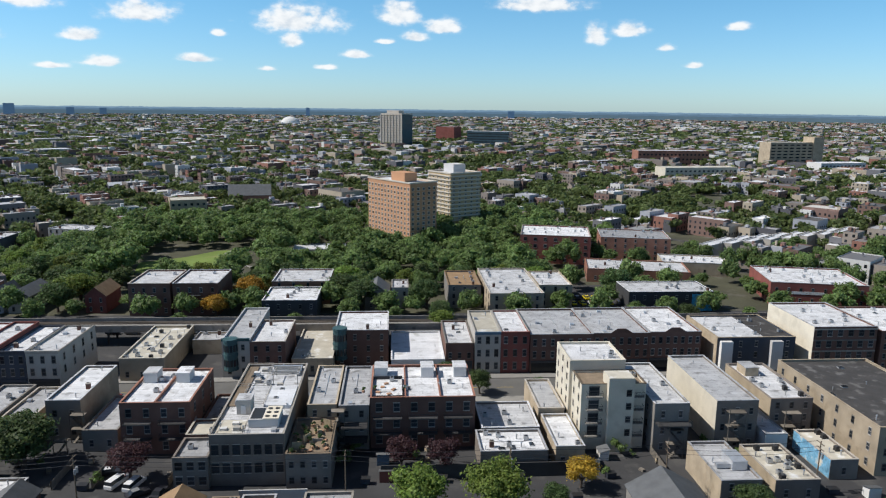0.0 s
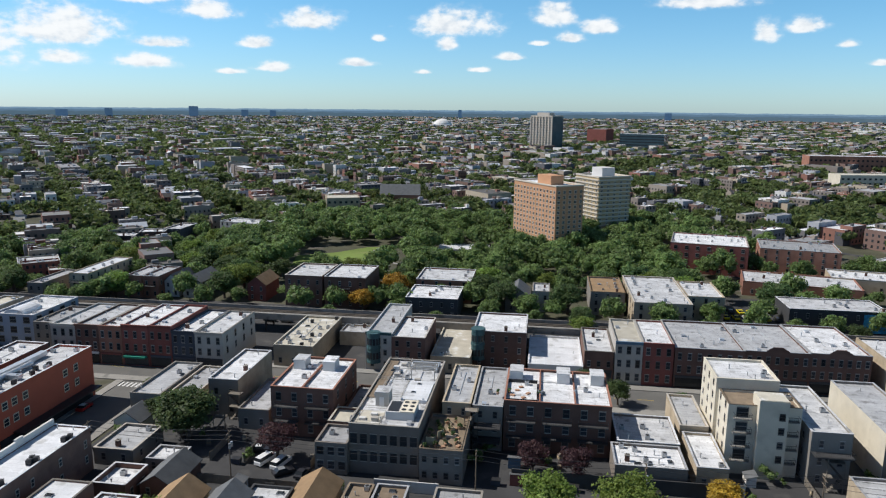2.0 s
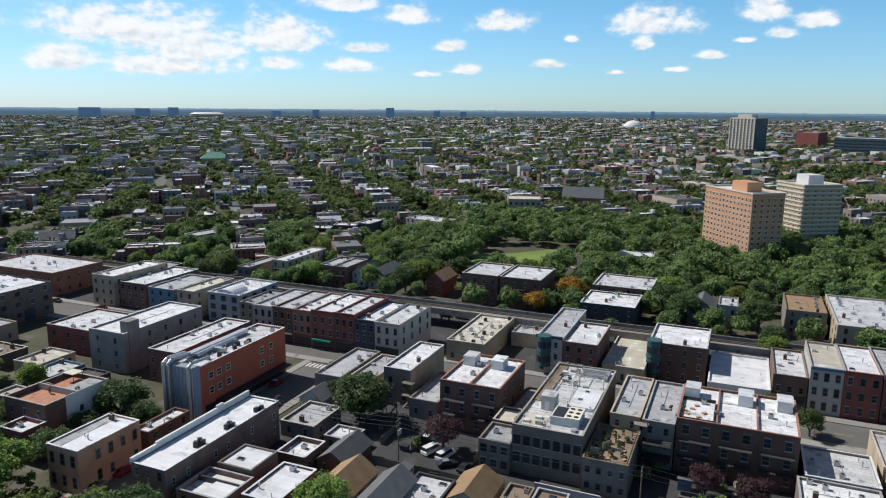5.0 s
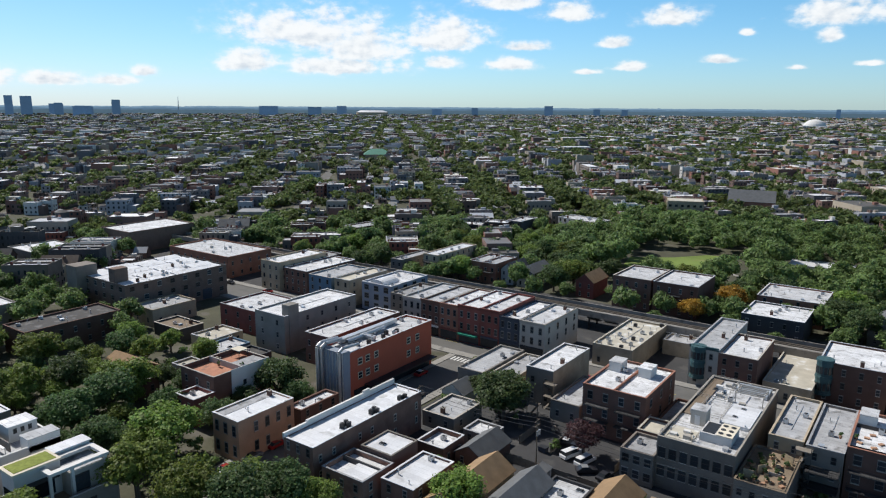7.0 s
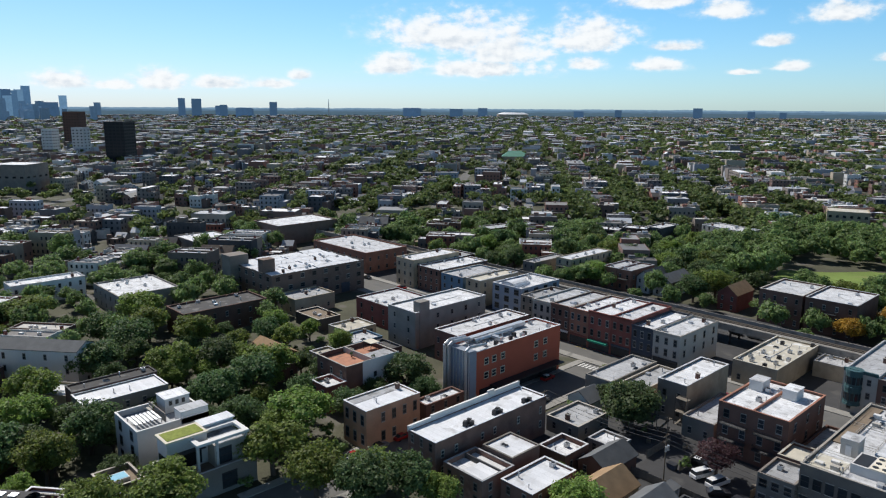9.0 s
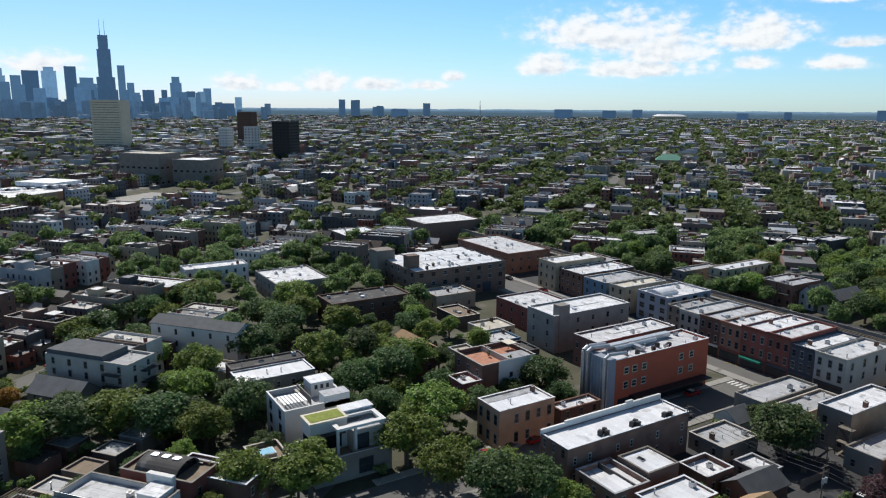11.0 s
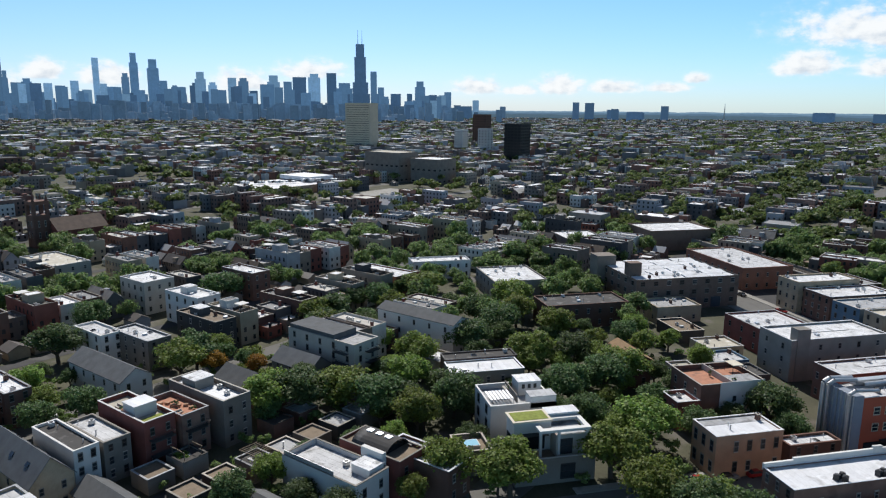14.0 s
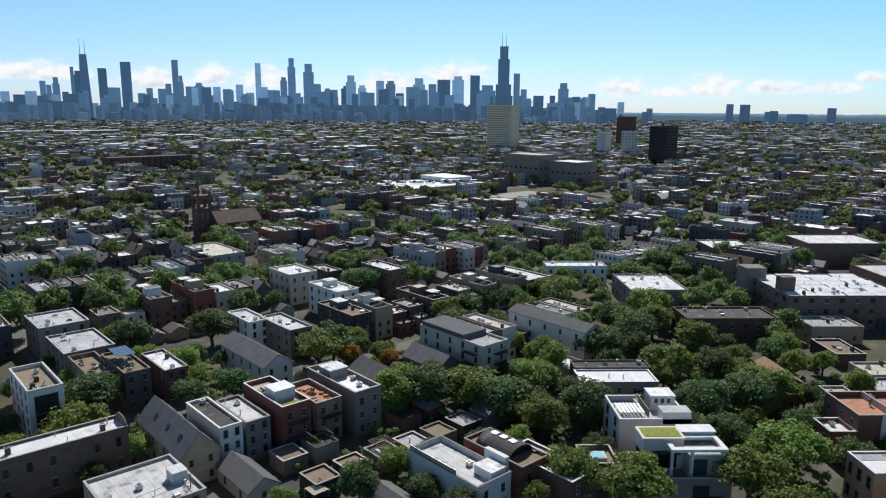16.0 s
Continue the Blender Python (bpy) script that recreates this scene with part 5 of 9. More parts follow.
b = flat_building("large brick warehouse with dark tar roof and skylights", 112.0, 150.0, 24.0, 40.0, 11, 0, "tan", "dark", 3, "fl", 6, 7, kit=["skylight"] * 6 + ["vent_pipe"] * 4)
b = flat_building("small rear house with grey brick front and boxed roof plant", 65.6, 127.0, 8.0, 16.0, 6.2, 0, "greybrick", "grey", 2, "f", 2, 2, kit=["vent_pipe"])
side_wall(b, 8.0, 16.0, 6.2, "l", "tan", "bare tan brick flank")
part("roof_plant", Shape().box(0.2, -3.5, 5.8, 3.2, 1.5, 7.6, 0, True).mesh("roof_plant", M_METAL), b, "large galvanised roof unit")
part("roof_plant_duct", Shape().box(-2.6, -2.8, 5.9, 0.2, -1.8, 6.8, 0, True).mesh("roof_plant_duct", M_METAL), b)
b = flat_building("low grey brick building with cluttered roof", 78.0, 128.5, 9.0, 15.0, 4.8, 0, "greybrick", "gravel", 1, "f", 2, kit=["air_conditioner"] * 5 + ["condenser"] * 5 + ["vent_pipe"] * 3)
side_wall(b, 9.0, 15.0, 4.8, "l", "tan", "bare tan brick flank")
b = flat_building("low brick workshop with a blue mural flank", 92.6, 136.0, 6.0, 14.0, 4.5, 0, "greybrick", "gravel", 1, "f", 1, kit=["condenser"] * 3 + ["vent_pipe"] * 2)
part("mural", Shape().box(-3.06, -6.9, 0.3, -3.0, 6.9, 4.4, 0, True).mesh("mural", material("faded_mural", (0.16, 0.36, 0.52), 0.8, 0.5, 0.5, 2, stain=((0.6, 0.55, 0.45), 0.5))), b, "faded blue and white painted mural")
gable_house("dark shingled gabled house at the alley", 50.5, 113.0, 13.0, 16.0, 4.6, 8.2, 0, "grey", "slate", "f", 2, 2, 1)
gable_house("long grey gabled house with skylights", 86.0, 104.0, 15.0, 12.0, 5.0, 7.6, 0, "greywhite", "slate", "f", 2, 2, 1, "x")

# ---- the far side of the avenue
b = flat_building("grey flats with tall silver roof and turquoise bay front", -44.1, 206.5, 7.7, 32.0, 11, 0, "greywhite", "grey", 3, "f", 2, kit=["vent_pipe"] * 2 + ["chimney"])
def round_bay(root, x, y, z0, z1, r):
    """A pressed-metal bay: shaft, floor bands, cap and tall panes round it."""
    bay = part("bay", Shape().tube((x, y, z0), (x, y, z1), r, r, 12).mesh("bay", WALL["turq"]), root, "teal pressed-metal bay window")
    for z in (z0, (z0 + z1) / 2, z1):
        part("band", Shape().tube((x, y, z - 0.25), (x, y, z + 0.3), r + 0.2, r + 0.15, 12).mesh("band", WALL["turq"]), bay)
    pane = Shape().box(-0.36, -0.07, 0, 0.36, 0.05, 1.9, 0, True).mesh("pane", M_GLASS)
    for z in (z0 + 1.0, (z0 + z1) / 2 + 1.0):
        for a in (-75, -45, -15, 15, 45, 75):
            part("pane", pane, bay, at=(x + (r - 0.06) * math.sin(radians(a)), y - (r - 0.06) * math.cos(radians(a)), z), turn=a)


round_bay(b, -1.4, -16, 2.8, 11.2, 1.9)
cornice(b, 7.7, 32.0, 10.7, WALL["turq"])
flat_building("brown brick shop with white roof", -35.4, 200.6, 9.8, 20.5, 10.5, 0, "brown", "white", 3, "f", 3, storefront="dark", kit=["vent_pipe", "air_conditioner", "chimney"])
flat_building("low brick shop with gravel roof", -23.4, 205.5, 11.4, 28.0, 5, 0, "tan", "gravel", 1, "f", 3, kit=["air_conditioner"] * 2 + ["vent_pipe"] * 2)
b = flat_building("brown brick corner block with round teal bay", -9.8, 208.0, 15.5, 19.3, 11, 0, "brown", "white", 3, "fr", 4, 2, kit=["vent_pipe"] * 3 + ["chimney"])
round_bay(b, -6.3, -9.2, 2.6, 11.4, 2.0)
flat_building("single-storey hall with bright white roof", 6.4, 203.1, 15.2, 25.8, 4.8, 0, "white", "ridged", 1, "f", 3, kit=["vent_pipe"] * 2)
flat_building("brown brick shop with white roof", 18.3, 202.6, 8.0, 22.0, 9, 0, "brown", "white", 2, "f", 3, storefront="dark")
b = flat_building("painted stone flats with tall sash windows", 26.3, 202.4, 7.4, 22.1, 12.2, 0, "greywhite", "gravel", 3, "f", 3, ww=1.2, wh=2.1, kit=["vent_pipe", "roof_hatch"])
cornice(b, 7.4, 22.1, 11.6, WALL["blue"])
b = flat_building("red brick flats with arched stone window heads", 34.2, 202.6, 8.2, 22.4, 12.2, 0, "red", "white", 3, "f", 3, ww=1.2, wh=2.0, kit=["vent_pipe", "skylight"])
cornice(b, 8.2, 22.4, 11.6, WALL["red"])
for i, (xx, ww_) in enumerate(((47.6, 18.2), (65.2, 16.6), (81.4, 15.4))):
    b = flat_building("long dark red brick row with patched silver roof", xx, 204.0 + i * 0.6, ww_, 26.0, 11.6, 0, "brown", "grey" if i < 2 else "white", 3, "f", 7, ww=1.1, wh=1.9, kit=["vent_pipe"] * 6 + ["roof_hatch"] * 2 + ["air_conditioner"] * 2, storefront="dark")
    if i:
        ped = Shape()
        ped.face([(-3.2, -13.1, 11.6), (3.2, -13.1, 11.6), (1.2, -13.1, 12.9), (-1.2, -13.1, 12.9)])
        ped.face([(3.2, -12.8, 11.6), (-3.2, -12.8, 11.6), (-1.2, -12.8, 12.9), (1.2, -12.8, 12.9)])
        ped.face([(-1.2, -13.1, 12.9), (1.2, -13.1, 12.9), (1.2, -12.8, 12.9), (-1.2, -12.8, 12.9)])
        part("pediment", ped.mesh("pediment", WALL["brown"]), b)
b = flat_building("navy clad flats with white roof and bay windows", 104.6, 201.0, 23.4, 22.3, 10.5, 0, "navy", "white", 3, "f", 5, 3, coping=WALL["tan"])
side_wall(b, 23.4, 22.3, 10.5, "l", "tan", "bare tan brick party wall")
part("tar_roof", Shape().box(3.0, -10.8, 10.0, 11.3, 10.8, 10.06).mesh("tar_roof", ROOF["dark"]), b, "dark tar roof half")
part("bay", Shape().box(-11, -12.6, 1, -7.6, -11.1, 9.6).mesh("bay", WALL["white"]), b, "white bay window stack")
part("bay", Shape().box(4, -12.6, 1, 7.4, -11.1, 9.6).mesh("bay", WALL["paleblue"]), b, "pale blue bay window stack")
b = flat_building("dark brick loft building with white roof", 130.0, 200.9, 19.0, 25.8, 14, 0, "brown", "white", 4, "f", 6, ww=1.6, wh=2.0)
side_wall(b, 19.0, 25.8, 14, "l", "cream", "bare cream party wall")
for k in range(4):
    part("stone_band", Shape().box(-9.5, -13.02, 3.2 + k * 3.3, 9.5, -12.9, 3.6 + k * 3.3, 0, True).mesh("stone_band", M_STONE), b)
flat_building("brown brick loft building with white roof", 151.5, 200.9, 21.0, 25.8, 12.5, 0, "brown", "white", 4, "f", 7)
flat_building("brown brick shops with white roof", 176.0, 200.9, 24.0, 25.8, 9.5, 0, "brown", "white", 3, "f", 7)
flat_building("low market hall with gravel roof", -69.2, 203.5, 12.0, 29.5, 6.6, 0, "tan", "gravel", 1, "f", 3, kit=["air_conditioner"] * 9 + ["condenser"] * 4 + ["vent_pipe"] * 9 + ["skylight"] * 2)
flat_building("low open carport with tan frame", -57.0, 214.0, 9.0, 8.0, 4.6, 0, "tan", "grey", 1, "")
# victorian shop row west of it
ROW = (("grey stone flats at the end of a shop row", -137.2, 7.8, 11.4, "greywhite", "grey"), ("brown brick shop house with bracketed cornice", -129.6, 7.4, 11.6, "brown", "grey"), ("brown brick shop house with bracketed cornice", -122.2, 7.2, 11.6, "redtan", "white"), ("red brick shop house with ornate cornice", -114.4, 8.2, 12.2, "red", "white"), ("dark red brick shop house with tall cornice", -106.7, 7.0, 12.4, "red", "white"), ("navy painted shop house with cornice", -99.6, 7.0, 11.2, "navy", "white"), ("pale grey corner shop house with white roof", -91.8, 8.4, 11.2, "greywhite", "white"))
for label, xx, w, h, wall, roof in ROW:
    b = flat_building(label, xx, 193.5, w, 23.0, h, 0, wall, roof, 3, "fr" if xx > -95 else "f", 3, 4, ww=1.1, wh=2.0, storefront=random.Random(int(xx)).choice(["dark", "red", "white", "navy"]), group="victorian shop row")
    cornice(b, w, 23.0, h - 0.5, WALL[wall])
awning = thing("awning", "green canvas awning over a shop front", "awning", -114.4, 182.0, 2.9)
part("canvas", Shape().box(-3.4, -1.5, 0, 3.4, -0.02, 0.5, 0, True).mesh("canvas", material("green_canvas", (0.03, 0.28, 0.18), 0.8, 0.1)), awning)

# ---- west of the side street
b = flat_building("orange-red painted loft with steel stair tower", -117.9, 143.3, 9.4, 34.4, 13.5, 0, "orangered", "white", 3, "", kit=["vent_pipe"] * 4 + ["air_conditioner"] * 5)
for i, (yy, z) in enumerate([(y_, z_) for z_ in (5.6, 9.4) for y_ in (-13.5, -10.6, -7.2, 6.5, 10.5)]):
    part("window", window_mesh(1.7, 1.7, material("cream_frame", (0.6, 0.55, 0.42), 0.6)), b, at=(4.7, yy, z), turn=90)
part("canopy", Shape().box(4.7, -12, 3.2, 7.6, 16, 3.5, 0, True).mesh("canopy", M_DARKMETAL), b, "long black steel canopy over the pavement")
part("stair_shaft", Shape().box(-4.7, -19.6, 0, 4.7, -17.2, 13.9).mesh("stair_shaft", WALL["greyblue"]), b, "ribbed metal-clad stair shaft")
for k in range(9):
    part("rib", Shape().box(-4.6 + k * 1.12, -19.8, 0.2, -4.4 + k * 1.12, -19.6, 14.1, 0, True).mesh("rib", M_METAL), b)
for xx, r in ((-3.6, 0.55), (-2.2, 0.45), (3.9, 0.4)):
    part("riser_duct", Shape().tube((xx, -20.3, 1.0), (xx, -20.3, 14.2), r, r, 10).tube((xx, -20.3, 14.2), (xx, -18.9, 15.0), r, r, 10).tube((xx, -18.9, 15.0), (xx, -13.0, 14.6), r, r, 10).mesh("riser_duct", M_METAL), b, "galvanised riser duct bending over the roof edge")
part("duct", Shape().box(-3.9, -13, 13.3, -2.3, 10, 14.4, 0, True).mesh("duct", M_METAL), b)
part("duct", Shape().box(-2.2, -6, 13.3, 2.5, -4.6, 14.2, 0, True).mesh("duct", M_METAL), b)
part("duct", Shape().tube((-1.2, -12, 13.9), (-1.2, 3, 13.9), 0.5, 0.5, 10).mesh("duct", M_METAL), b)
for k in range(6):
    part("condenser", KIT["condenser"][0], b, at=(1.6 + k % 2 * 1.4, -11.0 + k * 2.9, 13.05), turn=k * 20)
part("shop_front", Shape().box(4.7, -16.0, 0.2, 4.85, 16.0, 3.1, 0, True).mesh("shop_front", M_GLASS), b, "dark glazed ground floor")
flat_building("brick loft with white roof and plant", -139.2, 156.0, 9.7, 31.8, 9.4, 0, "brown", "white", 2, "fr", 3, 6)
b = flat_building("big grey rendered building with white roof", -160.2, 156.4, 13.4, 31.4, 12, 0, "grey", "white", 3, "fr", 2, 5, kit=["skylight", "roof_hatch"])
part("stair_tower", Shape().box(3.8, -14, 0, 6.9, -10, 15).mesh("stair_tower", WALL["grey"]), b)
flat_building("low red brick shop with white roof", -183.5, 156.5, 18.4, 18.9, 8.2, 0, "red", "white", 2, "fr", 3, 3)
b = flat_building("large weathered brown warehouse with ridged white roof", -241.9, 153.7, 33.0, 42.8, 12, 0, "umber", "dark", 3, "fr", 6, 8, kit=[], ww=1.8, wh=1.7, base=2.0)
for i in range(6):
    for k in range(4):
        y0 = -20.6 + k * 10.4
        x0 = -15.9 + i * 5.35
        s = Shape().box(x0, y0, 11.3, x0 + 4.6, y0 + 9.9, 11.75)
        s.v[-4:] = [(a, c, z + (0.45 if (k + i) % 2 else 0.1) * (1 if n in (0, 3) else 0)) for n, (a, c, z) in enumerate(s.v[-4:])]
        part("roof_ridge", s.mesh("roof_ridge", ROOF["ridged"]), b)
roof_kit(b, 30, 40, 11.7, ["vent_pipe"] * 9 + ["air_conditioner"] * 9 + ["chimney"] * 3, random.Random(2))
for yy, ww_ in ((-12, 5), (0, 7), (12, 4)):
    part("loading_door", Shape().box(16.5, yy - ww_ / 2, 0.2, 16.62, yy + ww_ / 2, 4.2, 0, True).mesh("loading_door", WALL["navy"]), b)
part("stair_tower", Shape().box(6, -21, 0, 10, -16, 17).mesh("stair_tower", WALL["umber"]), b)
part("stair_tower", Shape().box(-16, -25, 0, -9, -17, 16).mesh("stair_tower", WALL["greybrick"]), b)
flat_building("long weathered red brick warehouse with white roof", -266.5, 203.3, 42.3, 24.1, 9.5, 0, "redtan", "white", 2, "fr", 9, 5, kit=["vent_pipe"] * 8 + ["air_conditioner"] * 5)
flat_building("large tan brick hall with white roof", -340.0, 213.6, 26.0, 38.0, 11, 0, "umber", "white", 2, "", kit=["vent_pipe"] * 3)
flat_building("grey hall with pale faceted roof", -346.2, 162.1, 24.0, 22.0, 7, 0, "grey", "ridged", 1, "")
flat_building("tan brick flats with white roof", -216.5, 203.0, 11.0, 26.5, 12, 0, "tan", "white", 3, "fr", 3, 5)
flat_building("brown brick flats with white roof", -203.6, 205.5, 13.0, 28.0, 10, 0, "brown", "white", 3, "fr", 4, 5)
flat_building("blue clad shop with grey roof", -188.0, 200.5, 12.0, 21.8, 10, 0, "blue", "grey", 3, "fr", 3, 4)
flat_building("narrow tan brick flats with gravel roof", -176.5, 200.5, 7.6, 21.8, 10.4, 0, "tan", "gravel", 3, "fr", 2, 4)
b = flat_building("blue-grey panel building with arched white roof", -161.6, 203.0, 14.0, 22.0, 10.4, 0, "greyblue", "white", 3, "fr", 3, 4, ww=2.2, wh=2.2)
arch = Shape()
for i in range(8):
    a0, a1 = math.pi * i / 8, math.pi * (i + 1) / 8
    arch.face([(-3.5 * math.cos(a0), -10.5, 10 + 1.8 * math.sin(a0)), (-3.5 * math.cos(a1), -10.5, 10 + 1.8 * math.sin(a1)), (-3.5 * math.cos(a1), -2, 10 + 1.8 * math.sin(a1)), (-3.5 * math.cos(a0), -2, 10 + 1.8 * math.sin(a0))])
arch.face([(-3.5 * math.cos(math.pi * i / 8), -10.5, 10 + 1.8 * math.sin(math.pi * i / 8)) for i in range(9)])
part("arched_roof", arch.mesh("arched_roof", ROOF["ridged"]), b)
flat_building("grey flats with flat grey roof", -148.6, 199.0, 9.0, 18.0, 9, 0, "greybrick", "grey", 3, "fr", 3, 3)
flat_building("long dark brown brick shed with dark roof", -217.7, 107.0, 13.5, 30.0, 8.5, 0, "brown", "dark", 2, "r", 3, 7)
flat_building("low tan shop with grey roof", -216.0, 141.1, 12.3, 17.1, 6, 0, "tan", "grey", 1, "fr", 2, 3)
flat_building("low dark timber garage with deck", -196.0, 133.0, 14.0, 9.0, 4.2, 0, "dark", "deck", 1, "")
flat_building("low garage with tan roof", -178.0, 134.5, 10.0, 12.0, 4.0, 0, "tan", "gravel", 1, "r", 2, 3)
flat_building("low blue workshop with white roof", -166.0, 128.0, 9.0, 12.0, 4.2, 0, "blue", "white", 1, "r", 2, 3)
flat_building("low dark green clad garage", -153.0, 124.0, 9.0, 14.0, 5.0, 0, "dark", "dark", 1, "")
b = flat_building("orange brick two-flat with white roof", -115.0, 97.0, 8.5, 15.5, 9.5, 0, "orange", "ridged", 2, "f", 3, 4, ww=1.2, wh=2.4, base=1.3, parapet=0.3, kit=["vent_pipe"] * 2 + ["chimney"])
windows_on(b, "r", 8.5, 15.5, 2, 5, 1.1, 2.2, 1.4, 4.4, None, True, skip=((0, 0), (0, 3), (1, 0)))
part("roof_strip", Shape().box(-3.9, -7.4, 9.2, -1.2, 7.4, 9.26).mesh("roof_strip", ROOF["grey"]), b, "grey patched roofing strip")
b = flat_building("brown brick house with white side wall and roof terraces", -139.6, 108.5, 13.0, 17.0, 10.6, 0, "brown", "terracotta", 3, "f", 3, 3, parapet=1.2, kit=[], coping=M_STONE)
part("side_wall", Shape().box(6.5, -3.4, 0, 6.62, 8.5, 10.9, 0, True).mesh("side_wall", WALL["white"]), b, "white painted side wall")
for yy, z in ((0.5, 6.2), (5.5, 2.6)):
    part("window", window_mesh(0.9, 1.0, M_DARKMETAL, False), b, at=(6.62, yy, z), turn=90)
part("terrace_wall", Shape().box(-6.2, -0.3, 9.4, 6.2, 0.0, 10.9).mesh("terrace_wall", WALL["greywhite"]), b)
part("upper_roof", Shape().box(0.8, 1.0, 9.4, 6.2, 8.1, 10.2).mesh("upper_roof", ROOF["grey"]), b, "raised pale grey roof")
part("shade_canopy", Shape().box(-4.6, 5.0, 11.6, -1.0, 8.0, 11.72, 0, True).mesh("shade_canopy", WALL["cream"]), b)
for x0, y0 in ((-4.5, 5.1), (-1.2, 5.1), (-4.5, 7.8), (-1.2, 7.8)):
    part("canopy_post", Shape().box(x0, y0, 9.4, x0 + 0.1, y0 + 0.1, 11.6).mesh("canopy_post", M_DARKMETAL), b)
flat_building("low red brick wing with white roof court", -136.4, 97.0, 7.0, 6.0, 7.0, 0, "red", "white", 2, "f", 2, parapet=0.9, kit=["air_conditioner"])
flat_building("low brick annex with white roof", -112.4, 112.5, 4.4, 12.4, 6, 0, "brown", "white", 2, "r", 2, 3)
b = flat_building("long rust-brown brick flats with stepped white parapet", -94.0, 107.7, 8.3, 34.6, 9.5, 0, "rust", "ridged", 3, "f", 3, 7, parapet=0.3, kit=["vent_pipe"] * 2, ww=0.9, wh=1.7)
windows_on(b, "r", 8.3, 34.6, 2, 9, 0.9, 1.5, 2.4, 3.4, WALL["greywhite"], True, skip=((0, 1), (0, 4), (1, 2), (1, 5), (1, 7), (0, 7)))
for xx, yy in ((2.2, -7.0), (3.0, -5.9), (1.9, -5.6), (2.6, 1.6), (3.2, 2.7), (2.2, 2.9), (2.9, 11.0), (3.3, 12.2)):
    part("condenser", KIT["condenser"][0], b, at=(xx, yy, 9.2), turn=yy * 9)
for y0, y1, hh in ((-17.3, -11, 0.7), (-11, 6.5, 1.1), (6.5, 8.5, 1.6), (8.5, 17.3, 1.1)):
    part("parapet", Shape().box(-4.4, y0, 9.0, -3.9, y1, 9.6 + hh).mesh("parapet", WALL["white"]), b, "white coated stepped parapet")
flat_building("low brown brick house with white roof deck", -82.3, 104.4, 8.0, 8.4, 7.2, 0, "rust", "ridged", 2, "f", 2, parapet=0.25, kit=["skylight"])
b = flat_building("low brown brick house with sunken courts", -82.6, 95.2, 10.5, 9.0, 6.3, 0, "rust", "white", 2, "fr", 3, 2, parapet=1.0, kit=[])
part("court_roof", Shape().box(-0.6, -4.2, 5.3, 4.9, 1.0, 6.0).mesh("court_roof", ROOF["ridged"]), b, "raised white roof beside dark courts")
part("court_wall", Shape().box(-4.9, 1.0, 5.3, 4.9, 1.25, 6.4).mesh("court_wall", WALL["dark"]), b)
flat_building("brown brick house with white roof", -71.8, 100.4, 7.6, 13.0, 6.4, 0, "brown", "ridged", 2, "fr", 2, 3, parapet=0.4)
flat_building("dark brick shed with white inner roof", -78.5, 117.0, 7.0, 8.0, 4.4, 0, "brown", "white", 1, "r", 1, 2, parapet=1.0)
gable_house("brown-shingled gabled house at the alley", -62.6, 104.5, 8.0, 19.0, 4.6, 7.2, 0, "tan", "brownshingle", "fr", 2, 4, 1)
gable_house("grey-shingled gabled house at the alley", -53.8, 106.0, 7.0, 17.0, 4.4, 6.8, 0, "greywhite", "slate", "fr", 2, 4, 1)
gable_house("small tan garage with brown shingle roof", -39.5, 117.5, 8.0, 11.0, 3.2, 5.6, 0, "tan", "brownshingle", "f", 2, 2, 1)
flat_building("low shed with white flat roof", -47.5, 113.0, 8.0, 10.0, 4.0, 0, "dark", "white", 1, "f", 2)
flat_building("terracotta-decked low brick garage", -31.3, 117.6, 5.0, 9.0, 3.6, 0, "greybrick", "deck", 1, "f", 2)
flat_building("terracotta-decked low brick garage", -25.2, 117.8, 6.2, 9.6, 3.6, 0, "greybrick", "deck", 1, "f", 2)
flat_building("low garage with two roof vents", -12.4, 118.2, 9.0, 9.6, 3.6, 0, "greybrick", "grey", 1, "f", 2, kit=["air_conditioner"] * 3 + ["vent_pipe"] * 2)
gable_house("dark-shingled gabled shed in a yard", -70.5, 121.5, 7.0, 11.0, 3.0, 5.2, 0, "brown", "slate", "f", 2, 2, 1)

# ---- modern houses among the trees
b = flat_building("pale rendered modern house with roof terraces", -138.2, 55.8, 12.6, 15.0, 10.6, 0, "paleblue", "grey", 3, "", 3, 4, parapet=1.2, kit=[], coping=WALL["white"])
windows_on(b, "f", 12.6, 15.0, 3, 2, 1.6, 1.9, 1.4, 3.2, M_DARKMETAL, False)
o = penthouse(b, -3.2, 3.9, 9.4, 4.6, 5.4, 3.2, "paleblue", "white")
for k in range(3):
    part("window", window_mesh(0.7, 0.7, M_DARKMETAL, False), o, at=(-0.9, 2.4 + k * 1.4, 11.2), turn=90)
part("side_room", Shape().box(2.9, 1.6, 9.4, 6.3, 7.5, 12.0).mesh("side_room", WALL["white"]), b, "white rooftop side room")
part("side_room_roof", Shape().box(2.8, 1.5, 12.0, 6.4, 7.6, 12.12, 0, True).mesh("side_room_roof", ROOF["grey"]), b)
part("divider", Shape().box(-6.0, -0.4, 9.4, 2.8, -0.15, 11.2).mesh("divider", WALL["grey"]), b)
for i in range(7):
    part("sun_louvre", Shape().box(-1.6, -6.6 + i * 0.8, 10.7, 3.4, -6.1 + i * 0.8, 10.85, 0, True).mesh("sun_louvre", M_METAL), b)
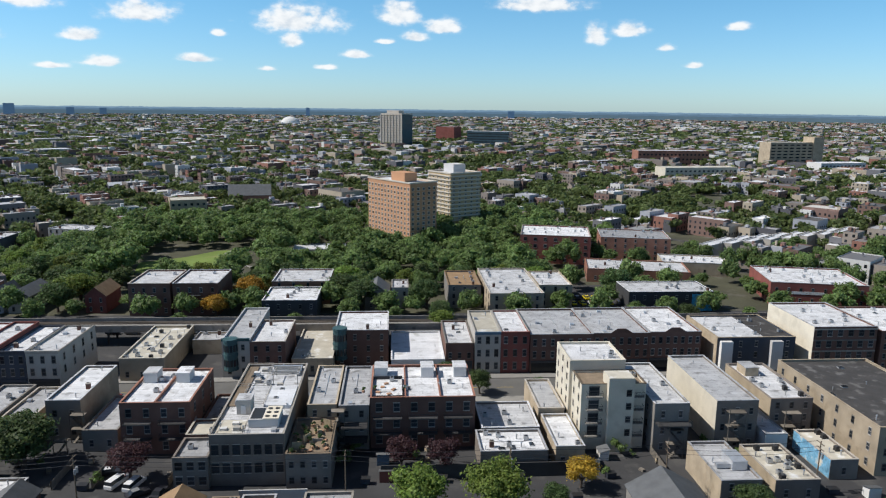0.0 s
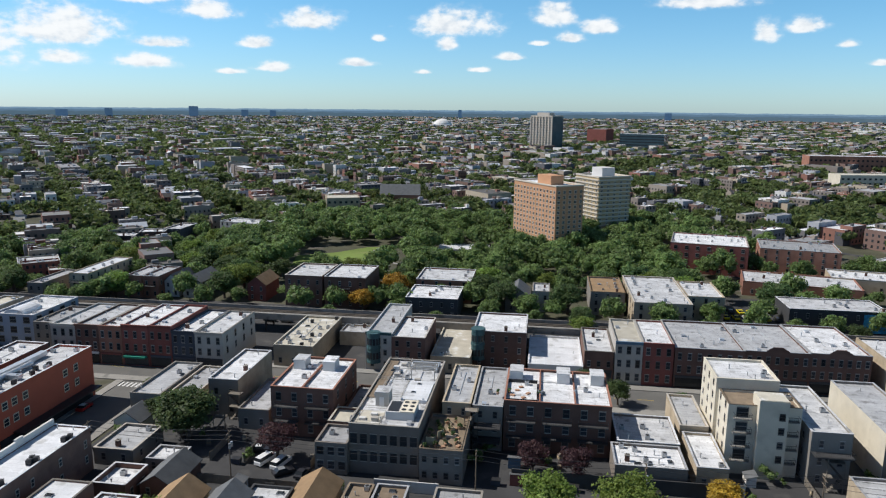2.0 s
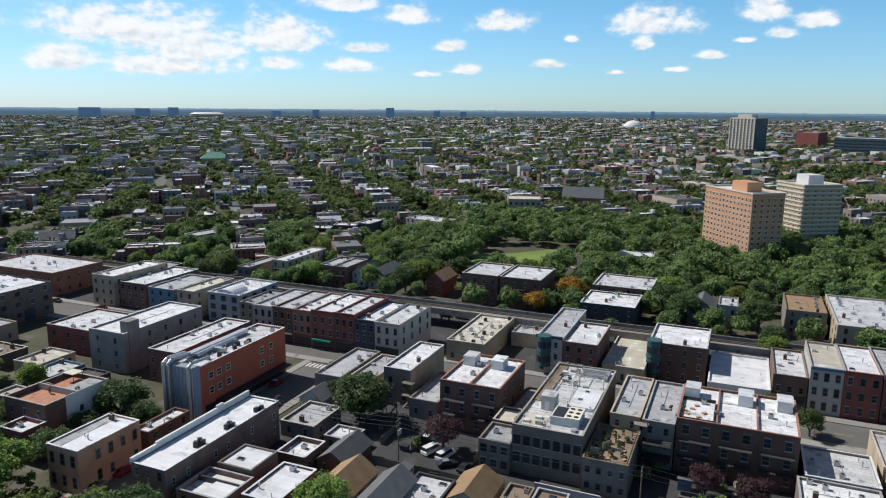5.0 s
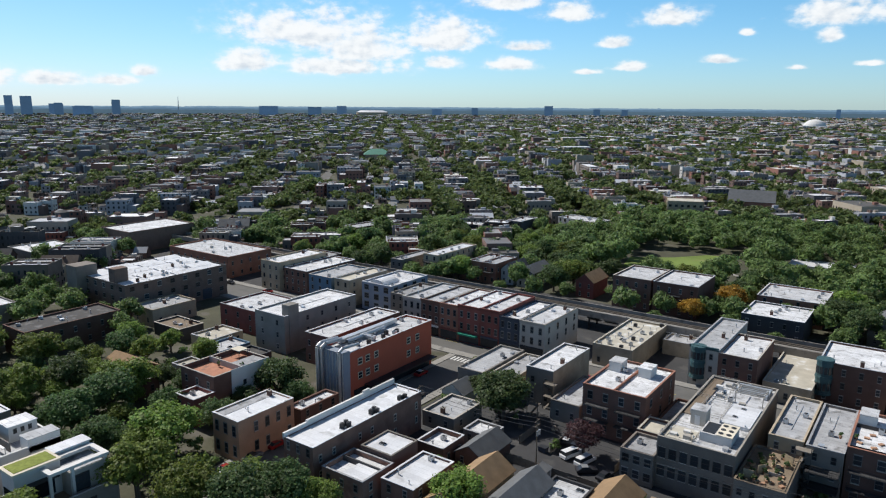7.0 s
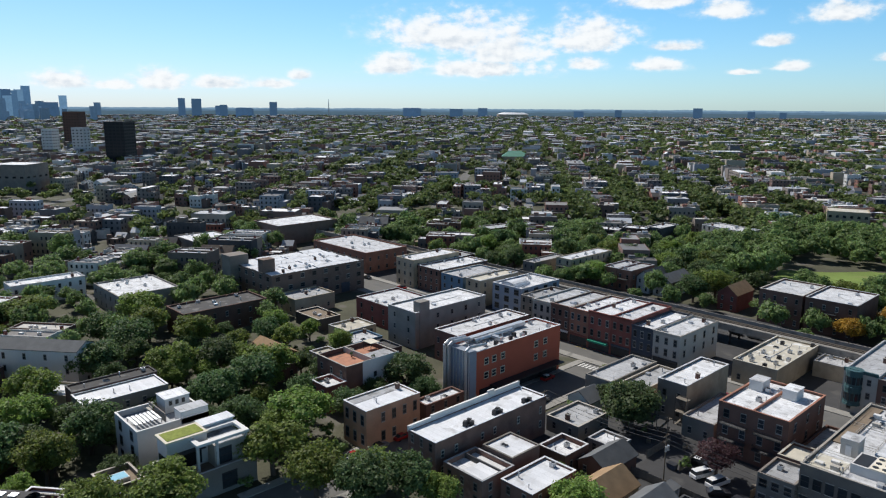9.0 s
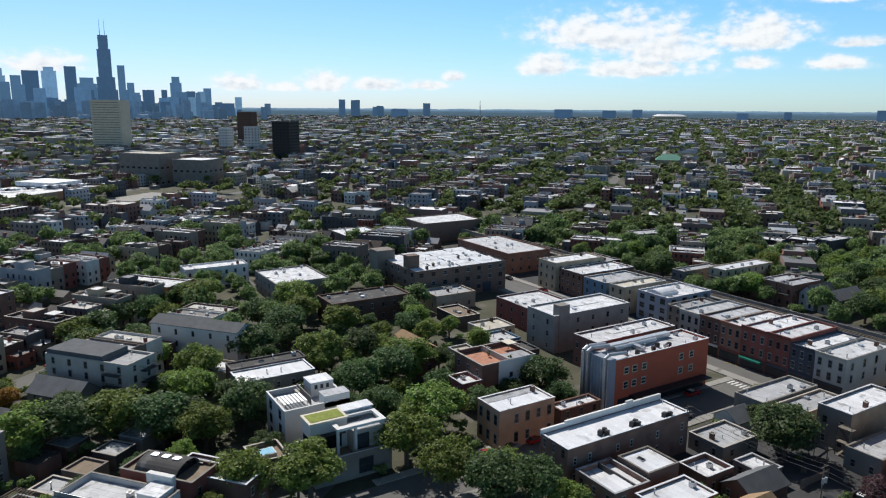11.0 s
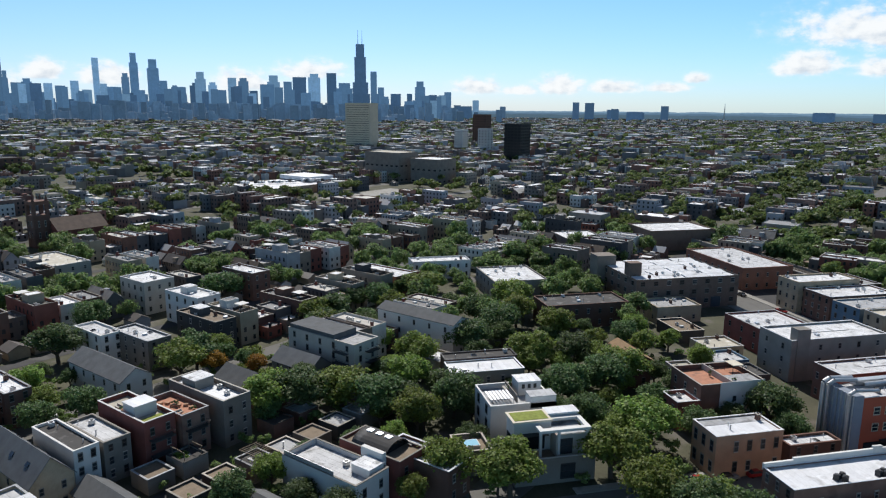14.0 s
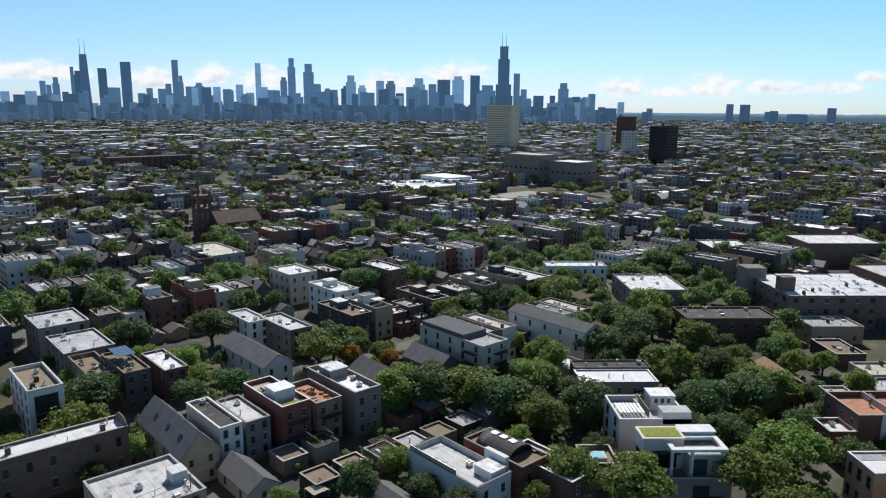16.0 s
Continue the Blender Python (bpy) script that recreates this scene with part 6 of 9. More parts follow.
for x0, y0 in ((-1.6, -6.6), (3.2, -6.6), (-1.6, -1.4), (3.2, -1.4)):
    part("louvre_post", Shape().box(x0, y0, 9.4, x0 + 0.15, y0 + 0.15, 10.7).mesh("louvre_post", M_METAL), b)
b = flat_building("pale rendered modern house with sedum roof and framed terrace", -121.8, 57.4, 10.6, 17.0, 5.6, 0, "grey", "deck", 2, "", parapet=0.8, kit=[], coping=WALL["paleblue"])
part("tower", Shape().box(-4.6, -7.3, 4.8, 0.2, 0.7, 11.1).mesh("tower", WALL["paleblue"]), b, "pale rendered upper block")
part("fascia", Shape().box(-4.9, -7.6, 11.1, 0.5, 0.9, 11.5, 0, True).mesh("fascia", WALL["cream"]), b, "cream boarded roof edge")
part("sedum", Shape().box(-4.2, -7.0, 11.5, -0.2, 0.3, 11.58).mesh("sedum", ROOF["green"]), b, "yellow-green planted roof")
part("glass_wall", Shape().box(0.2, -6.2, 5.2, 0.3, -0.6, 8.4, 0, True).mesh("glass_wall", M_GLASS), b, "dark full-height glazing")
part("glass_wall", Shape().box(-4.0, -7.4, 5.2, -0.8, -7.3, 8.0, 0, True).mesh("glass_wall", M_GLASS), b, "dark full-height glazing")
part("canopy", Shape().box(0.2, -6.6, 8.6, 1.6, -0.2, 8.8, 0, True).mesh("canopy", M_DARKMETAL), b)
part("upper_block", Shape().box(-2.8, 0.7, 4.8, 3.4, 7.4, 9.4).mesh("upper_block", WALL["greywhite"]), b, "pale grey rendered upper block")
part("terrace_floor", Shape().box(-2.6, 0.9, 9.4, 3.2, 7.2, 9.5).mesh("terrace_floor", ROOF["grey"]), b)
for x0, y0, x1, y1 in ((-2.4, -3.0, 3.8, -2.0), (2.6, -2.0, 3.8, 7.0), (-2.4, 7.0, 3.8, 8.0), (-2.4, 0.9, -1.4, 7.0)):
    part("frame_beam", Shape().box(x0, y0, 10.2, x1, y1, 10.75, 0, True).mesh("frame_beam", WALL["white"]), b, "white overhanging roof frame")
for x0, y0 in ((3.0, -2.9), (3.0, 7.2), (3.0, 1.0)):
    part("frame_post", Shape().box(x0, y0, 5.0, x0 + 0.5, y0 + 0.5, 10.2).mesh("frame_post", WALL["white"]), b)
part("rear_room", Shape().box(-5.6, 1.2, 0, -2.8, 7.8, 11.2).mesh("rear_room", WALL["white"]), b)
part("rear_roof", Shape().box(-5.9, 0.9, 11.2, -2.5, 8.1, 11.4, 0, True).mesh("rear_roof", ROOF["ridged"]), b)
for z in (1.0, 5.4):
    part("grid_window", window_mesh(3.2, 3.0, M_DARKMETAL, False), b, at=(5.3 if z < 5 else 3.4, 2.6, z), turn=90)
for k in range(11):
    part("step", Shape().box(0, 0, 0, 0.42, 1.3, 0.09, 0, True).mesh("step", WALL["white"]), b, at=(-4.4 + k * 0.4, -10.6, 0.5 + k * 0.42))
part("stringer", Shape().tube((-4.4, -10.7, 1.3), (0.2, -10.7, 6.1), 0.07, 0.07, 6).mesh("stringer", M_METAL), b, "pale steel stair rail")
part("landing", Shape().box(-0.2, -10.8, 4.9, 1.6, -8.5, 5.1, 0, True).mesh("landing", WALL["white"]), b)
b = flat_building("garage with a small plunge pool on its roof terrace", -126.6, 42.4, 8.0, 7.0, 5.6, 0, "grey", "deck", 1, "", parapet=0.9, kit=[])
part("pool", Shape().box(-1.6, -1.6, 4.7, 1.4, 1.8, 5.4, 0).mesh("pool", WALL["white"]), b)
part("pool_water", Shape().box(-1.4, -1.4, 5.4, 1.2, 1.6, 5.45).mesh("pool_water", material("pool_water", (0.30, 0.55, 0.68), 0.1, 0.1, 1, 4)), b)
flat_building("long low house with bright white roof", -163.2, 55.9, 8.6, 19.4, 8, 0, "grey", "ridged", 2, "r", 2, 5, parapet=0.3)
flat_building("long low house with dark roof strip", -170.5, 56.5, 5.6, 20.0, 8.4, 0, "brown", "dark", 2, "", parapet=0.3)

# ---- houses of the side streets, on the turned grid
gable_house("tall white stucco house with shallow roof", -204.1, 47.7, 30.0, 8.3, 10.6, 12.2, 40, "paleblue", "slate", "fr", 5, 1, 3, "x")
b = flat_building("grey rendered flats with stepped roof terrace", -187.0, 18.5, 26.0, 9.5, 12, 40, "greywhite", "grey", 4, "fr", 5, 2)
part("mansard", Shape().box(-12.6, -4.4, 11.4, 5.0, 4.4, 13.2).mesh("mansard", ROOF["slate"]), b, "grey shingled upper storey")
for z in (3.2, 6.2, 9.2):
    balcony(b, 13.0, 1.6, z, 4.2, 1.7, 90)
    balcony(b, 8.6, -4.75, z, 4.6, 1.5)
b = flat_building("tall white modern house with glass rail", -121.2, 13.9, 19.9, 8.9, 7.4, 40, "paleblue", "white", 2, "r", 3, 2, parapet=1.0, kit=["air_conditioner"])
penthouse(b, 6.6, 2.2, 6.4, 4.6, 4.0, 1.7, "white", "white")
part("glass_rail", Shape().box(-9.6, -4.2, 7.5, 4.0, -4.12, 8.3, 0, True).mesh("glass_rail", M_METAL), b)
b = flat_building("red brick and dark metal house with arched roof", -124.6, 23.5, 16.0, 7.6, 8.4, 40, "red", "deck", 2, "r", 2, 2, kit=[])
arch = Shape()
for i in range(12):
    a0, a1 = math.pi * i / 12, math.pi * (i + 1) / 12
    p, q = (-3.5 * math.cos(a0), 7.9 + 2.3 * math.sin(a0)), (-3.5 * math.cos(a1), 7.9 + 2.3 * math.sin(a1))
    arch.face([(4.2, *p), (4.2, *q), (-5.0, *q), (-5.0, *p)])
arch.face([(-5.0, -3.5 * math.cos(math.pi * i / 12), 7.9 + 2.3 * math.sin(math.pi * i / 12)) for i in range(13)])
part("arched_roof", arch.mesh("arched_roof", ROOF["dark"]), b, "dark barrel-vaulted metal roof")
part("glazed_end", (lambda e: (e.face([(3.4, -3.4 * math.cos(math.pi * i / 12), 7.9 + 2.1 * math.sin(math.pi * i / 12)) for i in range(13)]), e)[-1])(Shape()).mesh("glazed_end", M_GLASS), b)
for i in range(3):
    part("skylight", Shape().box(-3.6 + i * 2.4, -0.6, 10.15, -2.2 + i * 2.4, 0.6, 10.36).mesh("skylight", M_METAL), b)
part("white_block", Shape().box(-1.0, -4.9, 0.0, 4.6, -3.85, 9.4).mesh("white_block", WALL["white"]), b)
flat_building("dark brick house with bright white roof", -121.0, 31.5, 17.0, 7.0, 7.4, 40, "brown", "ridged", 2, "r", 2, 2)
b = flat_building("red brick townhouse with roof terrace and white canopy", -147.1, -26.1, 18.2, 7.0, 11, 40, "red", "gravel", 3, "r", 2, 2, parapet=1.0, kit=[], coping=WALL["white"])
penthouse(b, 1.5, 0.2, 10.0, 4.6, 5.0, 2.5, "white", "ridged")
part("lawn", Shape().box(5.2, -2.6, 10.02, 8.6, 2.6, 10.08).mesh("lawn", ROOF["green"]), b, "artificial turf patch")
for z in (3.4, 6.8):
    balcony(b, 9.1, 0, z, 5.0, 1.6, 90)
b = flat_building("brown brick townhouse with planted roof terrace", -149.6, -18.2, 14.0, 6.6, 10, 40, "rust", "terracotta", 3, "r", 2, 2, parapet=1.0, kit=[])
for i in range(9):
    part("planter", box, b, at=(-5 + (i * 37 % 11), -2.4 + (i * 17 % 5), 9.0), turn=i * 33)
balcony(b, 7.0, 0, 6.4, 5.0, 1.6, 90)
b = flat_building("grey brick townhouse with white roof courts", -156.0, -12.0, 20.8, 7.2, 11, 40, "greybrick", "ridged", 3, "r", 2, 2, parapet=1.1, kit=["air_conditioner"] * 2, coping=WALL["greywhite"])
penthouse(b, -4, 0, 9.9, 5, 5, 2.4, "grey", "white")
b = flat_building("long brown brick flats with curved end parapet", -126.5, -64.5, 7.0, 24.0, 10, 40, "umber", "ridged", 2, "", 2, 5, kit=["vent_pipe"] * 3 + ["chimney"] * 2)
windows_on(b, "r", 7.0, 24.0, 2, 6, 1.0, 2.0, 1.6, 4.6, WALL["dark"], True, skip=((0, 1), (0, 4), (1, 3)))
arc = Shape()
top_ring = [(3.4 * math.cos(math.pi * k / 10), 10.0 + 1.5 * math.sin(math.pi * k / 10)) for k in range(11)]
arc.face([(a, 11.7, z) for a, z in top_ring])
arc.face([(a, 12.0, z) for a, z in reversed(top_ring)])
for (a0, z0), (a1, z1) in zip(top_ring, top_ring[1:]):
    arc.face([(a0, 11.7, z0), (a0, 12.0, z0), (a1, 12.0, z1), (a1, 11.7, z1)])
part("curved_parapet", arc.mesh("curved_parapet", WALL["umber"]), b, "round-topped brick end parapet")
b = flat_building("tan brick building with weathered white roof", -110.0, -41.7, 16.5, 15.4, 9, 40, "tan", "white", 3, "r", 3, 4)
penthouse(b, 1.0, 5.4, 8.3, 3.0, 2.6, 2.2, "paleblue", "white")
gable_house("tan brick house with steep slate roof and skylights", -135.4, -44.6, 23.7, 8.0, 6.6, 11.0, 40, "tan", "slate", "fr", 4, 2, 2, "x", skylights=3)
flat_building("white-fronted house with dark tar roof", -139.2, -38.0, 17.2, 5.0, 9.5, 40, "white", "dark", 3, "r", 2, 2)
flat_building("grey house with patched white roof", -142.2, -32.6, 15.0, 5.6, 9, 40, "grey", "white", 3, "r", 2, 2)
gable_house("grey-shingled gabled garage at the alley", -123.9, -27.3, 13.5, 6.4, 3.2, 5.4, 40, "greywhite", "slate", "fr", 2, 1, 1, "x")
gable_house("blue-grey shingled gabled house", -182.8, 9.6, 15.0, 8.0, 5.4, 8.4, 40, "grey", "slate", "fr", 3, 2, 2, "x")
gable_house("slate-roofed house with white rear roof", -174.0, -5.5, 12.0, 9.0, 5.2, 8.0, 40, "grey", "slate", "fr", 3, 2, 2, "x")
flat_building("brown flat-roofed rear house with white roof", -164.5, 1.0, 10.0, 7.4, 6.0, 40, "brown", "ridged", 2, "r", 2, 2, parapet=1.0)
gable_house("pale blue gabled frame house", -185.6, -39.7, 26.0, 8.4, 6.6, 9.4, 40, "paleblue", "slate", "fr", 5, 2, 2, "x")
b = flat_building("dark modern house with roof deck", -218.1, -18.3, 20.3, 7.5, 10.4, 40, "dark", "deck", 3, "fr", 4, 2)
penthouse(b, -3, 0, 9.7, 5, 4, 2.4, "dark", "white")
b = flat_building("white modern house with roof terrace", -244.7, -25.1, 19.0, 9.0, 11, 40, "white", "white", 3, "fr", 4, 2)
penthouse(b, -2, 0, 10.3, 4, 4, 2.4, "white", "white")
flat_building("grey rendered house with light roof", -207.2, -35.3, 18.8, 7.4, 9, 40, "grey", "white", 3, "fr", 4, 2)
flat_building("white rendered house with flat roof", -213.7, -48.5, 15.6, 6.6, 9, 40, "white", "white", 3, "fr", 3, 2)
flat_building("pale stone flats with punched windows", -266.3, -43.3, 16.0, 12.0, 12, 40, "greywhite", "white", 3, "fr", 4, 3)
flat_building("long pale grey stone-fronted flats", -311.9, -86.8, 30.0, 15.0, 11, 40, "greywhite", "gravel", 3, "fr", 6, 3)
flat_building("tall brown brick flats with white roof", -278.0, -8.7, 19.0, 8.4, 11, 40, "brown", "white", 3, "fr", 4, 2)
flat_building("low tan house with pale roof", -182.2, 46.6, 13.0, 8.3, 5, 40, "tan", "white", 1, "fr", 3, 2)
flat_building("low grey terrace with white roof strips", -262.1, 96.0, 26.0, 22.0, 8, 0, "grey", "white", 2, "fr", 5, 4)
flat_building("long white rendered terrace with white roof", -294.7, 73.5, 10.0, 26.0, 8, 0, "white", "white", 2, "r", 2, 7)
flat_building("brick flats with white roof strips", -274.0, 44.7, 26.0, 12.0, 9, 40, "redtan", "white", 3, "fr", 5, 2)
flat_building("grey modern flats with white roof edge", -207.9, -105.3, 17.5, 14.0, 10, 40, "grey", "grey", 3, "fr", 4, 3)
flat_building("grey brick flats with roof boxes", -189.1, -89.6, 19.3, 13.0, 9, 40, "greybrick", "grey", 3, "fr", 4, 3)
flat_building("grey brick townhouse with roof garden", -170.7, -78.0, 18.3, 6.7, 9, 40, "greybrick", "deck", 3, "fr", 4, 2, parapet=1.0)
b = flat_building("dark townhouse with solar panels", -168.6, -68.6, 18.2, 6.3, 10.4, 40, "dark", "deck", 3, "fr", 4, 2)
part("solar_panel", Shape().box(-6, -2.2, 12.4, 2, 2.2, 12.5, 0, True).mesh("solar_panel", M_BLUEGLASS), b)
flat_building("townhouse with cluttered white roof", -173.4, -60.6, 16.9, 6.0, 9, 40, "brown", "white", 3, "fr", 4, 2)
b = flat_building("tall pale rendered house with cluttered roof deck", -152.7, -82.5, 18.4, 7.2, 12.6, 40, "paleblue", "deck", 4, "f", 4, 2, parapet=0.9, kit=["air_conditioner"] * 3 + ["condenser"] * 2 + ["vent_pipe"] * 2)
part("glass_front", Shape().box(9.2, -2.4, 1.0, 9.32, 2.4, 11.0, 0, True).mesh("glass_front", M_GLASS), b, "dark glazed end wall")
for z in (4.0, 7.2):
    balcony(b, 9.3, 0, z, 5.0, 1.4, 90)

# ---- beyond the elevated line
flat_building("tan brick flats with pale roof", 43.4, 262.3, 19.5, 40.0, 10, 0, "tan", "white", 3, "fl", 4, 6)
flat_building("tan brick flats with white roof", 60.8, 269.4, 13.0, 23.3, 9, 0, "tan", "white", 3, "f", 3)
flat_building("grey house with unfinished timber roof", 26.2, 270.5, 12.4, 24.0, 9, 0, "grey", "brownshingle", 3, "f", 3)
gable_house("grey gabled timber frame house", -6.8, 264.0, 9.0, 14.0, 6.2, 9.4, 0, "grey", "slate", "f", 2, 2, 2)
flat_building("narrow white-topped frame house", 1.8, 265.5, 6.4, 13.0, 8.0, 0, "greywhite", "white", 2, "f", 2)
flat_building("brown brick flats with white roof", -36.0, 276.0, 21.6, 20.8, 9, 0, "redtan", "white", 3, "f", 4)
flat_building("dark brick row with white roof", -37.0, 251.5, 18.9, 18.5, 8, 0, "dark", "white", 2, "f", 5)
b = flat_building("dark brown brick walk-up flats with porches", -87.6, 261.9, 14.6, 21.4, 12, 0, "brown", "white", 3, "f", 4, kit=["air_conditioner", "roof_hatch", "vent_pipe"])
b2 = flat_building("dark brown brick walk-up flats with porches", -71.4, 262.2, 16.0, 22.0, 12, 0, "brown", "white", 3, "f", 4, kit=["air_conditioner", "roof_hatch", "vent_pipe"])
for q in (b, b2):
    for z in (4.2, 7.8):
        balcony(q, 0, -10.9, z, 4.0, 1.5)
gable_house("pink gabled brick house with brown roof", -108.0, 262.0, 7.4, 14.0, 6.6, 9.6, 0, "red", "brownshingle", "f", 2, 2, 2)
b = flat_building("long red brick store with white roof", 168.0, 272.0, 36.0, 30.0, 9, -12, "red", "white", 2, "f", 8, 4)
part("wall_lettering", Shape().box(-10, -15.12, 4.5, 2, -15.01, 5.6, 0, True).mesh("wall_lettering", M_PAINT), b, "faded painted sign strokes")
b = flat_building("dark clad store with blue mural end", 103.3, 258.8, 32.4, 16.0, 8, 0, "dark", "white", 2, "f", 8, parapet=0.3)
part("mural", Shape().box(8, -8.12, 0.5, 16, -8.02, 7, 0, True).mesh("mural", material("blue_mural", (0.05, 0.32, 0.55), 0.8, 0.6, 0.6, 2)), b, "bright blue painted mural")
b = flat_building("red brick apartment block with dark balconies", 81.0, 349.7, 34.0, 30.0, 14, -12, "red", "white", 4, "fl", 7, 6, ww=1.6, wh=1.6)
flat_building("red brick apartment block with grey roof", 122.0, 352.0, 34.0, 26.0, 12, -12, "redtan", "grey", 4, "fl", 7, 4)
flat_building("long low store with white roof", 108.0, 305.0, 44.0, 22.0, 6, -12, "redtan", "white", 1, "fl", 6, 3)
flat_building("low store with pale roof", 140.0, 318.0, 30.0, 18.0, 6, -12, "tan", "white", 1, "fl", 4, 3)
for i in range(8):
    flat_building("narrow terrace house with white roof", 168.0 + i * 13.0, 352.0 + i * 5.0, 6.4, 30.0, 8, -50, "greywhite", "ridged", 2, "l", 1, 4, parapet=0.3, kit=["vent_pipe"], group="white terrace")
# the houses west of them, towards the park
flat_building("tan brick flats with a low ring of parapet", -217.5, 276.5, 16.0, 15.0, 8, 40, "tan", "white", 2, "fr", 3, 3)
flat_building("narrow grey frame house with pale roof", -190.5, 250.5, 6.4, 23.0, 7.6, 0, "grey", "grey", 2, "fr", 2, 5)
b = flat_building("long tan brick walk-up with white roof", -177.6, 262.5, 8.0, 31.0, 10, 0, "tan", "ridged", 3, "fr", 2, 7, parapet=0.3)
for z in (3.4, 6.6):
    balcony(b, 0, -15.5, z, 6.4, 1.8)
for i in range(2):
    b = flat_building("red-brown brick two-flat with silver roof", -157.2 + i * 7.0, 260.5, 6.6, 18.0, 9, 0, "redtan", "grey", 2, "fr", 2, 4)
    balcony(b, 0, -9.0, 5.2, 4.4, 1.6)
gable_house("pale blue gabled frame house", -143.6, 262.5, 6.0, 14.0, 6.2, 9.0, 0, "paleblue", "slate", "fr", 2, 3, 2)
gable_house("grey gabled frame house with dormer", -135.2, 264.0, 7.4, 17.0, 6.2, 8.8, 0, "greywhite", "slate", "fr", 2, 3, 2)
flat_building("dark brick flats with pale roof", -214.0, 334.0, 16.0, 11.0, 9, 18, "dark", "white", 3, "f", 4)
flat_building("brown brick flats with white roof", -204.5, 348.5, 13.0, 10.0, 9, 18, "brown", "white", 3, "f", 4)
flat_building("dark brick flats with white roof", -196.0, 362.0, 9.0, 20.0, 9.4, 0, "dark", "white", 3, "f", 3)
flat_building("long brick row with patched grey roof", -258.5, 302.0, 11.0, 34.0, 8.6, -8, "brown", "grey", 3, "fr", 3, 6)
flat_building("long grey row with white roof", -262.0, 261.0, 25.0, 9.0, 8, 40, "grey", "white", 2, "fr", 5, 2)
flat_building("pale terrace of flats beside the park", -169.0, 388.0, 28.0, 14.0, 9, -14, "greywhite", "white", 3, "f", 8)
flat_building("cream corner house beside the park", -150.5, 399.0, 7.0, 11.0, 10, -14, "cream", "white", 3, "f", 2)
flat_building("low brick shop beside the line", -236.0, 238.0, 18.0, 9.0, 5, 0, "brown", "grey", 1, "f", 4)
# low yards west of the side street
flat_building("low brick garage with white roof", -166.0, 97.5, 15.0, 8.0, 4.6, 0, "brown", "white", 1, "fr", 3, 2)
gable_house("low brown-roofed shed among the yards", -176.0, 104.5, 16.0, 7.0, 3.4, 5.2, 0, "brown", "brownshingle", "f", 3, 1, 1, "x")
flat_building("low tan yard shed with gravel roof", -161.0, 113.5, 10.0, 6.5, 3.8, 0, "tan", "gravel", 1, "f", 2)
gable_house("small grey-green shingled shed in a yard", -115.6, 1.0, 9.0, 6.4, 2.8, 4.4, 40, "grey", "slate", "r", 2, 2, 1, "x", name="shed")
tent = thing("canopy_tent", "cream canvas canopy on four thin posts", "canopy", -119.7, -13.2, 0, 40)
top = Shape()
q = [(-1.7, -1.7, 2.4), (1.7, -1.7, 2.4), (1.7, 1.7, 2.4), (-1.7, 1.7, 2.4)]
for i in range(4):
    top.face([q[i], q[(i + 1) % 4], (0, 0, 3.4)])
part("canvas", top.mesh("canvas", WALL["cream"]), tent)
for a, c, z in q:
    part("post", Shape().tube((a, c, 0), (a, c, z), 0.04, 0.04, 6).mesh("post", M_METAL), tent)

# ---- lived-in roof terraces
sofa = Shape().box(-1.0, -0.4, 0, 1.0, 0.4, 0.42)
sofa.box(-1.0, 0.25, 0.42, 1.0, 0.4, 0.8)
sofa = sofa.mesh("sofa", WALL["greywhite"])
pot = Shape().tube((0, 0, 0), (0, 0, 0.5), 0.28, 0.36, 8, 0)
pot = pot.mesh("plant_pot", WALL["orange"])
bush = crown_mesh("bush", 77, M_LEAF, 4, 40, 0.7, 0.9, 0.16, 0.8)
for i in range(20):
    piece = thing("plant_pot", "terracotta plant pot with a green bush", "plant pot", -20.6 + i * 31 % 7, 131.6 + i * 47 % 14, 7.0, i * 40, "roof terrace pieces")
    part("body", pot, piece)
    part("bush", bush, piece, at=(0, 0, 0.9))
for x, y, z, rot in ((-147.1, -26.1, 10.0, 40), (-149.6, -18.2, 9.0, 40), (-170.7, -78.0, 8.0, 40), (-168.6, -68.6, 9.7, 40), (-218.1, -18.3, 9.7, 40), (-139.6, 108.5, 9.6, 0), (-140.3, 56.4, 9.9, 0), (-17.2, 138.9, 6.8, 90), (-2.0, 152.0, 11.3, 0)):
    g = random.Random(int(-x * 10))
    c, s_ = math.cos(radians(rot)), math.sin(radians(rot))
    for kind, data, label, lift in (("sofa", sofa, "grey outdoor sofa on a roof terrace", 0), ("plant_pot", pot, "terracotta plant pot with a green bush", 0), ("plant_pot", pot, "terracotta plant pot with a green bush", 0), ("plant_pot", pot, "terracotta plant pot with a green bush", 0)):
        a, b_ = g.uniform(-5.5, 5.5), g.uniform(-2.2, 2.2)
        piece = thing(kind, label, kind.replace("_", " "), x + c * a - s_ * b_, y + s_ * a + c * b_, z + 0.02, rot + g.choice([0, 90]), "roof terrace pieces")
        part("body", data, piece)
        if kind == "plant_pot":
            part("bush", bush, piece, at=(0, 0, 0.9))
# patched strips on the weathered roof beside the alley
for i in range(6):
    patch = thing("roof_patch", "grey weathered roofing strip", "roofing", *[p + q for p, q in zip((-110.0, -41.7), (math.cos(radians(40)) * (i * 2.4 - 6.5), math.sin(radians(40)) * (i * 2.4 - 6.5)))], 8.31, 40)
    part("strip", Shape().box(-0.5, -6.6, 0, 0.5, 4.0 - i % 3, 0.05).mesh("strip", ROOF["grey"]), patch)

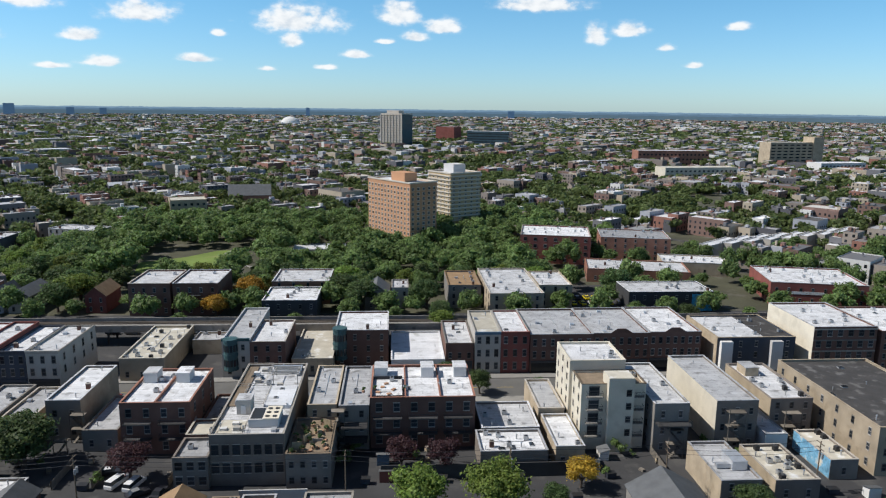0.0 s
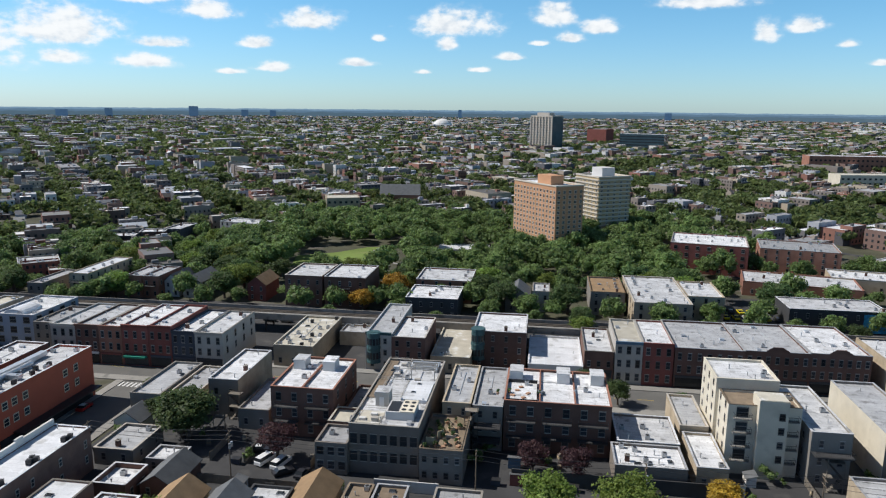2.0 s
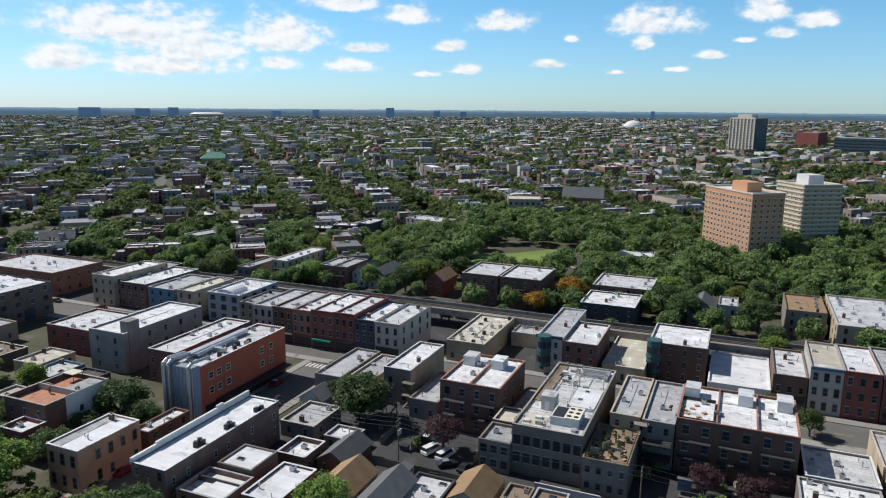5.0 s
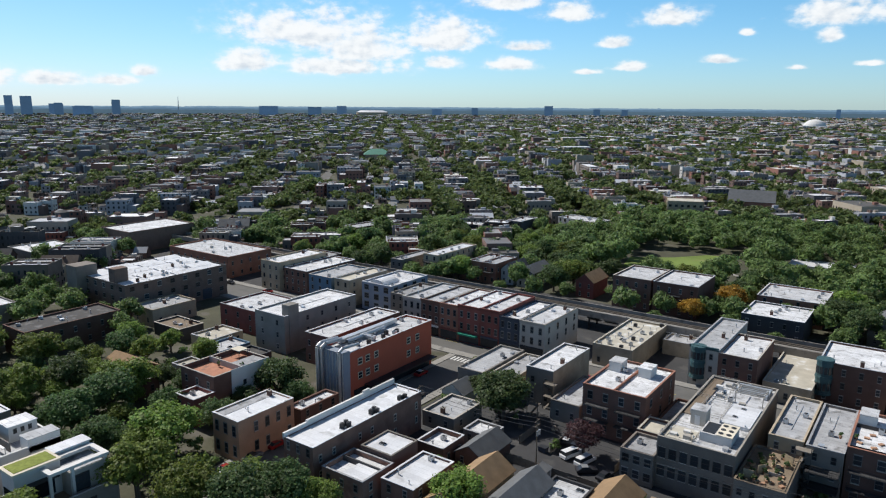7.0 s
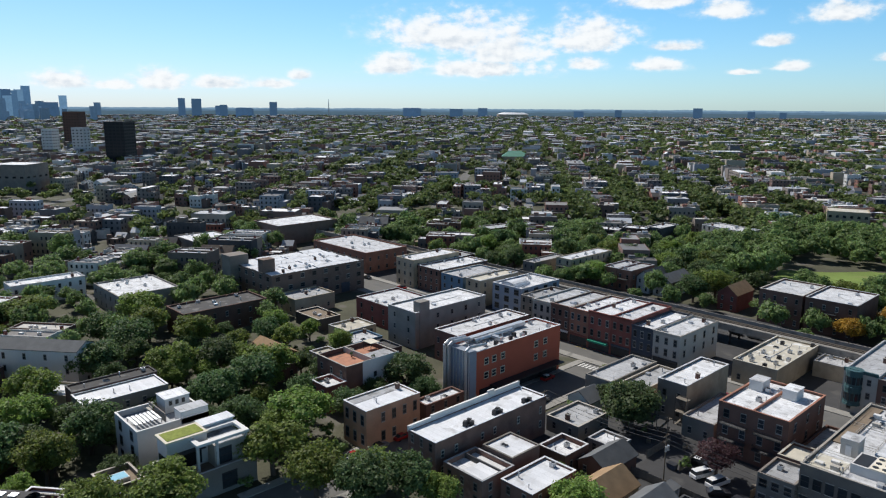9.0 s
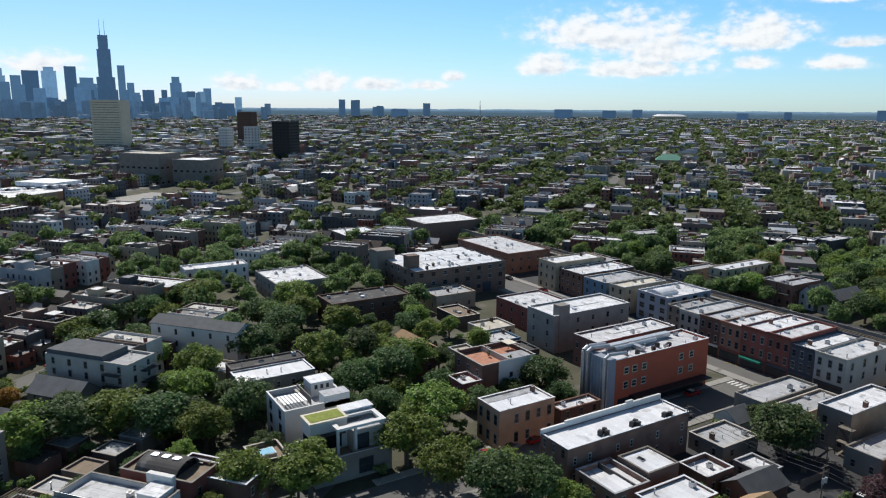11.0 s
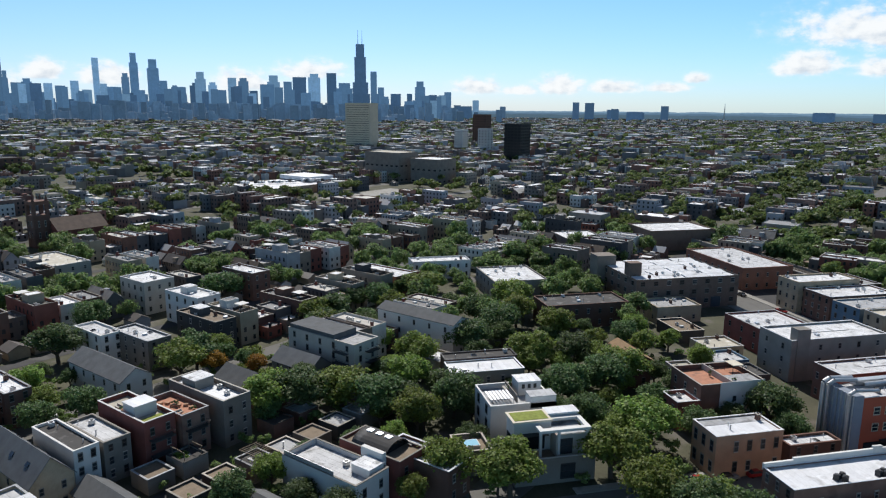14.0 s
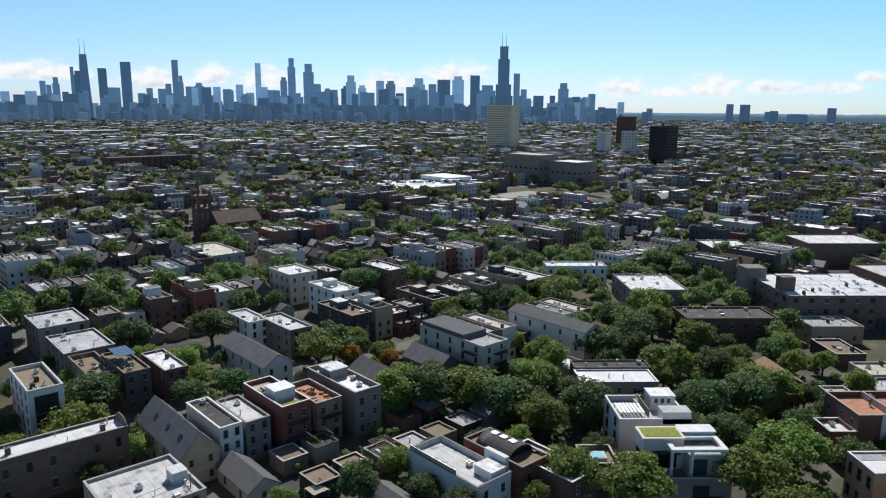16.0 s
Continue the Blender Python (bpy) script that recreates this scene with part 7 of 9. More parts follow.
# ducts and pipe runs over the shop roofs
def pipe_run(x, y, z, length, rot=0):
    run = thing("roof_pipe", "thin galvanised pipe run across a roof", "pipe", x, y, z, rot, "roof pipes")
    part("pipe", Shape().tube((-length / 2, 0, 0.25), (length / 2, 0, 0.25), 0.09, 0.09, 6).mesh("pipe", M_METAL), run)
    for a in (-0.4, 0, 0.4):
        part("support", Shape().box(a * length - 0.1, -0.15, 0, a * length + 0.1, 0.15, 0.2).mesh("support", M_DARKMETAL), run)


for x, y, z, n, rot in ((-33, 158, 10.3, 12, 90), (-27, 146, 10.3, 8, 0), (-30, 166, 10.3, 9, 0), (-16.1, 160, 9.8, 14, 90), (-9.1, 162, 9.8, 8, 90), (3, 160, 11.3, 9, 0), (-52, 160, 11.3, 6, 0), (48, 206, 10.9, 18, 90), (66, 206, 10.9, 16, 90), (80, 207, 10.9, 14, 90), (104, 202, 9.8, 14, 0), (-69, 205, 5.9, 16, 90), (-72, 200, 5.9, 7, 0), (24, 140, 4.3, 8, 0), (26, 152, 4.7, 9, 90), (-160, 158, 11.3, 14, 90), (-139, 158, 8.7, 14, 90)):
    pipe_run(x, y, z + 0.01, n, rot)

# the trees near the houses
tree(-155.2, -71.0, 8.0, "green")
tree(-160.1, -49.3, 5.3, "green")
tree(-182.1, -58.5, 5.5, "light")
tree(-170.7, -51.9, 5.2, "light")
tree(-236.4, -90.8, 8.6, "light")
tree(-269.0, -116.4, 8.6, "green")
tree(-299.5, -141.5, 8.6, "green")
tree(-199.3, -79.9, 8.3, "green")
tree(-184.5, -69.4, 5.7, "light")
tree(-210.2, -58.9, 8.4, "green")
tree(-236.3, -55.6, 7.3, "green")
tree(-188.8, -22.3, 8.6, "light")
tree(-192.6, -14.7, 4.4, "autumn")
tree(-188.6, -2.2, 3.9, "autumn")
tree(-161.7, -31.8, 4.8, "light")
tree(-165.5, -40.4, 5.7, "green")
tree(-159.5, 0.5, 8.6, "light")
tree(-159.4, 8.8, 8.4, "green")
tree(-159.3, 18.6, 8.6, "light")
tree(-152.3, 27.5, 7.8, "green")
tree(-166.5, 36.6, 6.7, "light")
tree(-142.8, 34.0, 7.2, "light")
tree(-150.4, 44.7, 6.8, "green")
tree(-118.8, 35.4, 6.8, "light")
tree(-113.5, 46.9, 8.6, "light")
tree(-221.9, 70.2, 7.4, "green")
tree(-206.5, 73.3, 8.6, "green")
tree(-216.6, 82.9, 7.8, "light")
tree(-198.0, 89.8, 8.3, "light")
tree(-174.1, 85.6, 7.4, "green")
tree(-176.4, 74.5, 8.5, "light")
tree(-154.9, 85.9, 8.3, "green")
tree(-158.4, 93.1, 8.6, "light")
tree(-151.0, 74.6, 7.2, "green")
tree(-135.2, 72.6, 6.0, "green")
tree(-126.1, 82.1, 8.6, "light")
tree(-116.1, 69.3, 8.4, "light")
tree(-255.6, 58.4, 8.3, "light")
tree(-247.4, 30.7, 5.9, "green")
tree(-269.0, -16.9, 8.5, "green")
tree(-182.1, 41.9, 8.6, "light")
tree(-101.8, 70.5, 7.4, "light")
tree(-92.7, 74.4, 7.2, "green")
tree(-129.1, 116.5, 7.1, "green")
tree(-236.7, 88.3, 8.6, "light")
tree(-89.0, 82.2, 6.2, "green")
tree(-82.6, 84.6, 5.2, "light")
tree(-97.4, 80.2, 5.6, "light")
tree(-192.4, 59.5, 8.1, "green")
tree(-79.0, 141.9, 7.5, "green")
tree(-53.3, 134.8, 5.4, "purple")
tree(-87.6, 147.8, 4.4, "green")
tree(-61.6, 99.1, 6.5, "light")
tree(-77.0, 141.0, 8.6, "green")
tree(4.1, 119.2, 6.6, "light")
tree(18.7, 118.5, 6.6, "light")
tree(37.2, 128.4, 4.3, "autumn")
tree(29.9, 119.0, 3.4, "green")
tree(1.2, 137.2, 4.4, "purple")
tree(10.0, 136.3, 4.4, "purple")
tree(66.4, 114.9, 4.3, "green")
tree(15.9, 238.4, 4.8, "green")
tree(11.7, 257.5, 7.2, "green")
tree(-19.4, 266.6, 7.5, "green")
tree(-12.6, 258.1, 7.5, "green")
tree(-63.9, 247.6, 5.5, "autumn")
tree(-55.7, 265.7, 6.7, "autumn")
tree(-119.4, 268.7, 7.5, "light")
tree(-122.2, 256.6, 7.0, "green")
tree(89.2, 273.4, 7.5, "green")
tree(104.5, 236.1, 4.7, "green")
tree(-162.9, 247.9, 6.8, "light")
tree(15.5, 227.1, 5.3, "light")
tree(22.4, 176.4, 4.0, "green")
tree(38.2, 175.9, 2.8, "green")
tree(14.1, 185.2, 3.2, "green")
tree(-99.4, 164.0, 2.6, "light")
tree(-170.3, 237.6, 5.3, "green")

tree(-236.1, 262.3, 7.0, "light")
tree(-240.0, 276.0, 7.5, "green")
tree(-205.8, 247.3, 7.0, "green")
tree(-211.0, 238.5, 5.5, "green")
tree(-250.0, 240.0, 6.0, "light")
tree(-149.7, 303.2, 7.5, "green")
tree(-139.0, 305.6, 7.5, "light")
tree(-137.4, 322.0, 7.5, "green")
tree(-185.3, 293.0, 6.8, "light")
tree(-174.0, 294.3, 6.8, "green")
tree(-178.0, 309.4, 7.2, "green")
tree(-164.0, 313.6, 7.2, "light")
tree(-223.4, 310.8, 7.0, "green")
tree(-121.8, 262.3, 8.0, "light")
tree(-122.5, 276.0, 7.8, "green")
tree(-164.8, 246.0, 5.6, "light")
tree(-239.7, 318.6, 7.0, "green")
tree(-200.0, 300.0, 7.0, "light")
tree(-208.0, 318.0, 6.4, "green")
tree(-230.0, 295.0, 6.8, "light")
tree(-152.0, 330.0, 7.2, "green")
tree(-168.0, 345.0, 7.2, "light")


fill_dice = random.Random(12)
spots = []


def fill_trees(x0, x1, y0, y1, tries, apart, low, high, kinds, gap=1.2, wood=False):
    """More of the same trees where yards lie between the houses."""
    for i in range(tries):
        x, y = fill_dice.uniform(x0, x1), fill_dice.uniform(y0, y1)
        u = to_grid(x, y)[0]
        street = -113 < x < -98.5 and y > 20 or 108 < y < 171 and x > -97 or y < 60 and (abs(u + 109) < 6 or abs(u + 158) < 5)
        if street or -182 < x < -138 and 148 < y < 174 or taken(x, y, gap) or any(math.hypot(x - a, y - b) < apart for a, b in spots):
            continue
        spots.append((x, y))
        r = fill_dice.uniform(low, high)
        if wood:
            wood_tree(x, y, r)
        else:
            tree(x, y, r, fill_dice.choice(kinds))


fill_trees(-205, -114, 60, 122, 150, 9.0, 3.6, 6.0, ["green", "green", "light"])
fill_trees(-320, -205, 40, 135, 240, 9.0, 3.5, 6.0, ["mid"], wood=True)
fill_trees(-205, -108, -8, 60, 210, 7.6, 3.0, 5.2, ["green", "green", "light"], 0.9)
fill_trees(-205, -108, -112, -8, 130, 9.0, 2.2, 4.2, ["green", "green", "light"], 0.8)
fill_trees(-300, -150, 236, 345, 260, 8.5, 3.5, 5.5, ["mid"], wood=True)
fill_trees(-150, 215, 240, 300, 420, 9.0, 3.4, 6.0, ["mid"], wood=True)
fill_trees(-476, -420, 406, 462, 60, 9.0, 3.5, 6.0, ["mid"], wood=True)
fill_trees(-250, 200, 228, 242, 60, 12.0, 2.5, 4.0, ["mid"], wood=True)

shrub_dice = random.Random(33)
low_crown = crown_mesh("crown", 71, M_WOOD, 3, 28, 1.2, 0.9, 0.2, 0.8)
SHRUB = np.array([v.co[:] for v in low_crown.vertices])
bpy.data.meshes.remove(low_crown)
for x0, x1, y0, y1, tries in ((-96, 100, 109, 147, 60), (-200, -112, 60, 122, 200), (-200, -105, -60, 58, 240)):
    for i in range(tries):
        x, y = shrub_dice.uniform(x0, x1), shrub_dice.uniform(y0, y1)
        if not taken(x, y, 0.9) and not (124 < y < 131.5 and x > -97) and not (-113 < x < -98.5 and y > 20):
            wood_tree(x, y, shrub_dice.uniform(0.8, 1.9), SHRUB)

# ---- the park behind the line
lawn = Shape()
LAWN = [(-117, 318), (-96, 314), (-72, 318), (-70, 338), (-74, 352), (-80, 370), (-92, 368), (-104, 352), (-122, 340)]
lawn.face([(x, y, 0.12) for x, y in LAWN])
tagged(new("ground_lawn", lawn.mesh("ground_lawn", material("mown_lawn", (0.15, 0.21, 0.05), 0.95, 0.3, 0.08, 2, stain=((0.20, 0.22, 0.08), 0.06)))), "sunlit mown park lawn", "lawn", kind="structure")
walkway_park = Shape()
for i in range(16):
    k = i / 15
    row = [Vector((-84 + 26 * p ** 2 - 4 * math.sin(p * 3.1), 368 - 46 * p, 0.17)) for p in (k, k + 1 / 15)]
    walkway_park.face([row[0] - Vector((1.6, 0, 0)), row[0] + Vector((1.6, 0, 0)), row[1] + Vector((1.6, 0, 0)), row[1] - Vector((1.6, 0, 0))])
tagged(new("pavement_park_path", walkway_park.mesh("pavement_park_path", M_CONCRETE)), "pale winding park path", "path", kind="structure")
flat_building("low park pavilion with pale roof", -38.0, 356.0, 26.0, 14.0, 4.6, 4, "greywhite", "ridged", 1, "f", 6, kit=["vent_pipe", "air_conditioner"], parapet=0.3, name="pavilion", category="pavilion")
park_dice = random.Random(9)
placed = []
for i in range(5000):
    x, y = park_dice.uniform(-165, 95), park_dice.uniform(283, 462)
    lawn = -120 < x < -66 and 312 < y < 372
    sight = (-112 < x < -50 and 286 < y < 322 or -62 < x < -14 and 326 < y < 349) and park_dice.random() < 0.85
    if lawn or sight or x > 60 and y < 380 or taken(x, y, 3.0) or any(math.hypot(x - a, y - b) < 9.0 for a, b in placed):
        continue
    placed.append((x, y))
    if y < 300:
        tree(x, y, park_dice.uniform(4.8, 6.8), park_dice.choice(["mid", "mid", "mid", "green", "light"]))
    else:
        wood_tree(x, y, park_dice.uniform(5.0, 8.6))
    if len(placed) > 360:
        break

# ---- the houses of the next streets, each one set out on the wide grid
def town_house(label, blocks, fittings, kind_name="house"):
    """A house of several flat-roofed blocks (x0, y0, x1, y1, height, parapet), with copings and small fittings on its roofs."""
    root = thing(kind_name, label, kind_name, 0, 0, 0)
    bits = Shape()
    for i, (x0, y0, x1, y1, h, p) in enumerate(blocks):
        if i == 0:
            part("wall", Shape().ring(x0, y0, x1, y1, 0, h, 0.25).mesh("wall", WALL["mixed"]), root)
            part("roof", Shape().box(x0 + 0.25, y0 + 0.25, h - p - 0.25, x1 - 0.25, y1 - 0.25, h - p).mesh("roof", ROOF["mixed"]), root)
            part("coping", Shape().ring(x0 - 0.05, y0 - 0.05, x1 + 0.05, y1 + 0.05, h, h + 0.08, 0.33).mesh("coping", M_STONE), root)
        else:
            bits.ring(x0, y0, x1, y1, 0, h, 0.25, 5)
            bits.box(x0 + 0.25, y0 + 0.25, h - p - 0.25, x1 - 0.25, y1 - 0.25, h - p, 6)
    for what, x, y, z in fittings:
        if what == "unit":
            bits.box(x - 0.5, y - 0.45, z + 0.1, x + 0.5, y + 0.45, z + 0.95, 0, True)
            bits.tube((x, y, z + 0.95), (x, y, z + 1.0), 0.36, 0.36, 8, 1)
        elif what == "pipe":
            bits.tube((x, y, z), (x, y, z + 0.9), 0.11, 0.11, 6, 0)
        elif what == "stack":
            bits.box(x - 0.4, y - 0.4, z, x + 0.4, y + 0.4, z + 1.6, 2)
            bits.box(x - 0.48, y - 0.48, z + 1.6, x + 0.48, y + 0.48, z + 1.72, 1, True)
        elif what == "hatch":
            bits.box(x - 0.7, y - 0.5, z, x + 0.7, y + 0.5, z + 0.5, 3)
        elif what == "deck":
            bits.box(x - 2.2, y - 1.9, z + 0.1, x + 2.2, y + 1.9, z + 0.28, 4, True)
            for e in (-2.2, 2.14):
                bits.box(x + e, y - 1.9, z + 0.28, x + e + 0.06, y + 1.9, z + 1.25, 1)
            bits.box(x - 0.9, y - 0.3, z + 0.28, x + 0.9, y + 0.4, z + 0.75, 3)
            bits.box(x + 1.1, y + 0.7, z + 0.28, x + 1.8, y + 1.3, z + 0.95, 2)
        elif what == "awning":
            for e, f in ((-1.7, -1.6), (1.6, -1.6), (-1.7, 1.5), (1.6, 1.5)):
                bits.box(x + e, y + f, z, x + e + 0.1, y + f + 0.1, z + 2.4, 1)
            bits.box(x - 1.9, y - 1.8, z + 2.4, x + 1.9, y + 1.8, z + 2.5, 3, True)
    tagged(part("wing", bits.mesh("wing", M_METAL, M_DARKMETAL, WALL["red"], WALL["white"], ROOF["deck"], WALL["mixed"], ROOF["mixed"]), root), kind="stuff")
    return root


def rear_porch(root, x, d, floors, w=4.2):
    """Open timber porches stacked against the alley end of a house."""
    s = Shape()
    for f in range(1, floors + 1):
        s.box(x, -w / 2, f * 3.1 - 0.15, x + 2.4, w / 2, f * 3.1, 0, True)
        s.box(x + 2.32, -w / 2, f * 3.1 + 0.9, x + 2.4, w / 2, f * 3.1 + 1.0, 0, True)
        s.box(x + 2.34, -w / 2, f * 3.1 + 0.1, x + 2.38, w / 2, f * 3.1 + 0.75, 0, True)
    for e in (-w / 2, w / 2 - 0.16):
        s.box(x + 2.2, e, 0, x + 2.36, e + 0.16, floors * 3.1 + 1.0)
    tagged(part("rear_porch", s.mesh("rear_porch", ROOF["deck"]), root, "weathered timber rear porches"), kind="stuff")


def house_variant(k, near=False):
    if k == 0:
        b = town_house("narrow brick two-flat with stepped flat roof", [(-9, -3.45, 5, 3.45, 9.8, 0.55), (5, -3.2, 9, 3.2, 8.2, 0.3)], [("unit", -3, 1.2, 9.25), ("unit", -1.2, 1.3, 9.25), ("pipe", 2, -1.5, 9.25), ("pipe", -6, -1, 9.25), ("stack", -7.6, 2.4, 9.25), ("hatch", 3.2, 1.8, 9.25), ("pipe", 7, 0.5, 7.9)])
        rear_porch(b, 9.0, 6.4, 2)
        return b
    if k == 1:
        return town_house("brick workers cottage with low rear wing", [(-8, -3.3, 3, 3.3, 7.0, 0.5), (3, -2.8, 8, 3.0, 4.4, 0.25)], [("stack", -2, 2.5, 6.5), ("pipe", -5, -1, 6.5), ("unit", 0.5, -1.2, 6.5), ("pipe", 5, 0, 4.15), ("hatch", 1.4, 1.7, 6.5)])
    if k == 2:
        b = gable_house("narrow gabled timber frame house", 0, 0, 16, 6.6, 6.0, 9.0, 0, "mixed", "mixedpitch", "", along="x")
        part("chimney", KIT["chimney"][0], b, at=(-2.0, 1.2, 7.7))
        part("dormer", Shape().box(-1.2, -2.9, 6.2, 1.2, -0.6, 8.4, 0).mesh("dormer", WALL["mixed"]), b, at=(2.0, 0, 0))
        return b
    if k == 3:
        return town_house("modern flats with rooftop stair box and deck", [(-10, -3.5, 10, 3.5, 10.8, 0.9), (-4.2, -2.2, 0.2, 2.6, 13.0, 0.2)], [("deck", 5.2, 0.2, 9.9), ("unit", -6.4, 1.6, 9.9), ("unit", -8.2, 1.6, 9.9), ("awning", 4.6, 0.8, 9.9), ("pipe", -7, -1.6, 9.9)])
    if k == 4:
        b = town_house("wide brick six-flat with a light court", [(-10, -6.8, 10, -0.6, 10.6, 0.6), (-10, -0.6, 2, 1.2, 10.6, 0.6), (-10, 1.2, 10, 6.8, 10.9, 0.6)], [("unit", 2, -3, 10.0), ("unit", 4, -3, 10.0), ("unit", -5, 4, 10.3), ("stack", -8.4, -2, 10.0), ("stack", 6, 5.6, 10.3), ("pipe", 0, 4, 10.3), ("pipe", -4, -4.6, 10.0), ("hatch", -1, -3, 10.0), ("hatch", 2, 3.6, 10.3)])
        rear_porch(b, 10.0, 13.6, 2, 5.6)
        return b
    return gable_house("small gabled alley garage", 0, 0, 6.4, 6.0, 2.7, 4.2, 0, "mixed", "mixedpitch", "", along="x", name="garage")


def with_windows(root, k):
    w, d, floors = ((18, 6.9, 3), (16, 6.6, 2), (16, 6.6, 2), (20, 7.0, 3), (20, 13.6, 3))[k]
    step = 3.1
    windows_on(root, "r", w, d, floors, 2 if k != 4 else 4, 1.0, 1.5, 1.1, step)
    windows_on(root, "f", w, d, floors, 1, 0.9, 1.4, 1.1, step)
    return root


FAR_AWAY = len(OCC)
plain_protos = [house_variant(k) for k in range(6)]
for k, root in enumerate(plain_protos[:5]):
    w, d, floors = ((18, 6.9, 3), (16, 6.6, 2), (16, 6.6, 2), (20, 7.0, 3), (20, 13.6, 3))[k]
    q = Shape()
    for f in range(floors):
        for i in range(-3, 4):
            for e in (-d / 2 - 0.06, d / 2):
                if f < floors - 1 or i < 2:
                    q.box(i * w / 7.5 - 0.45, e, 1.1 + f * 3.1, i * w / 7.5 + 0.45, e + 0.06, 2.6 + f * 3.1, 0, True)
        for i in range(2 if k < 4 else 4):
            a = (i + 0.5) / (2 if k < 4 else 4) * d - d / 2
            for e in (-w / 2 - 0.06, w / 2):
                if f < 2:
                    q.box(e, a - 0.5, 1.1 + f * 3.1, e + 0.06, a + 0.5, 2.6 + f * 3.1, 0, True)
    tagged(part("glazing", q.mesh("glazing", M_FARPANE), root), kind="stuff")
window_protos = [with_windows(house_variant(k, True), k) for k in range(5)]
del OCC[FAR_AWAY:]
rng = np.random.default_rng(7)
houses = 0


def in_view(x, y, margin=3.0):
    az = math.degrees(math.atan2(-x, y))
    return -38 - margin < az < 124 + margin


far_v, far_f, far_rv, far_rf, trees_v, trees_f = [], [], [], [], [], []
panes = Shape()
ico = bmesh.new()
bmesh.ops.create_icosphere(ico, subdivisions=1, radius=1.0)
ICO_V = np.array([v.co[:] for v in ico.verts])
ICO_F = np.array([[v.index for v in f.verts] for f in ico.faces])
ico.free()


def far_crown(seed, leaves, size):
    """A far tree's crown: three or four boughs of a few large leaf sprays round a small core."""
    g = np.random.default_rng(seed)
    tris = []
    for i in range(4):
        c = np.array([math.cos(i * 1.8 + seed) * 0.42, math.sin(i * 1.8 + seed) * 0.42, -0.15 + 0.18 * i]) * (0.4 if leaves < 12 else 1.0)
        rad = g.uniform(0.52, 0.7) * (1.3 if leaves < 12 else 1.0)
        if i == 0 and leaves > 3 or i == 2 and leaves > 12:
            tris.append(c + ICO_V[ICO_F] * rad * (0.74 if leaves > 12 else 0.86))
        p = g.normal(size=(leaves, 3))
        p /= np.linalg.norm(p, axis=1)[:, None]
        p[:, 2] = np.abs(p[:, 2]) - 0.25
        pos = c + p * rad * g.uniform(0.75, 1.15, (leaves, 1))
        nrm = p + g.normal(size=p.shape) * 0.5
        nrm /= np.linalg.norm(nrm, axis=1)[:, None]
        e = np.cross(nrm, g.normal(size=p.shape))
        e /= np.linalg.norm(e, axis=1)[:, None]
        f = np.cross(nrm, e)
        s1 = g.uniform(0.6, 1.3, (leaves, 1)) * size
        tris.append(np.stack([pos + e * s1, pos - e * s1 * 0.6 + f * s1 * 0.9, pos - e * s1 * 0.5 - f * s1 * 0.9], 1))
    v = np.concatenate(tris).reshape(-1, 3)
    return v, np.arange(len(v)).reshape(-1, 3)


FAR_CROWNS = [[far_crown(80 + i, n, size) for i in range(4)] for n, size in ((22, 0.26), (8, 0.38), (3, 0.62))]
sum_verts = [0]


def far_block(x, y, w, d, h, rot, roof_drop=0.0, pitch=0.0):
    """One box of a far house: walls, then a flat roof sunk behind the parapet or a pitched one along its length."""
    c, s_ = math.cos(rot), math.sin(rot)
    n = len(far_v)
    cs = [(x + c * a - s_ * b, y + s_ * a + c * b) for a, b in ((-w / 2, -d / 2), (w / 2, -d / 2), (w / 2, d / 2), (-w / 2, d / 2))]
    far_v.extend([(*p, 0.0) for p in cs] + [(*p, h) for p in cs])
    far_f.extend([(n, n + 1, n + 5, n + 4), (n + 1, n + 2, n + 6, n + 5), (n + 2, n + 3, n + 7, n + 6), (n + 3, n, n + 4, n + 7)])
    m = len(far_rv)
    if pitch:
        ends = [((cs[0][0] + cs[3][0]) / 2, (cs[0][1] + cs[3][1]) / 2), ((cs[1][0] + cs[2][0]) / 2, (cs[1][1] + cs[2][1]) / 2)]
        far_rv.extend([(*p, h) for p in cs] + [(*p, h + pitch) for p in ends])
        far_rf.extend([(m, m + 1, m + 5, m + 4), (m + 2, m + 3, m + 4, m + 5)])
        far_v.extend([(*p, h + pitch) for p in ends])
        far_f.extend([(n + 7, n + 4, n + 8), (n + 5, n + 6, n + 9)])
    else:
        far_rv.extend([(*p, h - roof_drop + 0.02) for p in cs])
        far_rf.append((m, m + 1, m + 2, m + 3))
    return cs


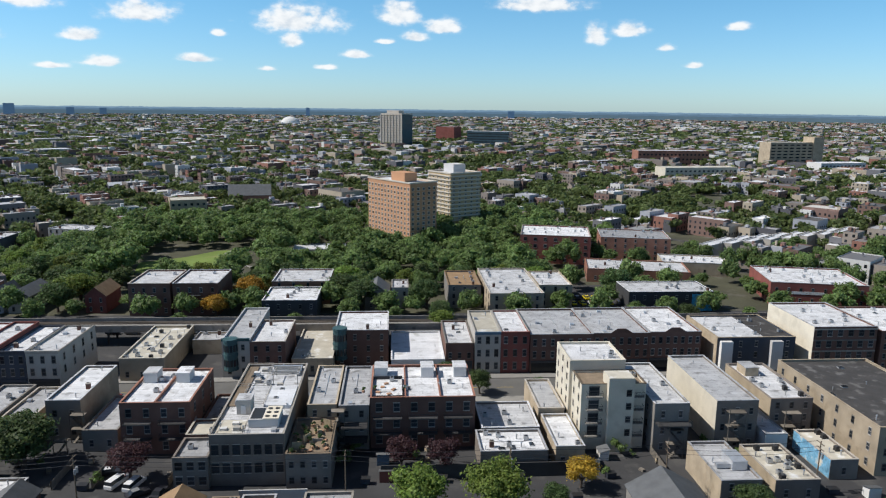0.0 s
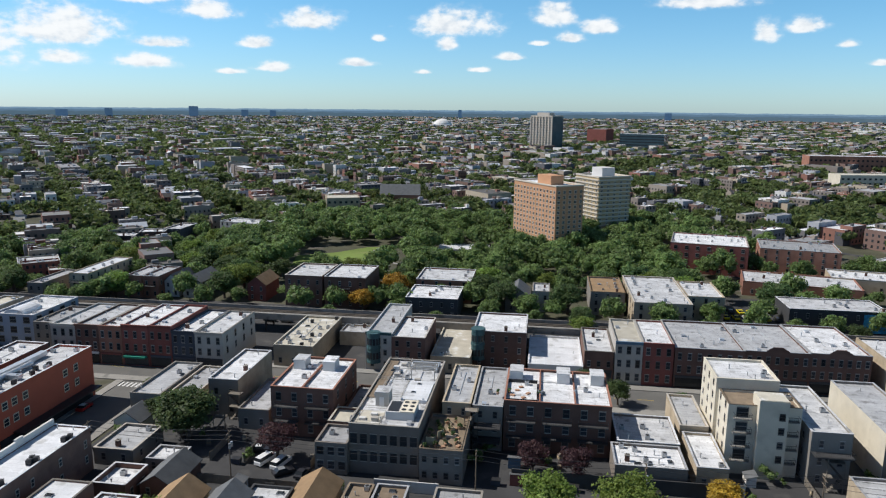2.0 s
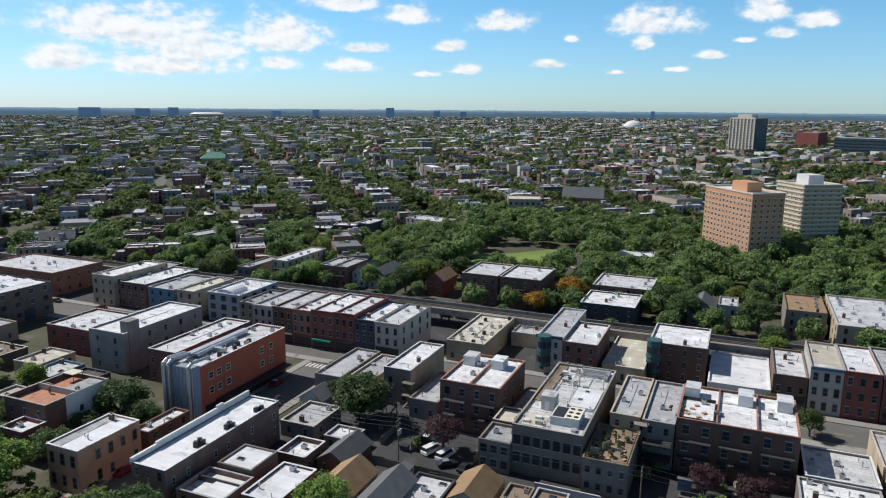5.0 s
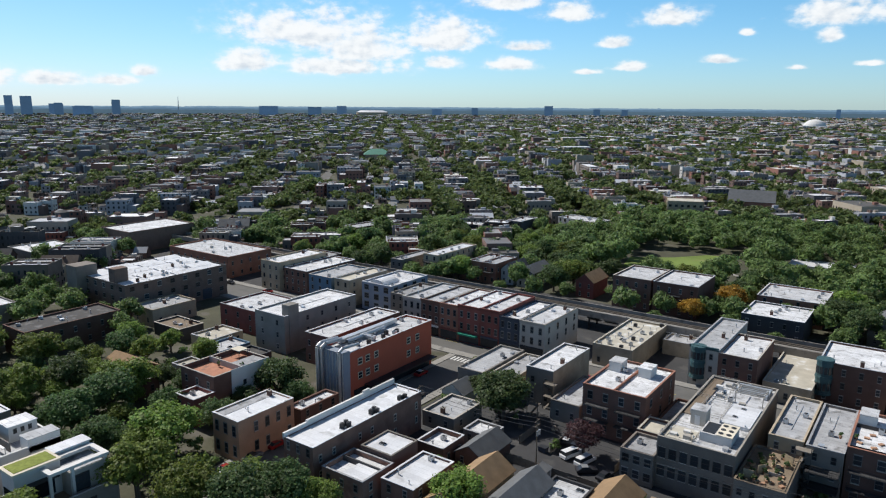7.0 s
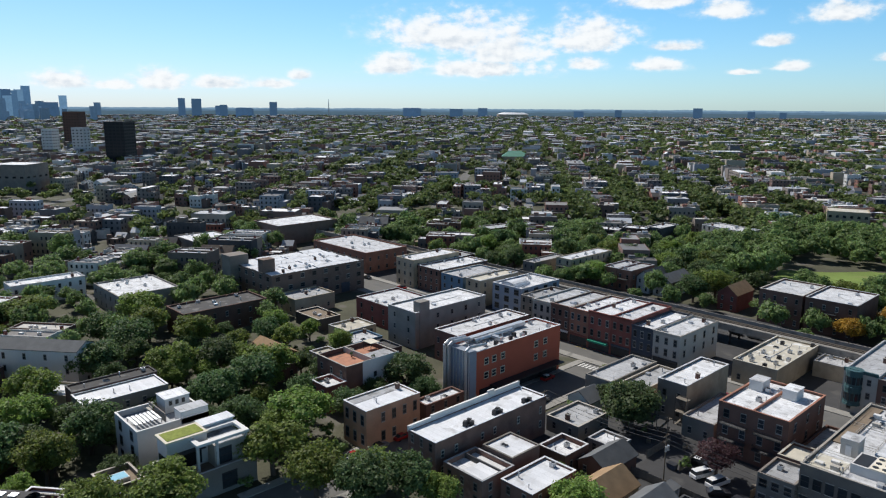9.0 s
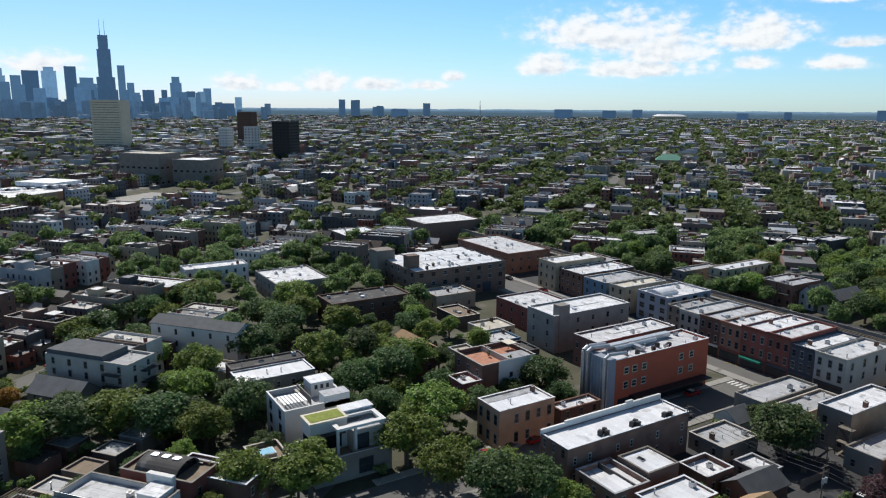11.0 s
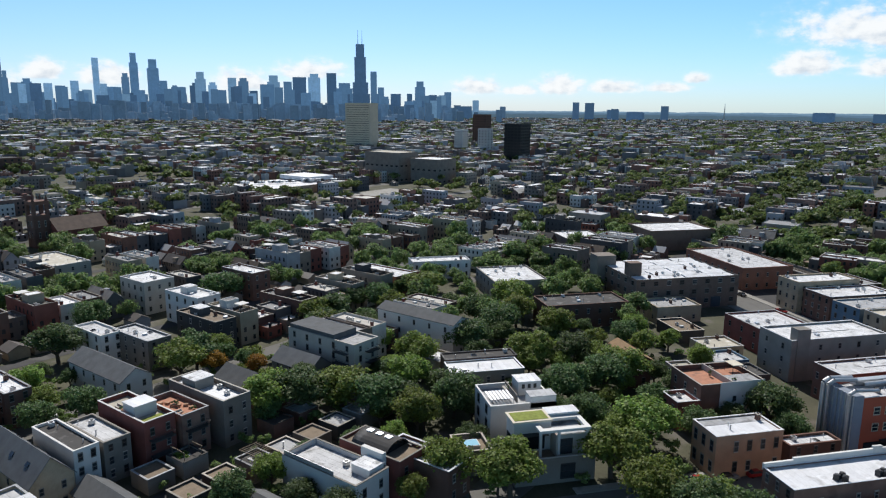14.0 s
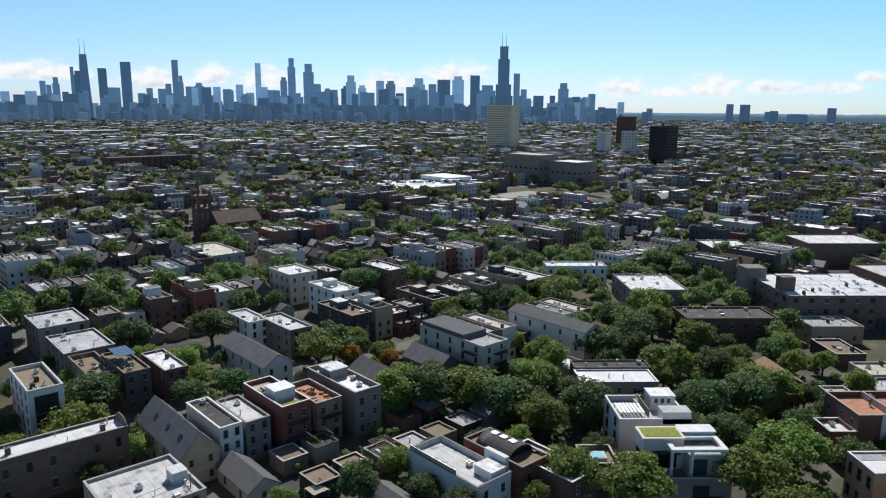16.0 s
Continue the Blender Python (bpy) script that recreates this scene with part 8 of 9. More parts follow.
def far_house(x, y, w, d, h, rot):
    c, s_ = math.cos(rot), math.sin(rot)
    near_by = math.hypot(x, y) < 1300
    if near_by and h < 8.5 and d < 8 and rng.random() < 0.3:
        cs = far_block(x, y, w, d, h * 0.8, rot, pitch=2.6)
        h *= 0.8
    elif near_by and h > 5 and rng.random() < 0.45:
        k = rng.uniform(0.55, 0.75) * rng.choice([-1, 1])
        sg = 1 if k > 0 else -1
        k = abs(k)
        cs = far_block(x - sg * c * w * (1 - k) / 2, y - sg * s_ * w * (1 - k) / 2, w * k, d, h, rot, 0.45)
        far_block(x + sg * c * w * k / 2, y + sg * s_ * w * k / 2, w * (1 - k), d * rng.uniform(0.7, 0.98), h * rng.uniform(0.5, 0.85), rot, 0.3)
        w *= k
        x, y = x - sg * c * w * (1 - k) / 2, y - sg * s_ * w * (1 - k) / 2
    else:
        cs = far_block(x, y, w, d, h, rot, 0.45 if near_by else 0.0)
    away = math.hypot(x, y)
    if away < 950:
        for e in range(rng.integers(1, 4)):
            a, b, k, up = rng.uniform(-0.35, 0.35) * w, rng.uniform(-0.3, 0.3) * d, rng.uniform(0.4, 1.6), rng.uniform(0.6, 2.2)
            n = len(far_v)
            q = [(x + c * (a + i) - s_ * (b + j), y + s_ * (a + i) + c * (b + j)) for i, j in ((-k, -k * 0.7), (k, -k * 0.7), (k, k * 0.7), (-k, k * 0.7))]
            far_v.extend([(*p, h) for p in q] + [(*p, h + up) for p in q])
            far_f.extend([(n, n + 1, n + 5, n + 4), (n + 1, n + 2, n + 6, n + 5), (n + 2, n + 3, n + 7, n + 6), (n + 3, n, n + 4, n + 7), (n + 4, n + 5, n + 6, n + 7)])
    if away < 800:
        for i in range(4):
            (ax, ay), (bx, by) = cs[i], cs[(i + 1) % 4]
            span = math.hypot(bx - ax, by - ay)
            nx, ny = (by - ay) / span, (ax - bx) / span
            if nx * x + ny * y > 0:
                continue
            count = int(span / 2.9)
            for f in range(int(h / 3.1)):
                for k in range(count):
                    e0, e1, z0 = (k + 0.32) / count, (k + 0.68) / count, 1.1 + f * 3.1
                    p, q = (ax + (bx - ax) * e0 + nx * 0.05, ay + (by - ay) * e0 + ny * 0.05), (ax + (bx - ax) * e1 + nx * 0.05, ay + (by - ay) * e1 + ny * 0.05)
                    panes.face([(*p, z0), (*q, z0), (*q, z0 + 1.5), (*p, z0 + 1.5)])


def far_tree(x, y, r, h):
    away = math.hypot(x, y)
    k, sides = FAR_CROWNS[0 if away < 720 else 1 if away < 1250 else 2][rng.integers(0, 4)]
    a = rng.uniform(0, 6.28)
    co = np.stack([x + r * (k[:, 0] * math.cos(a) - k[:, 1] * math.sin(a)), y + r * (k[:, 0] * math.sin(a) + k[:, 1] * math.cos(a)), h - r * 0.8 + r * 0.8 * k[:, 2]], 1)
    trees_f.append(sides + sum_verts[0])
    sum_verts[0] += len(k)
    trees_v.append(co)


near_trees = 0
for v in range(-12, 18):
    for side in (-6.2, 6.2):
        x, y = to_world(-109 + side, v * 7.7)
        if not taken(x, y, 3.0) and y < 62 and rng.random() < 0.85:
            flat_building("low alley garage with flat roof", x, y, 6.2, 5.8, 3.2 + rng.uniform(0, 0.5), B_ROT, str(rng.choice(["greybrick", "grey", "brown", "dark"])), str(rng.choice(["grey", "dark", "deck"])), 1, "", kit=["vent_pipe"] if rng.random() < 0.4 else [], name="garage", category="garage", parapet=0.35, group="alley garages")
            if rng.random() < 0.4:
                roof_terrace(len(OCC), x, y)
for bu in range(-52, 53):
    for bv in range(-26, 27):
        u0, v0 = STREET_U + bu * BLOCK_U, 48 + bv * BLOCK_V
        cx, cy = to_world(u0 + 49, v0 + 100)
        dist = math.hypot(cx, cy)
        if dist > 4880 or not in_view(cx, cy, 8 if dist > 500 else 45):
            continue
        north = math.degrees(math.atan2(-cx, cy)) < 32
        keep = 0.74 if north and dist < 1700 else 0.93 if dist < 1000 else 0.62 if dist < 1700 else 0.30 if dist < 2700 else 0.15
        grow = 1.0 if dist < 1000 else 1.15 if dist < 1700 else 1.5 if dist < 2700 else 2.3
        green = (rng.uniform(0.5, 1.5) if dist > 620 else rng.uniform(1.0, 1.5)) * (0.55 if math.degrees(math.atan2(-cx, cy)) > 58 and dist > 180 else 1.0)
        swap = dist > 520 and rng.random() < 0.36
        shift_u, shift_v = (rng.uniform(-10, 10), rng.uniform(-35, 35)) if dist > 520 else (0.0, 0.0)

        def lot(u, v):
            """A place in this block; in some blocks the houses face the cross streets."""
            if swap:
                u, v = u0 + 49 + (v - v0 - 100) * 0.5, v0 + 100 + (u - u0 - 49) * 2.0
            return to_world(u + shift_u, v + shift_v)

        turn_ = B_ROT + (90 if swap else 0)
        for side in (0, 1):
            v = 8.0
            while v < 190:
                k = int(rng.choice([0, 1, 2, 3, 4], p=[0.34, 0.22, 0.16, 0.16, 0.12]))
                wide = (6.9, 6.6, 6.6, 7.0, 13.6)[k]
                v += wide + rng.choice([0.5, 1.0, 1.6])
                if rng.random() > keep:
                    continue
                long_ = (18, 16, 16, 20, 20)[k]
                u = u0 + (9.5 + long_ / 2 + rng.uniform(0, 2.5) if side == 0 else 88.5 - long_ / 2 - rng.uniform(0, 2.5))
                x, y = lot(u + (rng.uniform(-6.0, 6.0) if dist > 330 else 0), v0 + v - wide / 2)
                if swap and rng.random() < 0.5:
                    continue
                away = math.hypot(x, y)
                if avenue_zone(x, y) or away < 150 or not in_view(x, y, 4 if away > 200 else 12):
                    continue
                if away < 700 and (taken(x, y, 4.5) or any(taken(*lot(u + e, v0 + v - wide / 2), 2.5) for e in (-8, 8))):
                    continue
                if away < 430 and houses < 150:
                    proto = window_protos[k] if away < 195 else plain_protos[k]
                    copy_thing(proto, pose(x, y, 0, 0, 0, turn_ + (180 if side == 0 else 0)) @ Matrix.Diagonal((rng.uniform(0.82, 1.08), rng.uniform(0.92, 1.06), rng.uniform(0.84, 1.14), 1)))
                    houses += 1
                else:
                    h = (9.6, 6.6, 7.5, 10.8, 10.6)[k] * rng.uniform(0.85, 1.2)
                    far_house(x, y, long_ * rng.uniform(0.7, 1.15) * math.sqrt(grow), wide * grow * (rng.uniform(1.5, 4.0) if rng.random() < 0.09 else 1.0), h, radians(turn_))
                if rng.random() < 0.6 and dist < 1700:
                    gx, gy = lot(u0 + (41 if side == 0 else 57), v0 + v - wide / 2)
                    if not avenue_zone(gx, gy) and not taken(gx, gy, 4.0):
                        if math.hypot(gx, gy) < 300:
                            copy_thing(plain_protos[5], pose(gx, gy, 0, 0, 0, B_ROT))
                        else:
                            far_house(gx, gy, 6.4, 6.0, 3.3, radians(B_ROT))
        green *= 1.5 if north and dist > 420 else 1.0
        count = int(74 * green * (1.0 if dist < 1000 else 0.75 if dist < 1700 else 0.32 if dist < 2700 else 0.11))
        for k in range(count):
            lane = rng.choice([6.5, 91.5, 38, 60], p=[0.33, 0.33, 0.17, 0.17])
            u, v = u0 + lane + rng.normal(0, 2.0 if dist < 330 else 6.5), v0 + rng.uniform(0, BLOCK_V)
            x, y = lot(u, v)
            away = math.hypot(x, y)
            if avenue_zone(x, y) or not in_view(x, y, 5):
                continue
            if away < 700 and taken(x, y, 2.0):
                continue
            r = rng.uniform(3.2, 6.8) * (1.2 if north and dist > 420 else 1.0)
            if away < 420:
                if away > 150 and away < 250 and near_trees < 45:
                    tree(x, y, r * 1.1, tree_dice.choice(["mid", "mid", "mid", "green", "light"]))
                    near_trees += 1
                elif away > 150:
                    wood_tree(x, y, r * 1.1)
                continue
            big = 1 if dist < 1700 else 1.5 if dist < 2700 else 2.3
            far_tree(x, y, r * big, rng.uniform(7, 12.5))


def joined(name, verts, faces, mat_, label, category):
    me = bpy.data.meshes.new(name)
    me.from_pydata(verts, [], faces)
    me.materials.append(mat_)
    me.update()
    return tagged(new(name, me), label, category, kind="stuff")


joined("distant_houses", far_v, far_f, M_HAZED_WALL, "brick and frame houses of the wide city", "houses")
joined("distant_panes", panes.v, panes.f, M_FARPANE, "dark window panes of the houses farther off", "windows")
joined("distant_roofs", far_rv, far_rf, M_FARROOF, "flat white grey and black roofs of the wide city", "roofs")
v = np.concatenate(WOOD_V)
joined("woodland", v.tolist(), np.arange(len(v)).reshape(-1, 3).tolist(), M_WOOD, "green leafy trees of park and side streets", "trees")
joined("distant_trees", np.concatenate(trees_v).tolist(), np.concatenate(trees_f).tolist(), M_FARTREE, "green trees of the wide city", "trees")

# ---- vehicles
CAR_PAINT = material("car_paint", (0, 0, 0), 0.3, 0.03, 1, 2, 0, palette=[(0.6, 0.6, 0.6), (0.03, 0.03, 0.035), (0.3, 0.02, 0.02), (0.2, 0.21, 0.22), (0.04, 0.06, 0.12), (0.7, 0.7, 0.69), (0.08, 0.08, 0.085)])
M_TYRE = material("tyre_rubber", (0.02, 0.02, 0.02), 0.9, 0.1)


def car_proto(paint, label, length=4.5, van=False):
    root = thing("car", label, "car", 0, 0, -500)
    L, W = length / 2, 0.9
    top = 1.9 if van else 1.45
    prof = [(-L, 0.35), (L, 0.35), (L, 0.75), (L * 0.9, 0.92), (L * 0.42, 1.0), (-L * 0.8, 1.0), (-L, 0.85)] if not van else [(-L, 0.35), (L, 0.35), (L, 1.0), (L * 0.72, 1.1), (L * 0.6, 1.15), (-L * 0.95, 1.15), (-L, 1.0)]
    s = Shape()
    n = len(prof)
    for sg in (-1, 1):
        s.face([(a, sg * W, b) for a, b in (prof[::-1] if sg > 0 else prof)])
    for i in range(n):
        (a, b), (c, d) = prof[i], prof[(i + 1) % n]
        s.face([(a, -W, b), (a, W, b), (c, W, d), (c, -W, d)])
    part("body", s.mesh("body", paint), root)
    lo = (-L * 0.78, L * 0.42, 1.0) if not van else (-L * 0.95, L * 0.6, 1.15)
    hi = (-L * 0.5, L * 0.12, top) if not van else (-L * 0.92, L * 0.4, top)
    s = Shape()
    q = [(lo[0], -W + 0.04), (lo[1], -W + 0.04), (lo[1], W - 0.04), (lo[0], W - 0.04)]
    r = [(hi[0], -W + 0.18), (hi[1], -W + 0.18), (hi[1], W - 0.18), (hi[0], W - 0.18)]
    for i in range(4):
        j = (i + 1) % 4
        s.face([(*q[i], lo[2]), (*q[j], lo[2]), (*r[j], hi[2]), (*r[i], hi[2])])
    part("cabin_glass", s.mesh("cabin_glass", M_GLASS), root)
    part("car_roof", Shape().box(hi[0], -W + 0.18, top - 0.02, hi[1], W - 0.18, top + 0.04).mesh("car_roof", paint), root)
    wheel = Shape().tube((0, -0.11, 0), (0, 0.11, 0), 0.33, 0.33, 12, 0)
    wheel = wheel.mesh("wheel", M_TYRE)
    for a in (-L * 0.62, L * 0.62):
        for b in (-W + 0.08, W - 0.08):
            part("wheel", wheel, root, at=(a, b, 0.33))
    return root


M_YELLOW = material("taxi_yellow", (0.65, 0.5, 0.02), 0.35, 0.03)
cars = [car_proto(CAR_PAINT, "parked car at the kerb")]
yellow = car_proto(M_YELLOW, "yellow taxi in a parking lot")
red_car = car_proto(material("red_car_paint", (0.42, 0.02, 0.02), 0.3, 0.03), "red car in the car park")
white_van = car_proto(material("white_car_paint", (0.7, 0.7, 0.7), 0.3, 0.03), "white van with pink side in the yard", 5.4, True)
car_dice = random.Random(4)
for i in range(7):
    copy_thing(cars[0] if i < 4 else red_car, pose(-176.5 + i * 2.7, 167.0 - (i % 2) * 0.3, 0.08, 0, 0, 90 + car_dice.uniform(-3, 3)))
copy_thing(white_van, pose(-55.5, 133.6, 0.07, 0, 0, 70))
copy_thing(white_van, pose(-51.8, 132.6, 0.07, 0, 0, 75))
copy_thing(cars[0], pose(-50.0, 129.3, 0.07, 0, 0, 40))
copy_thing(cars[0], pose(-45.9, 129.3, 0.07, 0, 0, 80))
for i in range(56):
    x = -260 + i * 7.6 + car_dice.uniform(-1, 1)
    if car_dice.random() < 0.68 or -114 < x < -97:
        continue
    side = car_dice.choice([175.6, 185.9])
    copy_thing(cars[0], pose(x, side, 0.11, 0, 0, 0 if side < 180 else 180))
for i in range(14):
    y = 66 + i * 6.6
    if car_dice.random() < 0.35:
        continue
    copy_thing(cars[0], pose(car_dice.choice([-110.4, -101.7]), y, 0.09, 0, 0, 90))
for i in range(16):
    copy_thing(yellow if car_dice.random() < 0.6 else cars[0], pose(69 + (i % 8) * 3.6, 262 + (i // 8) * 8.0, 0.09, 0, 0, 90 + car_dice.uniform(-6, 6)))
for i in range(12):
    x = -130 + i * 6.2
    if car_dice.random() < 0.6:
        copy_thing(cars[0], pose(x, 230.3, 0.1, 0, 0, 0))
for k in range(-2, 2):
    for i in range(-30, 30):
        u, v = STREET_U + k * BLOCK_U + car_dice.choice([-3.9, 3.9]), i * 6.4
        x, y = to_world(u, v)
        if car_dice.random() < 0.82 or avenue_zone(x, y) or taken(x, y, 1.0) or not 100 < math.hypot(x, y) < 300 or not in_view(x, y):
            continue
        copy_thing(cars[0], pose(x, y, 0.07, 0, 0, B_ROT + 90))

# ---- poles and wires of the alleys
M_WOODPOLE = material("pole_timber", (0.14, 0.11, 0.08), 0.95, 0.3, 1, 6)


def utility_pole(x, y, h=11.0, rot=0, tanks=True):
    root = thing("utility_pole", "timber utility pole with crossarms and transformers", "utility pole", x, y, 0, rot, "alley poles")
    part("pole", Shape().tube((0, 0, 0), (0, 0, h), 0.16, 0.11, 8).mesh("pole", M_WOODPOLE), root)
    for z in (h - 0.5, h - 1.6):
        part("crossarm", Shape().box(-0.06, -1.2, z, 0.06, 1.2, z + 0.12, 0, True).mesh("crossarm", M_WOODPOLE), root)
    if tanks:
        for yy in (-0.45, 0.45):
            part("transformer", Shape().tube((0.3, yy, h - 3.6), (0.3, yy, h - 2.5), 0.24, 0.24, 10).mesh("transformer", M_METAL), root)
    return root


POLES = [(-90.0, 124.6), (-59.5, 125.0), (-9.5, 124.6), (22.0, 124.4), (53.0, 124.6), (84.0, 124.6)]
for i, (x, y) in enumerate(POLES):
    utility_pole(x, y, 11.0, 0, i % 2 == 1)
for v in (-60, -25, 10, 45):
    x, y = to_world(-106.0, v)
    utility_pole(x, y, 11.0, B_ROT - 90)


def wire(p, q, sag=0.8, r=0.035):
    """A slack cable between two points."""
    c = bpy.data.curves.new("power_line", "CURVE")
    c.dimensions, c.bevel_depth, c.bevel_resolution = "3D", r, 1
    sp = c.splines.new("POLY")
    sp.points.add(10)
    for i in range(11):
        k = i / 10
        m = Vector(p).lerp(Vector(q), k)
        sp.points[i].co = (m.x, m.y, m.z - sag * 4 * k * (1 - k), 1)
    c.materials.append(M_DARKMETAL)
    tagged(new("power_line", c), "thin slack overhead power line", "cable", "alley wires")


for (x0, y0), (x1, y1) in zip(POLES, POLES[1:]):
    for dy, z in ((-1.1, 10.6), (1.1, 10.6), (-0.8, 9.5)):
        wire((x0, y0 + dy, z), (x1, y1 + dy, z))
for a, b in ((-60, -25), (-25, 10), (10, 45)):
    (x0, y0), (x1, y1) = to_world(-106.0, a), to_world(-106.0, b)
    for z in (10.6, 9.5):
        wire((x0, y0, z), (x1, y1, z))

# ---- bins, fences and rear stairs of the yards
def bin_proto():
    root = thing("dumpster", "dark steel waste dumpster in the alley", "dumpster", 0, 0, -500)
    s = Shape()
    q0, q1 = [(-0.9, -0.55), (0.9, -0.55), (0.9, 0.55), (-0.9, 0.55)], [(-1.0, -0.7), (1.0, -0.7), (1.0, 0.7), (-1.0, 0.7)]
    for i in range(4):
        j = (i + 1) % 4
        s.face([(*q0[i], 0.1), (*q0[j], 0.1), (*q1[j], 1.2), (*q1[i], 1.2)])
    part("body", s.mesh("body", WALL["navy"]), root)
    part("lid", Shape().box(-1.02, -0.72, 1.2, 1.02, 0.72, 1.3, 0, True).mesh("lid", M_DARKMETAL), root)
    return root


def fence(x0, y0, x1, y1, h=1.9, mat_=None):
    """A close-boarded timber fence: rails, posts and boards in one run."""
    d = math.hypot(x1 - x0, y1 - y0)
    root = thing("fence", "weathered timber yard fence", "fence", x0, y0, 0, math.degrees(math.atan2(y1 - y0, x1 - x0)), "yard fences")
    s = Shape()
    n = max(2, int(d / 0.45))
    for i in range(n):
        s.box(i * d / n, -0.02, 0.08, (i + 0.93) * d / n, 0.02, h + (i * 7 % 3) * 0.02)
    s.box(0, 0.02, 0.5, d, 0.08, 0.6, 0, True)
    s.box(0, 0.02, h - 0.4, d, 0.08, h - 0.3, 0, True)
    part("fence_panel", s.mesh("fence_panel", mat_ or M_WOODPOLE), root)
    part("post", Shape().box(-0.06, 0.0, 0, 0.06, 0.12, h + 0.1).mesh("post", M_WOODPOLE), root)
    return root


dump = bin_proto()
for i in range(22):
    x = -94 + i * 8.6 + car_dice.uniform(-2, 2)
    for y in ((131.9, 123.7)[i % 2],):
        if not taken(x, y, 0.8):
            copy_thing(dump, pose(x, y, 0.07, 0, 0, car_dice.uniform(-8, 8)))
for i in range(12):
    x, y = to_world(-109 + (i % 2 * 2 - 1) * 2.9, -70 + i * 10.5)
    if not taken(x, y, 0.6):
        copy_thing(dump, pose(x, y, 0.05, 0, 0, B_ROT + 90))
M_FENCE = material("grey_fence", (0.17, 0.15, 0.125), 0.95, 0.3, 0.8, 6, spread=0.3)
for x in (-67.5, -59.8, -45.0, -37.2, -21.0, -5.4, 18.2, 32.8, 56.4, 70.4, 80.6):
    if not -45 < x < 40:
        fence(x, 132.2, x, 142.0, 1.9, M_FENCE)
fence(-66, 123.6, -45, 123.6, 1.9, M_FENCE)
for i in range(-9, 8):
    for side in (-1, 1):
        p, q = to_world(-109 + side * 9.5, i * 7.7 + 3.6), to_world(-109 + side * 15.5, i * 7.7 + 3.6)
        if p[1] < 55 and not taken(*p, 0.3) and not taken(*q, 0.3):
            fence(*p, *q, 1.8, M_FENCE)
for i in range(9):
    x0 = -150 + i * 5.0
    fence(x0, 118 - (i % 3) * 8, x0 + 4.6, 118 - (i % 3) * 8, 1.8, M_FENCE)


def yard_shed(x, y, rot, w=2.6, d=2.0, paint=None):
    """A small lean-to shed: boarded walls, sloping roof and a door."""
    root = thing("garden_shed", "small boarded shed in a back yard", "shed", x, y, 0.05, rot, "yard sheds")
    s = Shape()
    lo, hi = 1.9, 2.4
    for p, q, zp, zq in (((-w / 2, -d / 2), (w / 2, -d / 2), lo, lo), ((w / 2, -d / 2), (w / 2, d / 2), lo, hi), ((w / 2, d / 2), (-w / 2, d / 2), hi, hi), ((-w / 2, d / 2), (-w / 2, -d / 2), hi, lo)):
        s.face([(*p, 0), (*q, 0), (*q, zq), (*p, zp)])
    part("wall", s.mesh("wall", paint or M_FENCE), root)
    s = Shape()
    s.face([(-w / 2 - 0.2, -d / 2 - 0.2, lo - 0.08), (w / 2 + 0.2, -d / 2 - 0.2, lo - 0.08), (w / 2 + 0.2, d / 2 + 0.2, hi + 0.1), (-w / 2 - 0.2, d / 2 + 0.2, hi + 0.1)])
    s.face([(-w / 2 - 0.2, -d / 2 - 0.2, lo - 0.0), (w / 2 + 0.2, -d / 2 - 0.2, lo - 0.0), (w / 2 + 0.2, d / 2 + 0.2, hi + 0.18), (-w / 2 - 0.2, d / 2 + 0.2, hi + 0.18)])
    part("roof", s.mesh("roof", ROOF["slate"]), root)
    part("door", Shape().box(-0.45, -d / 2 - 0.05, 0.05, 0.45, -d / 2, 1.8, 0, True).mesh("door", WALL["greywhite"]), root)


def crate_stack(x, y, rot, n):
    root = thing("crate_stack", "stack of weathered crates and boards in a yard", "crates", x, y, 0.06, rot, "yard crates")
    for i in range(n):
        part("crate", Shape().box(-0.55 + i * 0.08, -0.4, i * 0.46, 0.55 - i * 0.06, 0.4, i * 0.46 + 0.42, 0, True).mesh("crate", M_CRATE if i % 2 else M_FENCE), root)


